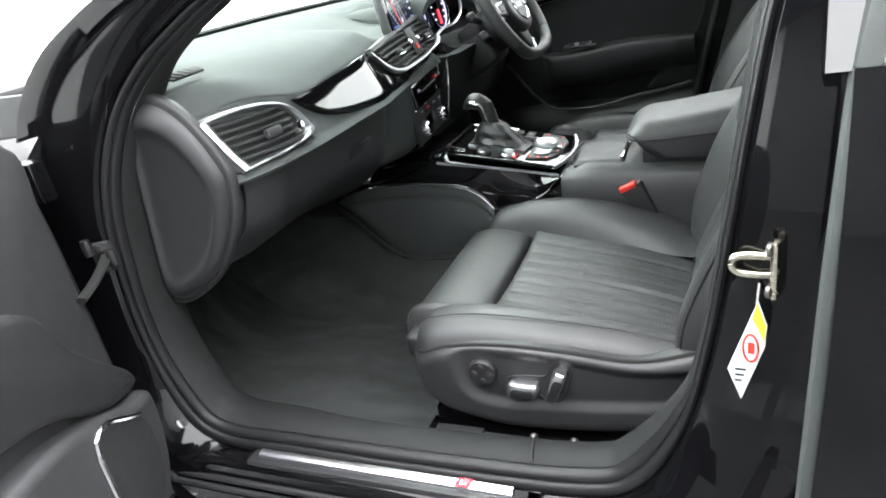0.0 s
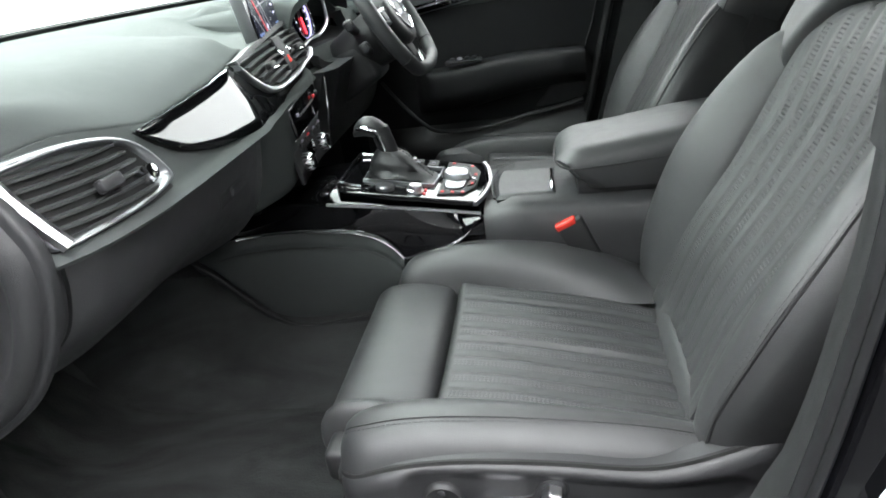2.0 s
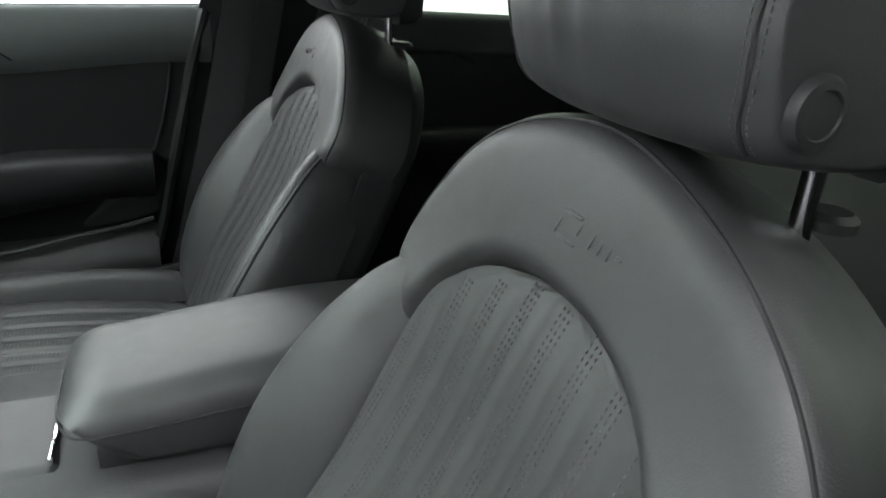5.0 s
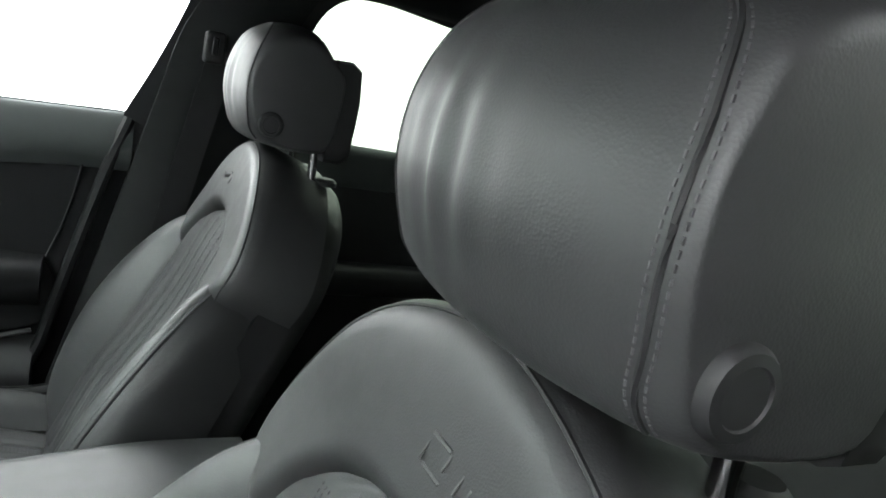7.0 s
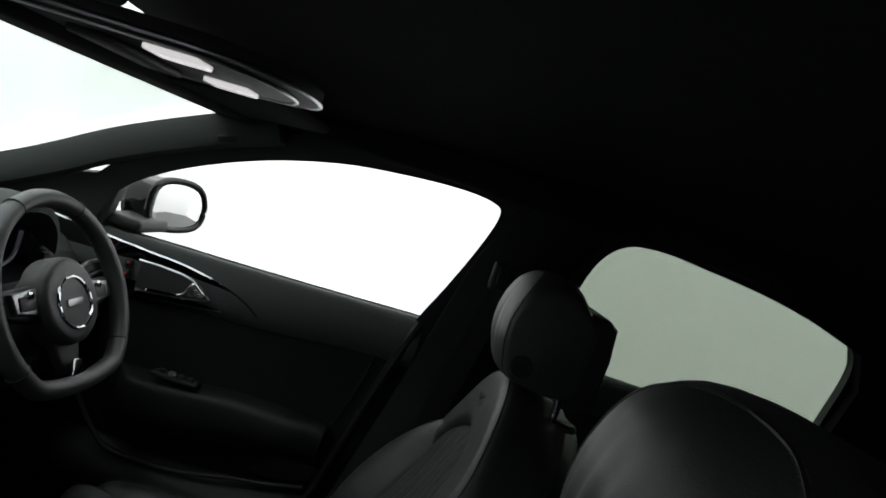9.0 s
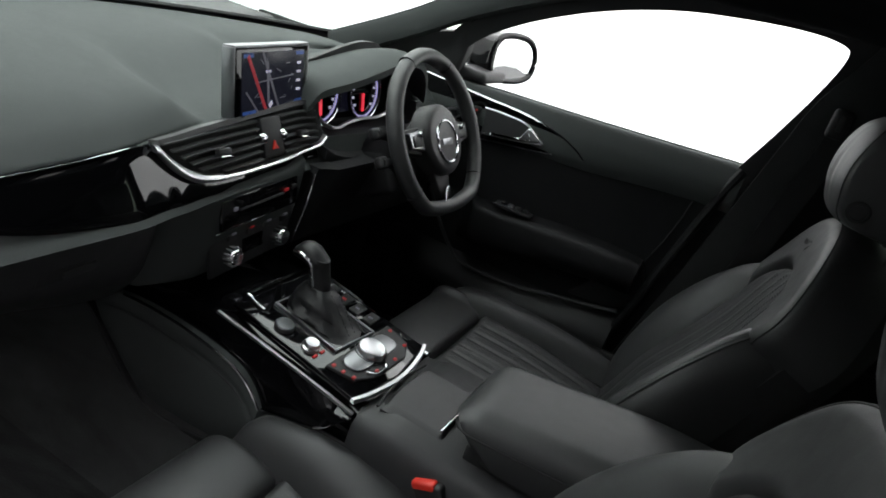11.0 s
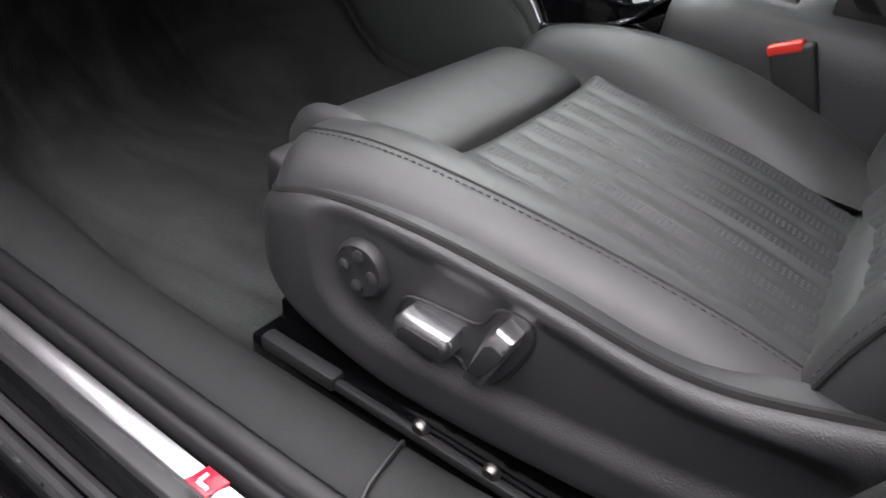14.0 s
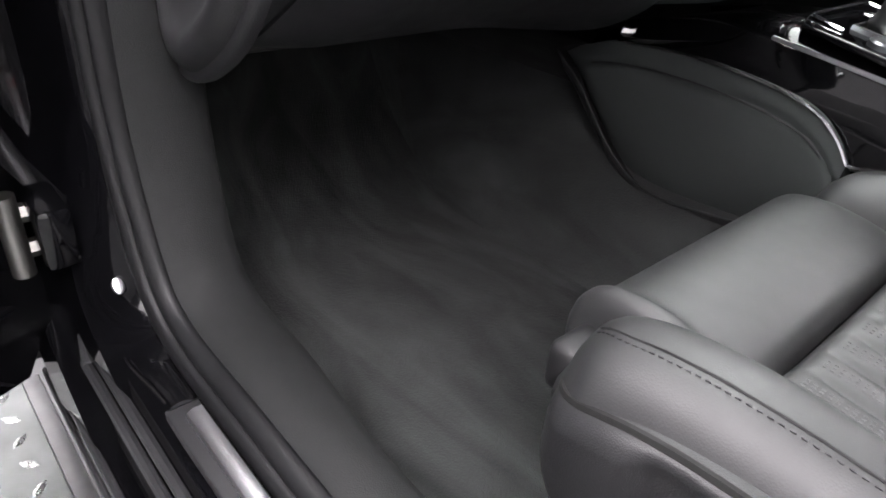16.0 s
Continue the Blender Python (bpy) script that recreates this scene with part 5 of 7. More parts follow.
    for k in range(8):
        for d in (-0.005, 0.0, 0.005):
            v = -0.15 + 0.30 * (k + 0.5) / 8 + d
            row = []
            for h in np.linspace(0.02, 0.49, 30):
                hw = curve_at(HALF, h)
                if abs(v - lean(h)) < hw - 0.004:
                    row.append(back_mid(h / 0.5, ((v - lean(h)) / hw + 1) / 2) + Vector((-0.0003, 0, 0.0002)))
            if len(row) > 2:
                stitch.append(dashes(row, 0.0026, 0.0030, 0.0005))
    tagged(part("back_stitching", join(*stitch), STITCH, st), kind="stuff")
    for sd in (-1, 1):
        def wing(u, w, sd=sd):
            h = -0.01 + 0.455 * u
            a, b, f = curve_at(HALF, h) + sd * lean(h), curve_at(OUTER, h) + sd * lean(h), curve_at(FWD, h)
            prof = spline([(a, 0, 0.004), (a + 0.008, 0, f * 0.35), (a + (b - a) * 0.42, 0, f * 0.86), (a + (b - a) * 0.76, 0, f), (b - 0.004, 0, f - 0.018), (b + 0.002, 0, f - 0.050), (b - 0.012, 0, -0.06)], 5)
            k = w * (len(prof) - 1)
            i = min(int(k), len(prof) - 2)
            q = prof[i].lerp(prof[i + 1], k - i)
            return B(h, sd * q.x, q.z)

        part("back_bolster", sheet(wing, 44, 44, lambda u, w, p: B(-0.01 + 0.455 * u, sd * curve_at(HALF, -0.01 + 0.455 * u) * (0.9 + 0.08 * smooth(0.5, 1.0, u)), -0.06 - 0.02 * u)), LEATHER, st, "smooth leather backrest bolster", 60)
        part("wing_seam", tube([wing(u, 0.60) for u in np.linspace(0.02, 0.98, 40)], 0.0022, 6), SEAM, st)
        part("wing_stitching", dashes([wing(u, 0.565) for u in np.linspace(0.02, 0.98, 50)], 0.004, 0.003, 0.0008), THREAD, st)
        part("inner_seam", tube([wing(u, 0.02) for u in np.linspace(0.02, 0.98, 40)], 0.0030, 6), SEAM, st)
    # shoulder panel round the arch
    inner_arc = spline([(v + lean(h), h, 0) for v, h in ((-0.153, 0.390), (-0.145, 0.418), (-0.127, 0.450), (-0.094, 0.477), (-0.050, 0.493), (0, 0.498), (0.050, 0.493), (0.094, 0.477), (0.127, 0.450), (0.145, 0.418), (0.153, 0.390))], 5)
    outer_arc = spline([(v + bc, h, 0) for v, h in ((-0.205, 0.400), (-0.226, 0.450), (-0.216, 0.495), (-0.168, 0.549), (-0.097, 0.591), (0, 0.616), (0.097, 0.600), (0.168, 0.558), (0.216, 0.497), (0.226, 0.450), (0.205, 0.400))], 5)

    def shoulder(u, w):
        k = w * (len(inner_arc) - 1)
        i = min(int(k), len(inner_arc) - 2)
        a, b = inner_arc[i].lerp(inner_arc[i + 1], k - i), outer_arc[i].lerp(outer_arc[i + 1], k - i)
        q = a.lerp(b, u)
        d = (b - a).length
        off = 0.028 - roll(u * d, 0.014) * 1.1 - roll((1 - u) * d, 0.030) * 0.9
        sink = 0.010 * (1 - smooth(0.0, 0.08, min(w, 1 - w)))
        return B(q.y, q.x, off + 0.022 * smooth(0.46, 0.62, q.y) - sink)

    part("shoulder_panel", sheet(shoulder, 24, 60, lambda u, w, p: p + Vector((0.075, 0, -0.03))), LEATHER, st, "plain leather shoulder panel", 60)
    part("shoulder_seam", tube([shoulder(0.90, w) for w in np.linspace(0.02, 0.98, 70)], 0.0015, 6), SEAM, st)
    for (a, b, wd, ht) in ((-0.020, 0.575, 0.034, 0.004), (-0.020, 0.553, 0.034, 0.004), (-0.036, 0.564, 0.004, 0.024), (-0.006, 0.568, 0.004, 0.016), (0.014, 0.566, 0.004, 0.020), (0.026, 0.564, 0.004, 0.016), (0.038, 0.564, 0.004, 0.016), (0.050, 0.564, 0.010, 0.004)):
        part("embossed_mark", moved(box(wd * 0.6, ht * 0.65, 0.0012, 0.0005, 1), frame3(B(0.540 + (b - 0.564) * 0.75, -a * 0.72 - 0.028, 0.0282 + 0.022 * smooth(0.46, 0.62, b - 0.024)), B(0, 1, 0) - B(0, 0, 0), B(1, 0, 0) - B(0, 0, 0))), LEATHER, st)
    # back shell
    shell_line = [(v, h) for v, h in ((-0.225, -0.02), (-0.250, 0.10), (-0.252, 0.25), (-0.236, 0.36), (-0.222, 0.45), (-0.208, 0.50), (-0.162, 0.556), (-0.094, 0.597), (0, 0.616))]
    shell_line += [(-v, h) for v, h in reversed(shell_line[:-1])]
    sl = [(p.x, p.y) for p in spline([(a, b, 0) for a, b in shell_line], 4)]
    fr = frame3(B(0, 0, -0.035), B(0, 1, 0) - B(0, 0, 0), B(1, 0, 0) - B(0, 0, 0))
    dirn = 1 if (fr.to_3x3() @ Vector((0, 0, 1))).x > 0 else -1
    part("back_shell", moved(slab(sl, dirn * 0.075, 0.028), fr), PLASTIC_DARK, st, "dark seat back shell")

    # headrest: a padded block, seams, stitches, side button, posts
    HX, HZ, HW, HC = 0.594, 1.137, 0.113, hc

    def head_ring(v):
        t = abs(v) / HW
        k = (1 - t ** 2.6) ** (1 / 2.6) if t < 1 else 0.0
        k, kt = 0.87 + 0.13 * k, 0.66 + 0.34 * k
        bow = -0.012 * (1 - t * t)
        out = []
        shape = [(-0.066, -0.060), (-0.074, -0.020), (-0.070, 0.030), (-0.052, 0.078), (-0.020, 0.104), (0.020, 0.098), (0.046, 0.066), (0.060, 0.050), (0.068, 0.020), (0.066, -0.030), (0.056, -0.092), (0.020, -0.104), (-0.035, -0.098), (-0.056, -0.084)]
        for q in spline([(a, 0, b) for a, b in shape], 4, closed=True):
            out.append(P(HX + q.x * 0.92 * k + bow * (q.x < 0) * min(1, -q.x / 0.05) + (0.0022 * math.sin(v * 190) * math.exp(-((v - 0.02) / 0.035) ** 2) * math.exp(-((q.z + 0.01) / 0.04) ** 2) if q.x < -0.04 else 0.0), HC + v, HZ + q.z * (0.77 * kt if q.z > 0 else 0.85 * k)))
        return out

    vs = sorted([v for v in np.linspace(-0.06, 0.08, 45)] + [-HW, -HW + 0.001, -HW + 0.004, -HW + 0.010, -HW + 0.02, -0.098, -0.080, 0.094, 0.100, HW - 0.02, HW - 0.010, HW - 0.004, HW - 0.001, HW])
    head = part("headrest", loft([head_ring(v) for v in vs]), LEATHER, st, "padded leather headrest", 60)
    for sd in (-1, 1):
        loop = spline([(0.097, -6, 0), (0.0985, -2, 0), (0.102, 1, 0), (0.1045, 5, 0), (0.1025, 9, 0), (0.088, 12.5, 0), (0.048, 14.6, 0), (0.0, 15.2, 0)], 8)

        def on_head(v, k):
            r0 = head_ring(sd * v)
            i = math.floor(k)
            return r0[i % len(r0)].lerp(r0[(i + 1) % len(r0)], k - i)

        part("head_seam", tube([on_head(q.x, q.y) for q in loop], 0.0013, 5), SEAM, head)
        for dv in (-0.0034, 0.0034):
            part("head_stitching", dashes([on_head(q.x + dv, q.y) for q in loop], 0.0024, 0.0016, 0.0006), STITCH, head)
        part("side_button", moved(lathe([(0.0165, -0.012), (0.0165, 0.0030), (0.0145, 0.0058), (0.0108, 0.0064), (0.0102, 0.0054), (0.002, 0.0054)], 30), frame3(P(HX - 0.033, HC + sd * (HW - 0.001), HZ - 0.053), (1, 0, 0), (0, 0, -s * sd))), PLASTIC_DARK, head, "round release button")
        part("post", tube([B(0.57, hc + sd * 0.066, -0.055), P(HX + 0.040, hc + sd * 0.066, 1.075)], 0.0065, 12), CHROME, st, "chrome headrest post")
        part("post_sleeve", moved(lathe([(0.016, -0.002), (0.016, 0.004), (0.012, 0.008), (0.008, 0.008)], 16), Matrix.Translation(B(0.614, hc + sd * 0.066, -0.055))), PLASTIC_DARK, st)

    part("head_shell", loft([[P(HX + 0.045 + a, HC + v, HZ - 0.010 + b) for a, b in ((0.0, 0.055 * k), (0.022 * k, 0.056 * k), (0.036 * k, 0.046 * k), (0.040 * k, 0.0), (0.036 * k, -0.072 * k), (0.024 * k, -0.082 * k), (0.0, -0.082 * k))] for v, k in ((-HW + 0.004, 0.80), (-HW + 0.006, 0.94), (-HW + 0.014, 1.0), (HW - 0.014, 1.0), (HW - 0.006, 0.94), (HW - 0.004, 0.80))]), PLASTIC_DARK, head, "dark rear shell", 50)
    # valance with switches on the outboard side
    plan = spline([(-0.090, -0.165, 0), (-0.104, -0.205, 0), (-0.099, -0.240, 0), (-0.078, -0.264, 0), (-0.04, -0.275, 0), (0.02, -0.2765, 0), (0.10, -0.277, 0), (0.20, -0.277, 0), (0.30, -0.274, 0), (0.38, -0.262, 0), (0.41, -0.24, 0)], 6)
    VTOP = soft_curve([(-0.104, 0.490), (-0.07, 0.508), (-0.02, 0.528), (0.06, 0.536), (0.16, 0.532), (0.26, 0.522), (0.34, 0.538), (0.41, 0.56)], 5)
    VLOW = soft_curve([(-0.104, 0.445), (-0.08, 0.425), (-0.04, 0.405), (0.02, 0.390), (0.08, 0.384), (0.18, 0.390), (0.28, 0.403), (0.41, 0.43)], 5)

    REC = [(-0.006, 0.526), (0.06, 0.531), (0.16, 0.525), (0.26, 0.512), (0.35, 0.513), (0.365, 0.48), (0.33, 0.452), (0.23, 0.440), (0.142, 0.433), (0.06, 0.429), (0.018, 0.436), (-0.006, 0.458), (-0.014, 0.492)]
    rl = spline([(a, b, 0) for a, b in REC], 4, closed=True)

    def inside(x, z):
        """Depth inside the recessed field of the side panel; negative outside."""
        best, odd = 1.0, False
        for a, b in zip(rl, rl[1:] + rl[:1]):
            t = max(0.0, min(1.0, ((x - a.x) * (b.x - a.x) + (z - a.y) * (b.y - a.y)) / max((b - a).length_squared, 1e-12)))
            best = min(best, math.hypot(x - a.x - t * (b.x - a.x), z - a.y - t * (b.y - a.y)))
            if (a.y > z) != (b.y > z) and x < a.x + (z - a.y) / (b.y - a.y) * (b.x - a.x):
                odd = not odd
        return best if odd else -best

    def valance(u, w):
        k = u * (len(plan) - 1)
        i = min(int(k), len(plan) - 2)
        q = plan[i].lerp(plan[i + 1], k - i)
        a, b = curve_at(VTOP, q.x), curve_at(VLOW, q.x)
        e = min(w, 1 - w) * (a - b)
        z = a + (b - a) * w
        return P(q.x, q.y + roll(e, 0.020) * 0.9 + 0.0095 * smooth(-0.005, 0.016, inside(q.x, z)), z)

    # black tube paints the shade between cushion and side panel
    part("valance_gap_shade", tube([P(q.x, q.y + 0.015, curve_at(VTOP, q.x) - 0.001) for q in plan[10:]], 0.0035, 6), SHADE_BLACK, st)
    val = part("valance", sheet(valance, 150, 56, lambda u, w, p: P(p.x + 0.01, (p.y - y0) * s + 0.025, p.z)), PLASTIC, st, "grained plastic seat side panel", 60)
    om = frame3(P(0.032, -0.2685, 0.4885), (1, 0, 0), (0, 0, 1)) if s > 0 else frame3(P(0.032, -0.2685, 0.4885), (-1, 0, 0), (0, 0, 1))
    lum = part("lumbar_switch", moved(lathe([(0.0235, -0.002), (0.0235, 0.003), (0.0205, 0.0072), (0.012, 0.007), (0.002, 0.006)], 32), om), PLASTIC_DARK, val, "round lumbar switch")
    for k in range(4):
        a = math.tau * k / 4
        part("switch_dimple", moved(lathe([(0.0052, 0), (0.0052, 0.0016), (0.003, 0.0026), (0.0005, 0.0028)], 12), om @ pose(0.013 * math.cos(a), 0.013 * math.sin(a), 0.0068)), PLASTIC, lum)

    def switch(name, outline, lab):
        c = (sum(q[0] for q in outline) / len(outline), sum(q[1] for q in outline) / len(outline))
        fm = frame3(P(0, -0.267, 0), (1, 0, 0), (0, 0, 1))
        d2 = 1 if (fm.to_3x3() @ Vector((0, 0, 1))).y * s < 0 else -1
        body = part(name, moved(slab(outline, d2 * 0.018, 0.0055), fm), SATIN, val, lab)
        part("inlay", moved(slab([(c[0] + (a - c[0]) * 0.74 - 0.0006, c[1] - 0.0028 + (b - c[1]) * 0.56) for a, b in outline], d2 * 0.0188, 0.0005), fm), PLASTIC_DARK, body, "dark switch face")

    switch("fore_aft_switch", [(0.071, 0.455), (0.114, 0.453), (0.121, 0.463), (0.119, 0.478), (0.079, 0.480), (0.072, 0.472)], "chrome fore and aft switch")
    switch("recline_switch", [(0.132, 0.452), (0.147, 0.452), (0.163, 0.490), (0.165, 0.502), (0.152, 0.507), (0.145, 0.499)], "chrome backrest switch")
    well = spline([P(x, -0.2678, z) for x, z in ((0.065, 0.452), (0.067, 0.474), (0.078, 0.484), (0.108, 0.487), (0.132, 0.490), (0.144, 0.508), (0.166, 0.512), (0.171, 0.490), (0.152, 0.447), (0.128, 0.445), (0.120, 0.452), (0.098, 0.447))], 5, True)
    # dark outline imitates the shadow of a recess round the switches
    part("switch_shadow_line", tube(well, 0.0016, 6, True, up=(0, 1, 0)), SEAM, val, "dark line painting the shadow round the switches")
    # rails and bolts
    for sd in (-0.255, 0.22):
        rail = part("seat_rail", join(box(0.50, 0.045, 0.030, 0.004, 2, Matrix.Translation(P(0.16, sd, 0.345))), box(0.46, 0.028, 0.05, 0.004, 2, Matrix.Translation(P(0.16, sd + 0.01, 0.375)))), PAINT, st, "gloss black steel seat rail")
        part("rail_lip", box(0.40, 0.006, 0.008, 0.002, 1, Matrix.Translation(P(0.14, sd - 0.024, 0.372))), PAINT, rail)
        for bx in (0.104, 0.168):
            part("bolt", moved(lathe([(0.0072, 0), (0.0072, 0.004), (0.005, 0.0068), (0.001, 0.0072)], 12), frame3(P(bx, sd - 0.024, 0.379), (1, 0, 0), (0, 0, 1)) if s > 0 else frame3(P(bx, sd - 0.024, 0.379), (-1, 0, 0), (0, 0, 1))), STEEL, rail, "dull steel bolt")
        part("rail_cover", box(0.33, 0.009, 0.010, 0.003, 2, Matrix.Translation(P(0.185, sd - 0.028, 0.372))), TRIM_GREY, rail, "grey plastic rail cover strip")
        # pale bars imitate the glints on the rail's toothed slots
        for k in range(7):
            part("slot_glint", box(0.014, 0.003, 0.003, 0.001, 1, Matrix.Translation(P(0.035 + 0.028 * k, sd - 0.006, 0.4005))), STEEL, rail)
        part("rail_end", box(0.085, 0.016, 0.016, 0.004, 2, Matrix.Translation(P(-0.022, sd - 0.026, 0.372))), TRIM_GREY, rail, "grey plastic rail end cap")
    part("under_frame", box(0.40, 0.44, 0.10, 0.02, 2, Matrix.Translation(P(0.17, 0, 0.42))), PLASTIC_DARK, st)
    part("seat_tag", box(0.016, 0.003, 0.032, 0.0008, 1, Matrix.Translation(P(0.347, -0.246, 0.592)) @ pose(0, 0, 0, 0, 12, 0)), PLASTIC_DARK, st, "small black fabric tag")
    # buckle on the inboard side
    bk = thing("belt_buckle", "black seat belt buckle with a red release button", "seat belt buckle", "belt buckles", at=P(0.20, 0.235, 0.5))
    bmx = Matrix.Translation(P(0.212, 0.238, 0.565)) @ pose(0, 0, 0, 0, -24, 0)
    part("body", moved(box(0.046, 0.027, 0.082, 0.005, 3), bmx @ pose(0.003, 0, -0.003)), PLASTIC_DARK, bk)
    part("button", moved(box(0.037, 0.0245, 0.013, 0.004, 3), bmx @ pose(-0.003, -0.002 * s, 0.0355)), RED, bk, "red release button")
    part("strap", moved(box(0.030, 0.008, 0.12, 0.002), bmx @ pose(0.004, 0, -0.08)), PLASTIC_DARK, bk)
    return st


seat(-0.383, 1, "black leather passenger sports seat with ribbed stitched middle", -0.012, -0.028)
seat(0.357, -1, "black leather driver sports seat behind the steering wheel", 0.004, 0.018)

# floor mat, running up the toe board
def mat_top(u, v):
    x = -0.005 - 0.93 * u
    k = max(0.0, (-0.56 - x) / 0.46)
    inner = -0.215 - 0.03 * smooth(-0.12, 0.0, x) * (1 - smooth(0.9, 1.0, u))
    y = -0.690 + (inner + 0.690) * v
    return (x, y, 0.2965 + 0.0012 * math.sin(9 * x + 5 * y) + 0.006 * k + 0.50 * k ** 3)


fm = thing("floor_mat", "charcoal velour passenger floor mat with brushed marks", "floor mat", at=(-0.3, -0.43, 0.29))
part("velour", sheet(mat_top, 60, 24, lambda u, v, p: p + Vector((0, 0, -0.007))), MAT_PILE, fm, "", 60)
part("edging", tube([Vector(mat_top(0, v)) - Vector((0, 0, 0.002)) for v in np.linspace(0.02, 0.98, 20)] + [Vector(mat_top(u, 1)) - Vector((0, 0, 0.002)) for u in np.linspace(0.02, 0.75, 40)], 0.004, 6), PLASTIC_DARK, fm, "stitched black edging")
# ---- driver's door, closed, on the far side ----
YD = 0.690
door = thing("driver_door", "closed driver door with black padded inner panel", "car door", at=(0.0, 0.72, 0.4))
BELT = soft_curve([(-0.42, 0.995), (-0.20, 1.004), (0.0, 1.010), (0.20, 1.018), (0.41, 1.028)], 5)


def belt_pad(u, v):
    x = -0.42 + 0.83 * v
    zt, zb = curve_at(BELT, x), 0.902 + 0.028 * smooth(0.0, 0.36, x)
    prof = spline([(0.708, 0, zt - 0.003), (0.697, 0, zt), (0.686, 0, zt - 0.006), (0.676, 0, zt - 0.028), (0.668, 0, zt - 0.056), (0.670, 0, zb + 0.016), (0.684, 0, zb - 0.008)], 4)
    k = u * (len(prof) - 1)
    i = min(int(k), len(prof) - 2)
    q = prof[i].lerp(prof[i + 1], k - i)
    return (x, q.x, q.z)


part("belt_pad", sheet(belt_pad, 20, 40, lambda u, v, p: (p.x, 0.735, p.z)), DASH, door, "soft upper door pad")


def door_face(u, v):
    x = -0.45 + 0.86 * v - 0.08 * u * smooth(0.7, 1.0, v)
    z = 0.945 - 0.545 * u
    y = YD - 0.004 + 0.004 * u
    return (x, y, z)


part("panel", sheet(door_face, 12, 20, lambda u, v, p: (p.x, 0.745, p.z)), DOOR_CLOTH, door, "dark door card insert")


def arm_rest(u, v):
    x = -0.19 + 0.475 * v
    top = 0.738 + 0.018 * smooth(-0.12, 0.12, x) - 0.006 * smooth(0.18, 0.33, x)
    thick = 0.052 + 0.030 * smooth(0.3, -0.1, x)
    out = 0.070 * smooth(0.0, 0.14, v) * (0.75 + 0.25 * smooth(1.0, 0.85, v))
    prof = spline([(0.0, 0, top), (out * 0.75, 0, top - 0.002), (out, 0, top - 0.018), (out * 0.95, 0, top - thick), (out * 0.4, 0, top - thick - 0.035), (0.0, 0, top - thick - 0.045)], 4)
    k = u * (len(prof) - 1)
    i = min(int(k), len(prof) - 2)
    q = prof[i].lerp(prof[i + 1], k - i)
    return (x, YD - 0.004 - q.x, q.z)


part("armrest", sheet(arm_rest, 20, 40, lambda u, v, p: (p.x, YD + 0.02, p.z)), ARM_SKIN, door, "padded door armrest", 60)
part("pocket", sheet(lambda u, v: (-0.36 + 0.64 * v, YD - 0.008 - 0.050 * math.sin(math.pi * min(1, u * 1.2)) * smooth(0, 0.2, v), 0.575 + 0.02 * smooth(0.6, 1, v) - 0.17 * u), 10, 30, lambda u, v, p: (p.x, YD + 0.02, p.z)), PLASTIC_DARK, door, "moulded door pocket", 60)
part("pocket_edge", tube(spline([(-0.285, 0.668, 0.72), (-0.234, 0.655, 0.654), (-0.182, 0.650, 0.596), (-0.137, 0.648, 0.567), (-0.036, 0.648, 0.563), (0.042, 0.650, 0.571), (0.122, 0.652, 0.588), (0.202, 0.660, 0.598), (0.275, 0.668, 0.612)], 8), 0.005, 6), PLASTIC, door)
part("rear_lower_trim", moved(slab([(p.x, p.y) for p in spline([(a, b, 0) for a, b in ((0.288, 0.742), (0.281, 0.712), (0.250, 0.686), (0.210, 0.677), (0.192, 0.660), (0.171, 0.630), (0.146, 0.602), (0.20, 0.604), (0.268, 0.616), (0.294, 0.640), (0.305, 0.70))], 4, True)], 0.008, 0.003), frame3((0, 0.684, 0), (1, 0, 0), (0, 0, 1))), ARM_SKIN, door, "smooth lower trim behind the armrest")
part("insert_seam", tube([(x, 0.6835, z) for x, z in ((0.334, 0.930), (0.325, 0.874), (0.309, 0.809), (0.288, 0.748))], 0.0022, 6), SEAM, door)

# lacquer blade with chrome edge and handle
B_TOP = soft_curve([(-0.40, 0.995), (-0.33, 0.991), (-0.26, 0.986), (-0.19, 0.982), (-0.104, 0.978), (-0.036, 0.968), (0.015, 0.954), (0.049, 0.939), (0.068, 0.927), (0.0745, 0.9215)], 6)
B_LOW = soft_curve([(-0.40, 0.850), (-0.25, 0.874), (-0.172, 0.885), (-0.129, 0.892), (-0.057, 0.901), (0.028, 0.914), (0.0745, 0.9205)], 6)


def blade(u, v):
    x = -0.40 + 0.4745 * v
    a, b = curve_at(B_TOP, x), curve_at(B_LOW, x)
    return (x, 0.668 + 0.006 * u, a + (b - a) * u)


bl = part("lacquer_blade", sheet(blade, 8, 40, lambda u, v, p: p + Vector((0, 0.02, 0))), PIANO, door, "piano black door trim")
part("chrome_edge", tube([(x, 0.666, curve_at(B_TOP, x) + 0.001) for x in np.linspace(-0.40, 0.075, 40)] , 0.0019, 6), CHROME, bl, "thin chrome edge")
part("lower_edge", tube([(x, 0.676, curve_at(B_LOW, x)) for x in np.linspace(-0.40, 0.068, 40)], 0.0018, 6), SATIN, bl)
part("handle_recess", moved(slab([(-0.192, 0.960), (-0.10, 0.960), (-0.062, 0.947), (-0.034, 0.926), (-0.09, 0.912), (-0.19, 0.899)], 0.003, 0.001), frame3((0, 0.668, 0), (1, 0, 0), (0, 0, 1))), PLASTIC_DARK, door)
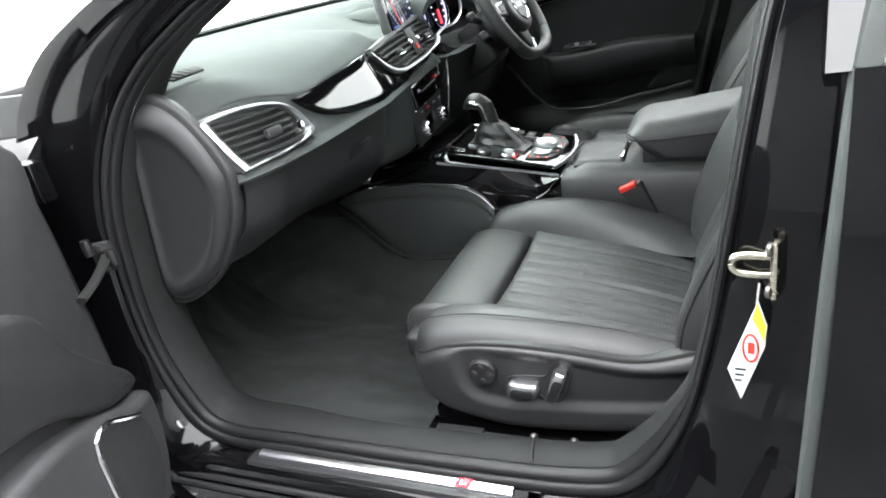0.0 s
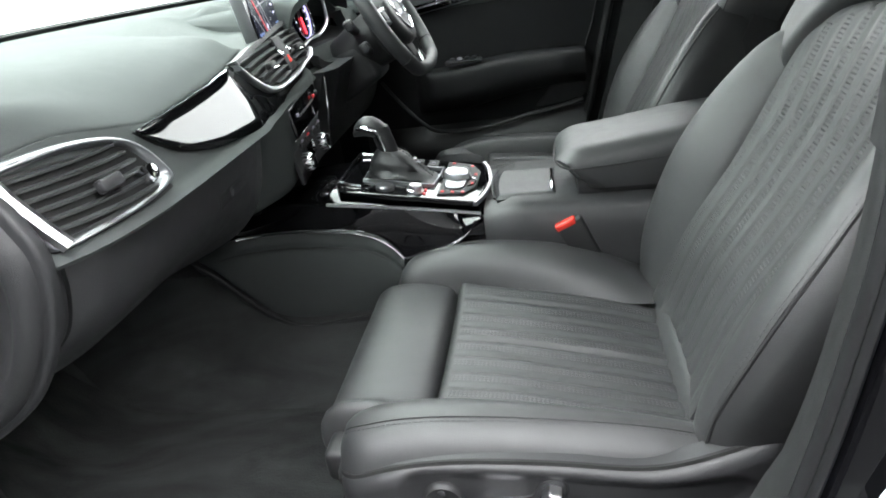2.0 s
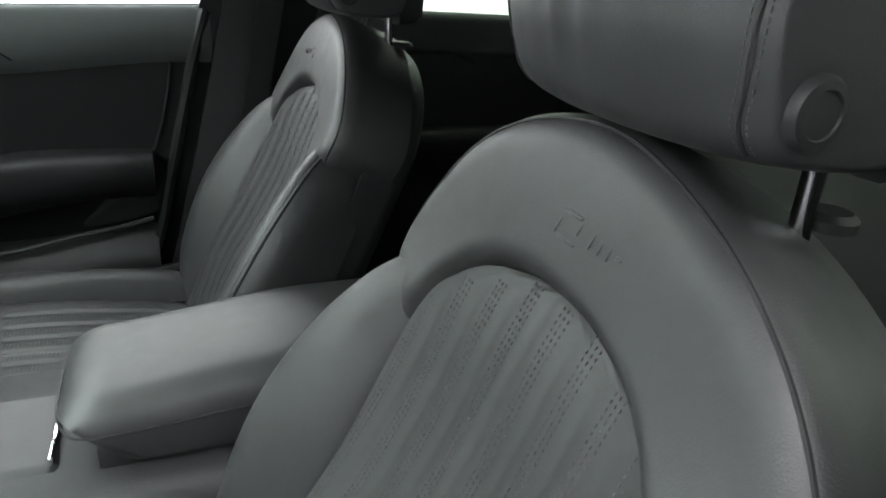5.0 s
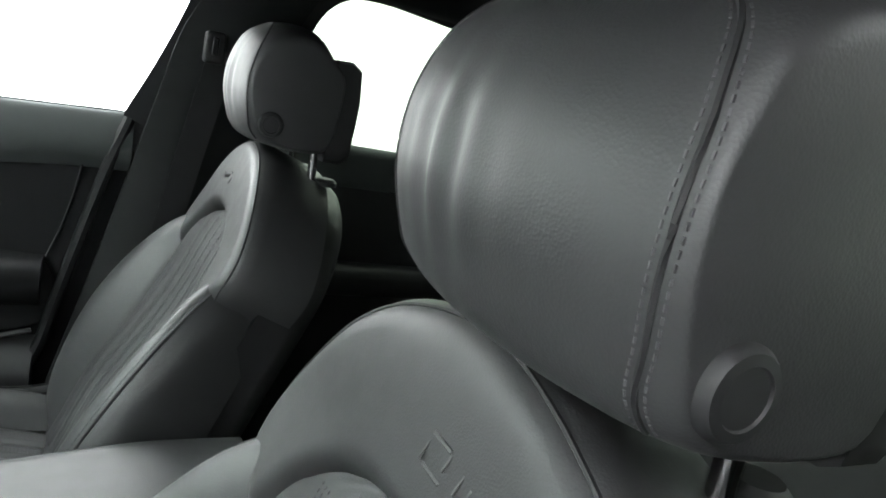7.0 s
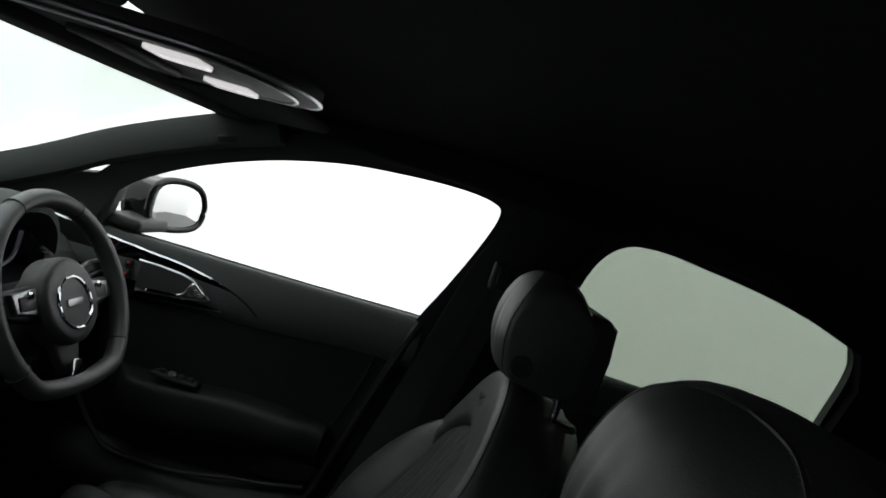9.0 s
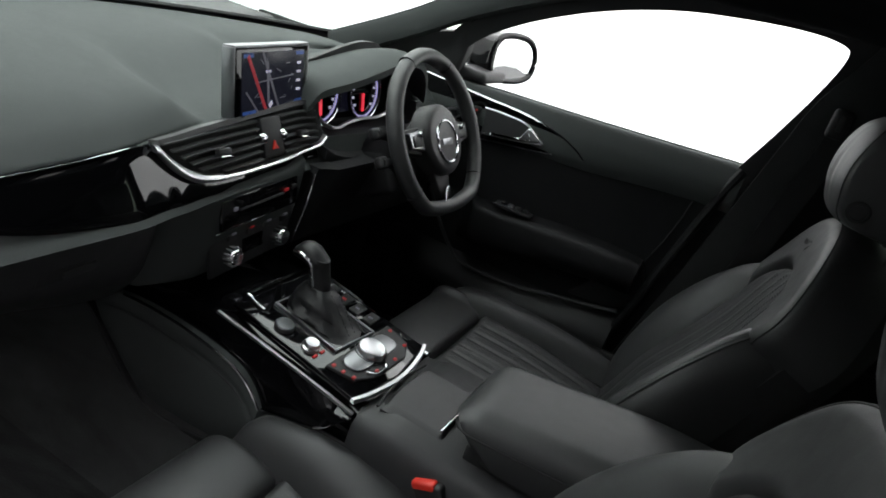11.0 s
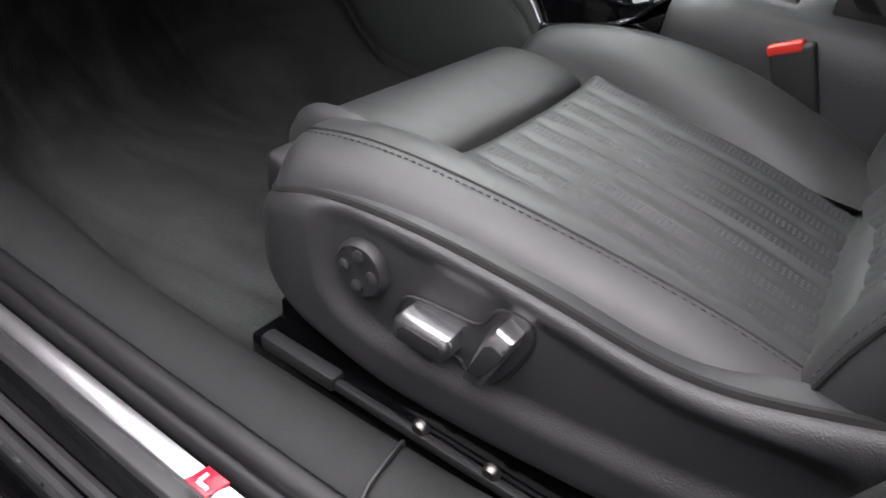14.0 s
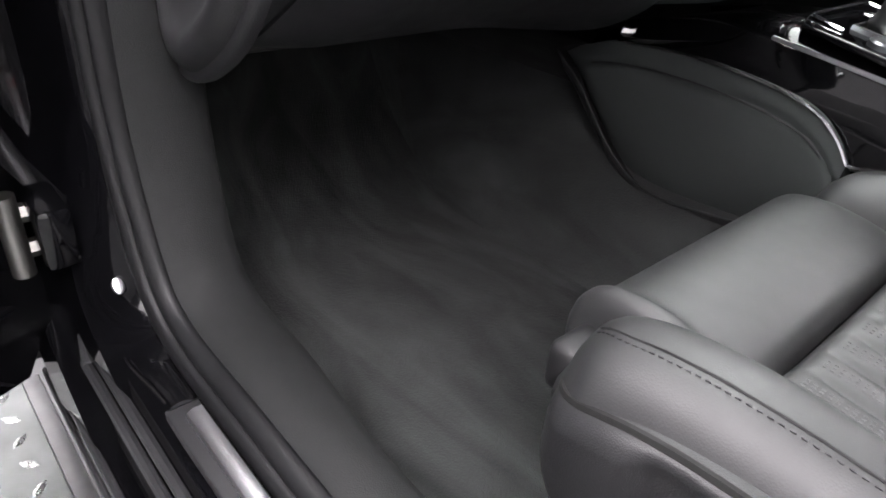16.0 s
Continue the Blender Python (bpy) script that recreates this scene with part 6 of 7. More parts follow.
part("handle_bezel", tube([(x, 0.664, z) for x, z in ((-0.196, 0.961), (-0.15, 0.962), (-0.10, 0.9605), (-0.075, 0.955), (-0.055, 0.944), (-0.031, 0.9255))], 0.0018, 6), SATIN, door, "thin satin handle surround")
part("handle_bar", sweep([(x, 0.661, z) for x, z in ((-0.185, 0.9005), (-0.13, 0.9065), (-0.09, 0.9125), (-0.031, 0.925))], [(-0.005, -0.002), (-0.004, 0.003), (0.003, 0.003), (0.0035, -0.002)]), CHROME, door, "chrome lower handle edge")
part("inner_handle", moved(slab([(p.x, p.y) for p in spline([(a, b, 0) for a, b in ((-0.165, 0.9085), (-0.115, 0.917), (-0.088, 0.924), (-0.077, 0.943), (-0.068, 0.953), (-0.058, 0.9485), (-0.038, 0.930), (-0.090, 0.9145))], 4, True)], 0.010, 0.004), frame3((0, 0.660, 0), (1, 0, 0), (0, 0, 1))), CHROME, door, "chrome inner door handle")
for k in range(2):
    part("lock_button", box(0.016, 0.006, 0.018, 0.002, m=pose(-0.215, 0.663, 0.925 + 0.024 * k)), PLASTIC_DARK, door)
    part("lit_key", box(0.005, 0.006, 0.005, 0.001, 1, m=pose(-0.215, 0.661, 0.925 + 0.024 * k)), RED_GLOW, door)
sw = part("window_switches", box(0.10, 0.035, 0.008, 0.003, m=pose(-0.04, 0.640, 0.756)), PLASTIC_DARK, door)
for k in range(4):
    part("switch", box(0.014, 0.012, 0.010, 0.003, m=pose(-0.07 + 0.02 * k, 0.640, 0.762)), SATIN if k == 1 else PLASTIC, sw)
part("rear_edge", tube(spline([(0.402, 0.682, 1.020), (0.381, 0.674, 0.955), (0.359, 0.670, 0.873), (0.333, 0.668, 0.768), (0.309, 0.668, 0.671), (0.288, 0.668, 0.585), (0.258, 0.668, 0.52), (0.20, 0.668, 0.44)], 8), 0.011, 8), RUBBER, door, "black rubber door seal")

# right door mirror
mirror = thing("door_mirror", "gloss black door mirror outside the driver window", "door mirror", at=(-0.2, 0.85, 1.0))
mm = frame3((-0.235, 0.850, 1.068), (0.36, 0.93, 0), (-0.05, 0, 1)) @ Matrix.Diagonal((0.86, 0.91, 1, 1))
ml = spline([(-0.085, 0.045, 0), (-0.04, 0.066, 0), (0.04, 0.066, 0), (0.085, 0.045, 0), (0.105, 0.0, 0), (0.090, -0.045, 0), (0.03, -0.062, 0), (-0.06, -0.062, 0), (-0.090, -0.04, 0), (-0.095, 0.0, 0)], 5, True)
fwd = 1 if (mm.to_3x3() @ Vector((0, 0, 1))).x < 0 else -1
part("shell", moved(slab([(p.x, p.y) for p in ml], fwd * 0.11, 0.04), mm), PAINT, mirror)
part("mirror_glass", moved(slab([(p.x * 0.86, p.y * 0.84) for p in ml], -fwd * 0.004, 0.001), mm), MIRROR, mirror, "silver mirror glass")
part("rim", tube([mm @ Vector((p.x * 0.99, p.y * 0.97, -fwd * 0.001)) for p in ml], 0.0085, 10, True), PAINT, mirror)
part("foot", box(0.09, 0.14, 0.030, 0.012, 3, pose(-0.275, 0.765, 1.018)), PLASTIC_DARK, mirror)


# ---- right body side: pillars and glass ----
def bar(pts, w, d, m=TRIM_GREY):
    return sweep(spline(pts, 8), [(-w, -d), (-w * 0.9, d * 0.7), (-w * 0.5, d), (w * 0.5, d), (w * 0.9, d * 0.7), (w, -d)], up=(0, -1, 0))


structure("pillar_front_right", bar([(-0.66, 0.655, 0.985), (-0.45, 0.645, 1.09), (-0.28, 0.628, 1.185), (-0.10, 0.600, 1.265), (-0.02, 0.590, 1.293), (0.03, 0.585, 1.312)], 0.034, 0.02), DASH, "dark grey cloth windscreen pillar trim", "pillar trim")
tagp = thing("airbag_tag", "small embossed tag on the pillar trim", "trim tag", at=(-0.03, 0.55, 1.26))
part("tag", moved(box(0.036, 0.014, 0.004, 0.001, 1), frame3((-0.058, 0.566, 1.256), (1, -0.1, 0.3), (0, -0.5, 1))), PLASTIC_DARK, tagp)
structure("pillar_front_left", bar([(-0.66, -0.655, 0.985), (-0.45, -0.66, 1.085), (-0.28, -0.650, 1.165), (-0.10, -0.62, 1.25), (0.08, -0.585, 1.315), (0.22, -0.56, 1.345)], 0.030, 0.02), DASH, "dark grey cloth windscreen pillar trim", "pillar trim")
# driver's window surround
win = [(-0.33, 0.690, 0.985), (-0.29, 0.682, 1.085), (-0.18, 0.664, 1.165), (-0.02, 0.646, 1.237), (0.14, 0.634, 1.284), (0.27, 0.626, 1.304), (0.39, 0.620, 1.313), (0.465, 0.618, 1.308), (0.487, 0.618, 1.287), (0.474, 0.630, 1.225), (0.435, 0.655, 1.12), (0.394, 0.682, 1.026)]
structure("window_frame_right", sweep(spline(win, 6), [(-0.004, -0.01), (-0.003, 0.006), (0.004, 0.008), (0.050, 0.004), (0.050, -0.01)], up=(0, 1, 0.2)), PLASTIC_DARK, "black window surround of the driver door", "window frame")
top_arc = spline(win[1:9], 6)
structure("door_frame_right", sheet(lambda u, v: top_arc[round(v * (len(top_arc) - 1))] + Vector((0.0, -0.05 * u + 0.004, 0.012 + 0.085 * u)), 4, len(top_arc) - 1, lambda u, v, p: p + Vector((0, 0.02, 0))), HEADLINER, "black cloth roof rail above the driver door", "roof trim")
structure("sill_right", box(1.9, 0.06, 0.24, 0.02, 3, pose(0.40, 0.725, 0.33)), PLASTIC_DARK, "dark sill trim under the driver door", "sill trim")
structure("sail_panel_right", slab([(-0.62, 0.96), (-0.62, 1.03), (-0.40, 1.11), (-0.30, 1.135), (-0.285, 1.10), (-0.315, 0.98), (-0.33, 0.96)], 0.03, 0.004, frame3((0, 0.875, 0), (1, 0, 0), (0, -0.16, 1))), PLASTIC_DARK, "black triangular panel before the driver window", "window frame")
structure("window_1", sheet(lambda u, v: (-0.40 + 0.90 * v, 0.712 - 0.085 * smooth(0.0, 1.2, u) * 1.2, 0.96 + 0.36 * u), 6, 2), SIDE_GLASS, "clear driver door window glass", "window")
structure("pillar_centre_right", sheet(lambda u, v: ((0.405 + 0.045 * smooth(0.2, 0.0, 1 - u) - 0.135 * (1 - u) ** 1.3 + 0.09 * u) + (0.19 - 0.02 * u) * v, 0.668 - 0.075 * smooth(0.45, 1.0, u) - 0.020 * math.sin(math.pi * v), 0.38 + 0.98 * u), 24, 10, lambda u, v, p: p + Vector((0, 0.05, 0))), TRIM_GREY, "dark grey centre pillar trim", "pillar trim")
belt = thing("seat_belt", "black seat belt hanging on the centre pillar", "seat belt", at=(0.5, 0.6, 0.6))
part("webbing", loft([[(x - 0.024, y, z), (x + 0.024, y + 0.004, z), (x + 0.024, y + 0.0055, z), (x - 0.024, y + 0.0015, z)] for x, y, z in ((0.535, 0.582, 1.165), (0.515, 0.600, 1.05), (0.49, 0.620, 0.90), (0.46, 0.635, 0.72), (0.43, 0.640, 0.50))]), PLASTIC_DARK, belt)
part("anchor", box(0.035, 0.025, 0.055, 0.008, 3, pose(0.520, 0.590, 1.170)), PLASTIC_DARK, belt, "black plastic belt guide")
part("anchor_slot", box(0.010, 0.004, 0.030, 0.002, 1, pose(0.520, 0.576, 1.172)), PLASTIC, belt)

# rear right door
rear = thing("rear_door", "closed rear door with black panel and chrome line", "car door", "rear doors", at=(0.95, 0.72, 0.4))
part("panel", box(0.85, 0.05, 0.62, 0.012, 3, pose(0.98, 0.722, 0.71)), PLASTIC_DARK, rear)
part("belt_pad", box(0.85, 0.05, 0.09, 0.02, 4, pose(0.98, 0.705, 0.99)), DASH, rear, "soft upper door pad")
part("chrome_line", tube(spline([(0.60, 0.690, 0.985), (0.78, 0.690, 0.978), (0.90, 0.690, 0.958), (0.98, 0.690, 0.928)], 8), 0.003, 6), CHROME, rear, "thin chrome line")
part("armrest", box(0.45, 0.07, 0.07, 0.025, 4, pose(0.92, 0.675, 0.75)), LEATHER_DARK, rear)
structure("window_2", sheet(lambda u, v: (0.58 + 0.73 * v, 0.712 - 0.09 * smooth(0.0, 1.2, u) * 1.2, 1.00 + 0.36 * u), 6, 2), GLASS_TINT, "tinted rear door window glass", "window")
rwin = [(0.66, 0.690, 1.035), (0.662, 0.665, 1.15), (0.685, 0.640, 1.26), (0.73, 0.625, 1.315), (0.80, 0.622, 1.330), (0.90, 0.624, 1.325), (1.05, 0.632, 1.310), (1.20, 0.642, 1.278), (1.245, 0.648, 1.255), (1.262, 0.660, 1.20), (1.255, 0.680, 1.10), (1.25, 0.690, 1.05)]
structure("window_frame_rear", sweep(spline(rwin, 6), [(-0.014, -0.012), (-0.014, 0.010), (0.0, 0.012), (0.035, 0.004), (0.035, -0.012)], up=(0, 1, 0.2)), PLASTIC_DARK, "black surround of the rear door window", "window frame")
structure("pillar_rear_right", join(*[slab(o, 0.05, 0, frame3((0, 0.865, 0), (1, 0, 0), (0, -0.16, 1))) for o in ([(1.24, 0.40), (1.24, 1.05), (1.262, 1.20), (1.32, 1.20), (1.32, 0.40)], [(1.262, 1.20), (1.235, 1.27), (1.32, 1.27), (1.32, 1.20)], [(1.235, 1.27), (1.10, 1.31), (1.10, 1.42), (1.32, 1.42), (1.32, 1.27)], [(1.32, 0.40), (1.32, 1.207), (1.475, 1.190), (1.475, 0.40)], [(1.32, 1.248), (1.32, 1.42), (1.475, 1.42), (1.475, 1.192)], [(1.475, 0.40), (1.475, 1.42), (2.2, 1.42), (2.2, 0.40)])]), HEADLINER, "black rear pillar trim", "pillar trim")
structure("pillar_rear_left", slab([(1.24, 0.40), (1.24, 1.05), (1.262, 1.20), (1.235, 1.27), (1.10, 1.31), (1.10, 1.42), (1.50, 1.40), (1.90, 1.10), (2.2, 1.0), (2.2, 0.40)], 0.05, 0, frame3((0, -0.865, 0), (1, 0, 0), (0, 0.16, 1))), HEADLINER, "black rear pillar trim", "pillar trim")
structure("quarter_light", slab([(1.308, 1.187), (1.308, 1.268), (1.495, 1.191)], 0.004, 0, frame3((0, 0.878, 0), (1, 0, 0), (0, -0.16, 1))), GLASS_TINT, "small tinted quarter window", "window")
structure("corner_seal", slab([(0.388, 0.90), (0.40, 1.035), (0.425, 1.10), (0.47, 1.10), (0.46, 0.90)], 0.03, 0.004, frame3((0, 0.836, 0), (1, 0, 0), (0, -0.12, 1))), PLASTIC_DARK, "black seal corner behind the driver window", "window frame")
structure("rail_right", box(1.6, 0.10, 0.10, 0.03, 3, pose(0.75, 0.60, 1.365)), HEADLINER, "black cloth roof rail trim", "roof trim")

# roof, header, visors, roof console
structure("headliner", sheet(lambda u, v: (-0.06 + 1.75 * u, -0.62 + 1.24 * v, 1.325 + 0.055 * math.sin(math.pi * v) ** 0.6 + 0.03 * math.sin(math.pi * min(1, u * 1.1)) - 0.05 * smooth(0.7, 1.0, u)), 20, 24, lambda u, v, p: p + Vector((0, 0, 0.02))), HEADLINER, "black cloth headliner", "ceiling")
structure("roof_skin", sheet(lambda u, v: (-0.14 + 1.9 * u, -0.66 + 1.32 * v, 1.36 + 0.075 * math.sin(math.pi * v) ** 0.6 + 0.03 * math.sin(math.pi * min(1, u * 1.1)) - 0.06 * smooth(0.7, 1.0, u)), 16, 16, lambda u, v, p: p + Vector((0, 0, 0.012))), PAINT, "gloss black steel roof", "roof")
structure("header_trim", box(0.10, 1.18, 0.035, 0.012, 3, pose(-0.065, 0, 1.315)), HEADLINER, "black header above the windscreen", "roof trim")
for s in (-1, 1):
    vis = thing("sun_visor", "black cloth sun visor folded against the roof", "sun visor", "sun visors", at=(0.06, s * 0.35, 1.33))
    part("flap", box(0.16, 0.34, 0.018, 0.008, 3, pose(0.055, s * 0.36, 1.323, 0, -6, 0)), HEADLINER, vis)
roof_con = thing("roof_console", "grey roof console with reading lamps", "roof console", at=(0.08, 0, 1.33))
rc = [(p.x + 0.016, p.y) for p in spline([(-0.06, -0.13, 0), (0.10, -0.135, 0), (0.18, -0.11, 0), (0.215, -0.05, 0), (0.215, 0.05, 0), (0.18, 0.11, 0), (0.10, 0.135, 0), (-0.06, 0.13, 0)], 5, True)]
part("body", slab(rc, -0.016, 0.006, pose(0, 0, 1.328, 0, -2, 0)), PLASTIC_DARK, roof_con, "dark grey housing")
part("panel", slab([(x * 0.86 + 0.008, y * 0.84) for x, y in rc], -0.0175, 0.002, pose(0, 0, 1.328, 0, -2, 0)), PLASTIC, roof_con, "smooth dark panel")
part("edge", tube([(x, y, 1.314 + 0.035 * x) for x, y in rc], 0.0025, 8, True), SATIN, roof_con, "thin bright edge")
part("inlay_line", tube([(x * 0.86 + 0.008, y * 0.84, 1.3105 + 0.035 * (x * 0.86 + 0.008)) for x, y in rc], 0.0022, 6, True), SATIN, roof_con, "thin bright inlay line")
for s in (-1, 1):
    part("reading_lamp", box(0.052, 0.042, 0.006, 0.002, 2, pose(0.121, s * 0.070, 1.3125, 0, -2, 0)), LAMP_LENS, roof_con, "lit white reading lamp lens")
part("switch_bank", box(0.05, 0.15, 0.008, 0.003, 2, pose(0.036, 0, 1.308)), PLASTIC_DARK, roof_con)

rvm = thing("rear_view_mirror", "black framed interior rear-view mirror", "rear-view mirror", at=(-0.2, 0.03, 1.25))
rm = frame3((-0.200, 0.058, 1.243), (-0.22, 1, 0.03), (-0.06, 0, 1))
rl2 = spline([(-0.105, 0.026, 0), (0.0, 0.034, 0), (0.105, 0.028, 0), (0.112, 0.0, 0), (0.10, -0.026, 0), (0.0, -0.034, 0), (-0.10, -0.030, 0), (-0.112, 0.0, 0)], 5, True)
dr = 1 if (rm.to_3x3() @ Vector((0, 0, 1))).x < 0 else -1
part("housing", moved(slab([(p.x, p.y) for p in rl2], dr * 0.028, 0.012), rm), PLASTIC_DARK, rvm)
part("mirror_glass", moved(slab([(p.x * 0.95, p.y * 0.90) for p in rl2], -dr * 0.002, 0.0005), rm), MIRROR, rvm, "silver mirror glass")
part("sensor", moved(box(0.05, 0.018, 0.02, 0.006, 3), rm @ pose(0.0, -0.038, dr * 0.012)), PLASTIC_DARK, rvm)
part("arm", tube([rm @ Vector((0, 0.01, dr * 0.02)), (-0.24, 0.0, 1.29), (-0.20, 0.0, 1.305)], 0.012, 10), PLASTIC_DARK, rvm)

# windscreen with its dark edge
def screen_pt(u, v, off=0.0):
    y = (-0.68 + 1.36 * v) * (1 - 0.13 * u)
    xb, xt = ws_base(y * 0.9) - 0.05, -0.085 - 0.03 * (1 - (2 * v - 1) ** 2)
    return (xb + (xt - xb) * u, y, 0.985 + 0.335 * u + 0.018 * math.sin(math.pi * u) + off)


structure("windscreen", sheet(lambda u, v: screen_pt(u, v, 0.012), 14, 24), GLASS, "clear laminated windscreen", "window")
structure("windscreen_base", sheet(lambda u, v: Vector(screen_pt(0.005 + 0.045 * u, v, 0.004)), 2, 40, lambda u, v, p: p + Vector((0, 0, -0.006))), PLASTIC_DARK, "black ceramic edge of the windscreen", "window frame")
structure("windscreen_seal", tube([Vector(screen_pt(0.06, v, 0.002)) for v in np.linspace(0, 1, 50)], 0.006, 6), RUBBER, "black rubber windscreen seal", "window frame")
structure("scuttle", box(0.25, 1.3, 0.03, 0.01, 2, pose(-0.98, 0, 0.985)), PLASTIC_DARK, "black scuttle panel below the windscreen", "car body")
structure("bonnet", sheet(lambda u, v: (-0.80 - 1.15 * u - 0.1 * math.sin(math.pi * v), -0.80 + 1.6 * v, 0.985 - 0.16 * u * u - 0.03 * (2 * v - 1) ** 2 - 0.06 * u), 12, 16, lambda u, v, p: p + Vector((0, 0, -0.02))), PAINT, "gloss black bonnet", "car body")
for s, nm in ((-1, "front_wing_left"), (1, "front_wing_right")):
    structure(nm, sheet(lambda u, v: (-0.52 - 1.4 * u, s * (0.80 + 0.10 * math.sin(math.pi * min(1, v * 1.3)) ** 0.5), 0.955 - 0.04 * u - 0.60 * v), 8, 14, lambda u, v, p: p + Vector((0, -s * 0.02, 0))), PAINT, "gloss black front wing", "car body")

# rear cabin
# darker leather than the front seats, painting in the rear cabin's shade
bench = thing("rear_bench", "leather rear bench seat, darkened to imitate cabin shade", "rear seat", at=(1.2, 0, 0.3))
part("cushion", sheet(lambda u, v: (0.86 + 0.50 * u, -0.66 + 1.32 * v, 0.53 - 0.04 * u + 0.02 * math.sin(math.pi * v * 2) ** 2 - roll(u * 0.5, 0.04)), 12, 24, lambda u, v, p: (p.x, p.y, 0.30)), LEATHER_DARK, bench)
part("backrest", sheet(lambda u, v: (1.36 + 0.22 * u, -0.66 + 1.32 * v, 0.50 + 0.56 * u), 12, 24, lambda u, v, p: p + Vector((0.12, 0, 0))), LEATHER_DARK, bench)
structure("parcel_shelf", box(0.6, 1.4, 0.04, 0.01, 2, pose(1.90, 0, 1.04)), HEADLINER, "black parcel shelf", "shelf")
# out of view; its heavy tint serves to darken the rear cabin
structure("rear_screen", sheet(lambda u, v: (1.60 + 0.55 * u, -0.60 + 1.20 * v, 1.37 - 0.32 * u), 4, 4), SCREEN_TINT, "unseen rear windscreen glass, over-darkened to block ceiling light", "window")
structure("boot_wall", box(0.05, 1.5, 0.8, 0, m=pose(2.15, 0, 0.64)), PLASTIC_DARK, "dark boot bulkhead", "car body")
structure("outer_side_right", slab([(-0.5, 0.30), (-0.5, 0.96), (2.1, 1.0), (2.1, 0.30)], 0.03, 0, frame3((0, 0.86, 0), (1, 0, 0), (0, 0, 1))), PAINT, "gloss black outer body side", "car body")

# ---- left side: open front door, rear door, striker, tag ----
HINGE = Vector((-0.50, -0.865, 0))
CARD = Vector((-0.403, -0.927, 0.118))
OPEN = radians(66)
od, on = Vector((math.cos(OPEN), -math.sin(OPEN), 0)), Vector((math.sin(OPEN), math.cos(OPEN), 0))
odoor = thing("passenger_door", "open passenger door with dark grey inner panel", "car door", at=(HINGE.x, HINGE.y, 0.3))


def D(a, z, off=0.0):
    """A point of the open door: a along it from the hinge, off towards the cabin."""
    return HINGE + od * a + on * off + Vector((0, 0, z))


def C(a, z, off=0.0):
    """A point of the padded card, which stands proud of the door steel towards the cabin."""
    return CARD + (od * a + on * off + Vector((0, 0, z))) * 0.892


def card_plate(outline, depth, off=0.0, bevel=0.004):
    outline = [(a * 0.892, b * 0.892) for a, b in outline]
    return moved(slab(outline, -depth if on.dot(od.cross(Vector((0, 0, 1)))) < 0 else depth, bevel), frame3(C(0, 0, off), od, (0, 0, 1)))


def door_plate(outline, depth, off=0.0, bevel=0.004):
    return moved(slab(outline, -depth if on.dot(od.cross(Vector((0, 0, 1)))) < 0 else depth, bevel), frame3(D(0, 0, off), od, (0, 0, 1)))


part("inner_skin", door_plate([(-0.02, 0.40), (0.02, 0.34), (1.05, 0.34), (1.05, 0.98), (-0.03, 0.975), (-0.02, 0.7)], 0.03, -0.06), PAINT, odoor, "gloss black inner door steel")
part("outer_skin", door_plate([(-0.03, 0.30), (1.10, 0.30), (1.12, 0.98), (-0.03, 0.96)], 0.03, -0.13), PAINT, odoor, "gloss black outer door skin")
part("door_card", card_plate([(p.x, p.y) for p in spline([(a, b, 0) for a, b in ((0.05, 0.43), (0.012, 0.50), (0.0, 0.60), (0.0, 0.72), (0.0, 0.86), (0.02, 0.965), (0.3, 0.985), (1.0, 0.985), (1.0, 0.38), (0.4, 0.36), (0.10, 0.375))], 5, True)], 0.075, -0.075, 0.008), PLASTIC, odoor, "dark grey grained door card")
part("arm_moulding", card_plate([(p.x, p.y) for p in spline([(a, b, 0) for a, b in ((0.42, 0.83), (0.17, 0.790), (0.10, 0.695), (0.05, 0.640), (0.0, 0.590), (-0.004, 0.565), (0.03, 0.562), (0.10, 0.585), (0.20, 0.645), (0.42, 0.72))], 5, True)], 0.030, 0.0, 0.012), LEATHER_DARK, odoor, "padded armrest moulding")
part("pocket", card_plate([(p.x, p.y) for p in spline([(a, b, 0) for a, b in ((0.0, 0.548), (0.06, 0.565), (0.14, 0.600), (0.30, 0.64), (0.60, 0.64), (0.60, 0.40), (0.10, 0.37), (0.045, 0.40), (0.01, 0.46))], 5, True)], 0.045, 0.0, 0.014), PLASTIC, odoor, "moulded door pocket")
spk = part("speaker_grille", card_plate([(p.x, p.y) for p in spline([(a, b, 0) for a, b in ((0.06, 0.545), (0.12, 0.575), (0.16, 0.585), (0.175, 0.55), (0.18, 0.45), (0.10, 0.40), (0.06, 0.42), (0.04, 0.49))], 5, True)], 0.006, 0.044, 0.002), PLASTIC_DARK, odoor, "speaker grille")
part("grille_chrome", tube([C(a, b, 0.052) for a, b in ((0.060, 0.545), (0.085, 0.560), (0.105, 0.572), (0.125, 0.585), (0.150, 0.592), (0.170, 0.585), (0.178, 0.56), (0.180, 0.50), (0.182, 0.44))], 0.004, 8), CHROME, spk, "curved chrome edge")
part("door_seal", tube(spline([C(0.0, 0.965, -0.02), C(-0.02, 0.86, -0.02), C(-0.025, 0.70, -0.02), C(-0.02, 0.55, -0.02), C(0.0, 0.45, -0.02), C(0.06, 0.38, -0.02), C(0.3, 0.35, -0.02), C(1.0, 0.35, -0.02)], 8), 0.010, 8), RUBBER, odoor, "rubber door seal")
chk = thing("door_check", "steel door check strap with dark hinge fittings", "door check", at=(-0.46, -0.82, 0.76))
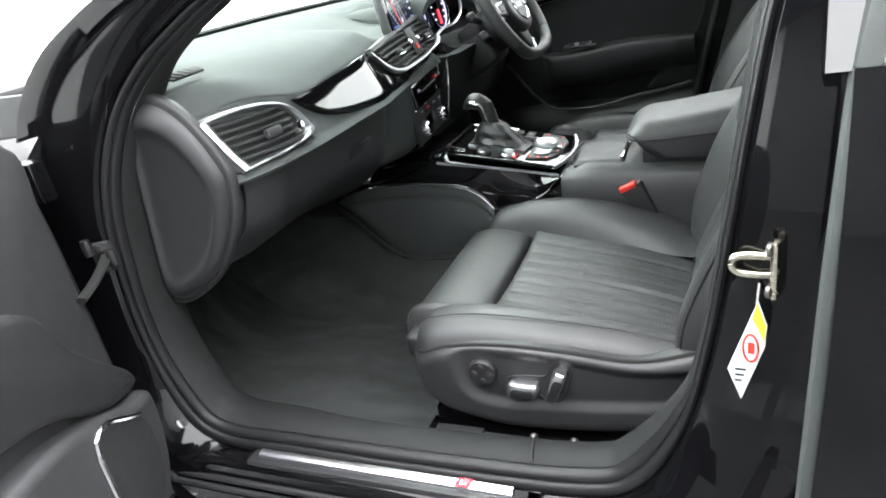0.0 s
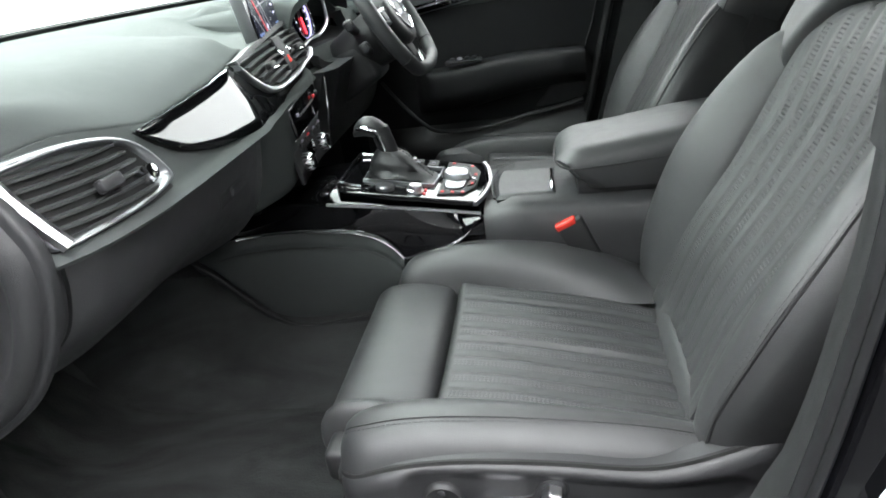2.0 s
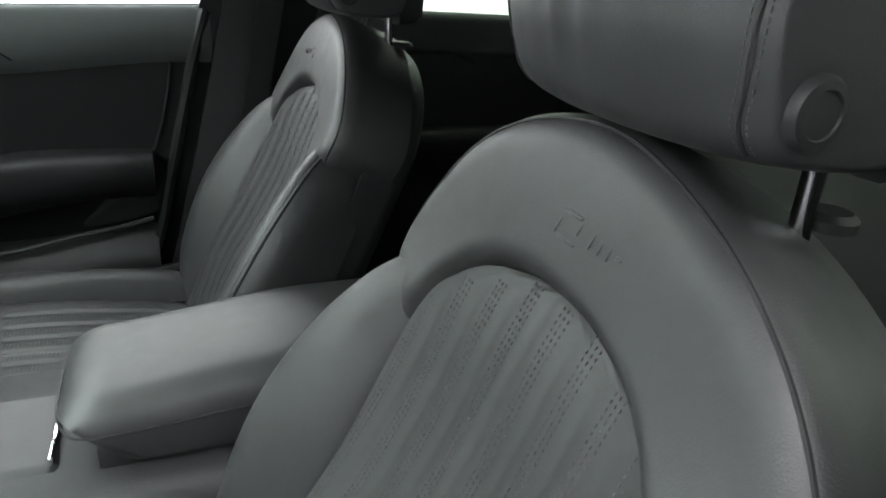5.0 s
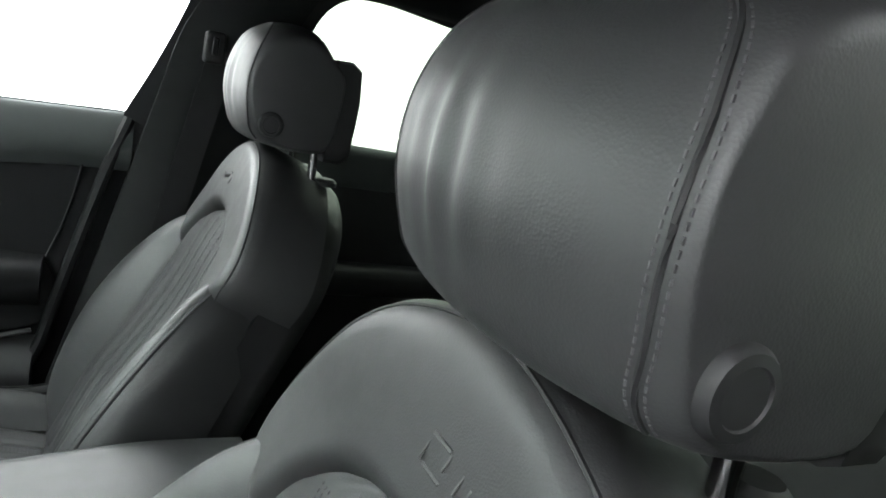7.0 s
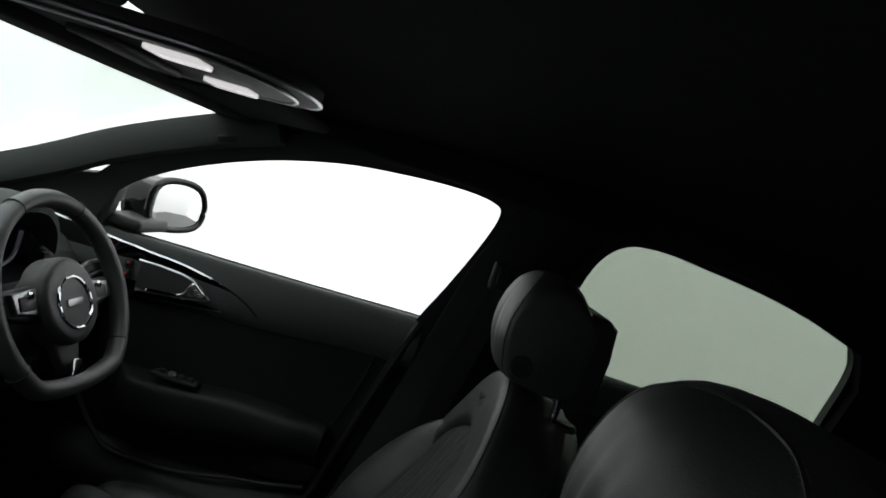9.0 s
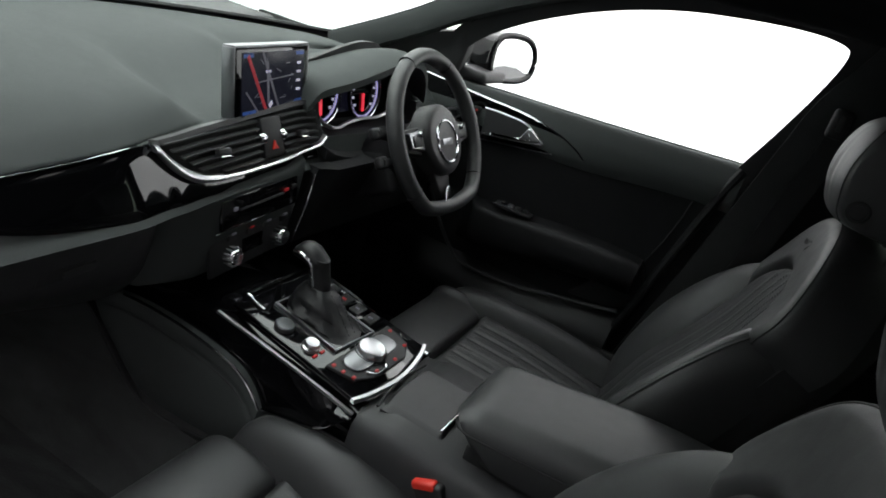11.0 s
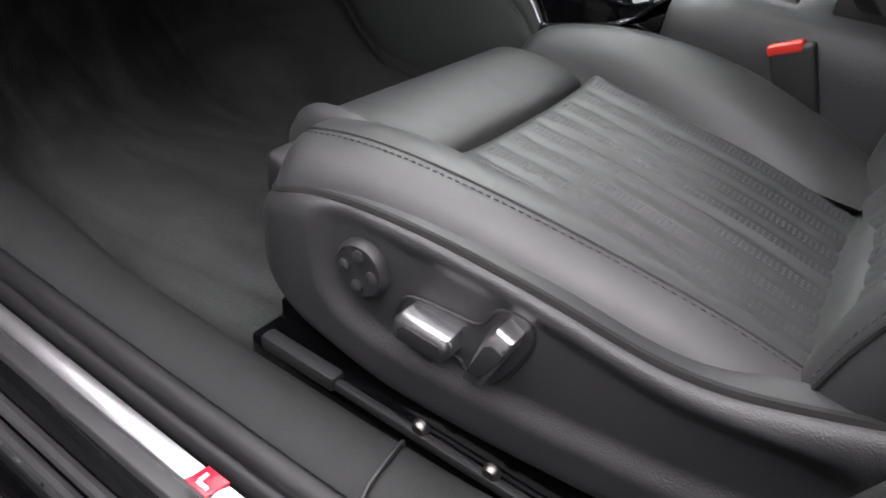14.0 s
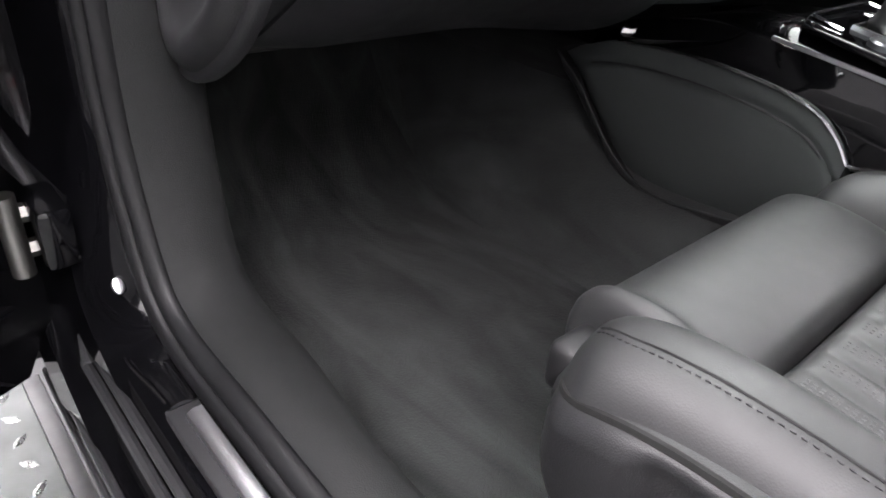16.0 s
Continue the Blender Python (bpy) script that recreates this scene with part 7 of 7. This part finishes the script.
part("bracket", box(0.030, 0.014, 0.046, 0.004, 2, pose(-0.462, -0.822, 0.772, 0, 0, 25)), PLASTIC_DARK, chk)
part("strap", tube(spline([(-0.462, -0.815, 0.776), (-0.435, -0.850, 0.772), (-0.405, -0.895, 0.768), (-0.385, -0.935, 0.765)], 5), 0.0085, 8, flat=0.55), OILED_STEEL, chk)
for k in (-1, 1):
    part("roller", moved(lathe([(0.006, -0.012), (0.0075, 0), (0.006, 0.012)], 12), pose(-0.447 + 0.008 * k, -0.838 + 0.010 * k, 0.786 - 0.012 * k)), OILED_STEEL, chk)
    part("fixing_bolt", moved(lathe([(0.006, 0), (0.006, 0.004), (0.002, 0.006)], 6), pose(-0.456, -0.829, 0.772 + 0.016 * k, 90, 0, 25)), STEEL, chk)
for z in (0.50, 0.90):
    hg = part("hinge", box(0.07, 0.03, 0.06, 0.006, 2, pose(-0.52, -0.845, z)), PAINT, odoor, "black painted steel hinge")
    part("pin", moved(lathe([(0.010, -0.04), (0.010, 0.04)], 14), pose(-0.515, -0.875, z)), STEEL, hg)
    for k in (-1, 1):
        part("bolt", moved(lathe([(0.009, 0), (0.009, 0.006), (0.003, 0.008)], 6), pose(-0.52, -0.860, z + 0.018 * k, 90, 0, 0)), STEEL, hg)
lab = thing("jamb_plug", "small bright plug on the door jamb", "plug", at=(-0.470, -0.808, 0.446))
part("cap", moved(slab([(0.0085 * math.cos(a), 0.0055 * math.sin(a)) for a in np.linspace(0, math.tau, 15)[:-1]], 0.004, 0.0012), frame3((-0.470, -0.811, 0.446), (0.6, 0, -0.8), (0, 1, 0))), SATIN, lab)

striker = thing("door_striker", "plated steel door striker on the centre pillar", "door striker", at=(0.41, -0.80, 0.74))
part("plate", box(0.008, 0.028, 0.060, 0.004, 2, pose(0.428, -0.825, 0.771, 0, 0, -20)), BRASSY, striker)
part("loop", tube(spline([(0.425, -0.815, 0.777), (0.396, -0.813, 0.777), (0.388, -0.813, 0.768), (0.396, -0.813, 0.758), (0.425, -0.815, 0.757)], 6), 0.0042, 10), BRASSY, striker)
for k in (-1, 1):
    part("screw", moved(lathe([(0.007, 0), (0.007, 0.003), (0.003, 0.005)], 12), frame3((0.422, -0.833, 0.771 + 0.022 * k), (0, 0, 1), (0.3, 1, 0))), STEEL, striker)
tag = thing("hanging_tag", "white card tag with yellow corner and red ring", "tag", at=(0.41, -0.82, 0.60))
tm = frame3((0.402, -0.826, 0.675), (1, -0.30, 0), (0.05, 0.0, 1))
part("card", moved(slab([(0.010, 0.061), (0.019, 0.035), (0.0175, 0.010), (-0.004, -0.060), (-0.018, -0.025)], 0.0010, 0.0003), tm), TAG_PAPER, tag)
part("yellow_corner", moved(slab([(0.0095, 0.059), (0.0182, 0.034), (0.0168, 0.016), (0.011, 0.030), (0.005, 0.040)], 0.0005, 0), tm @ pose(0, 0, 0.0010)), YELLOW_PRINT, tag)
part("red_ring", tube([tm @ Vector((0.0045 + 0.0072 * math.cos(a), 0.006 + 0.016 * math.sin(a), 0.0016)) for a in np.linspace(0, math.tau, 25)[:-1]], 0.0011, 6, True), RED, tag)
part("red_mark", moved(box(0.006, 0.013, 0.0004, 0, 1), tm @ pose(0.005, 0.006, 0.0016)), RED, tag)
for k in range(3):
    part("print_bar", moved(box(0.011 - 0.002 * k, 0.0022, 0.0004, 0, 1), tm @ pose(-0.005 - 0.001 * k, -0.022 - 0.007 * k, 0.0014, 0, 0, 8)), PLASTIC, tag)
part("wire", tube([tm @ Vector((0.009, 0.057, 0)), (0.412, -0.820, 0.742), (0.413, -0.815, 0.748)], 0.0015, 6), STEEL, tag)

ldoor = thing("rear_door", "closed gloss black rear passenger door", "car door", "rear doors", at=(0.95, -0.88, 0.35))
part("skin", sheet(lambda u, v: (0.470 + 0.955 * v - 0.018 * u, -0.878 - 0.030 * math.sin(math.pi * min(1, u * 1.2)), 0.962 - 0.62 * u), 14, 12, lambda u, v, p: p + Vector((0, 0.06, 0))), PAINT, ldoor, "gloss black door skin")
# pale grey skin stands in for the bright reflection along this edge
part("edge_strip", sweep([(0.520, -0.735, 1.20), (0.492, -0.842, 1.02), (0.478, -0.872, 0.955), (0.472, -0.884, 0.884), (0.466, -0.890, 0.783), (0.461, -0.894, 0.665), (0.457, -0.888, 0.539), (0.455, -0.878, 0.42)], [(-0.010, -0.010), (-0.0085, 0.004), (-0.004, 0.007), (0.004, 0.007), (0.0085, 0.004), (0.010, -0.010)], up=(0, -1, 0)), DASH, ldoor, "door edge strip, its bright reflection painted as grey")
part("pillar_cover", sheet(lambda u, v: (0.452 + 0.118 * v + 0.02 * u, -0.868 + 0.205 * u, 0.958 + 0.345 * u), 10, 4, lambda u, v, p: p + Vector((0, 0.03, 0))), PIANO, ldoor, "gloss black pillar cover")
structure("window_3", sheet(lambda u, v: (0.57 + 0.84 * v, -0.858 + 0.205 * u, 0.962 + 0.345 * u), 4, 4), GLASS_TINT, "tinted rear passenger window glass", "window")
structure("hinge_pillar_left", slab([(-0.600, 0.30), (-0.600, 0.93), (-0.66, 0.95), (-0.70, 0.30)], 0.100, 0.006, frame3((0, -0.790, 0), (1, 0, 0), (0, 0.0, 1))), PAINT, "gloss black hinge pillar behind the front wing", "car body")
structure("pillar_centre_left", slab([(0.52, 0.38), (0.60, 0.38), (0.66, 1.34), (0.58, 1.34)], 0.04, 0.01, frame3((0, -0.68, 0), (1, 0, 0), (0, 0.03, 1))), TRIM_GREY, "dark grey centre pillar inner trim", "pillar trim")
structure("rear_trim_left", box(0.80, 0.05, 0.70, 0.012, 3, pose(1.02, -0.73, 0.66)), PLASTIC_DARK, "dark inner panel of the rear passenger door", "door panel")
structure("rail_left", box(1.5, 0.06, 0.07, 0.02, 3, pose(0.88, -0.625, 1.375)), HEADLINER, "black cloth roof rail trim", "roof trim")
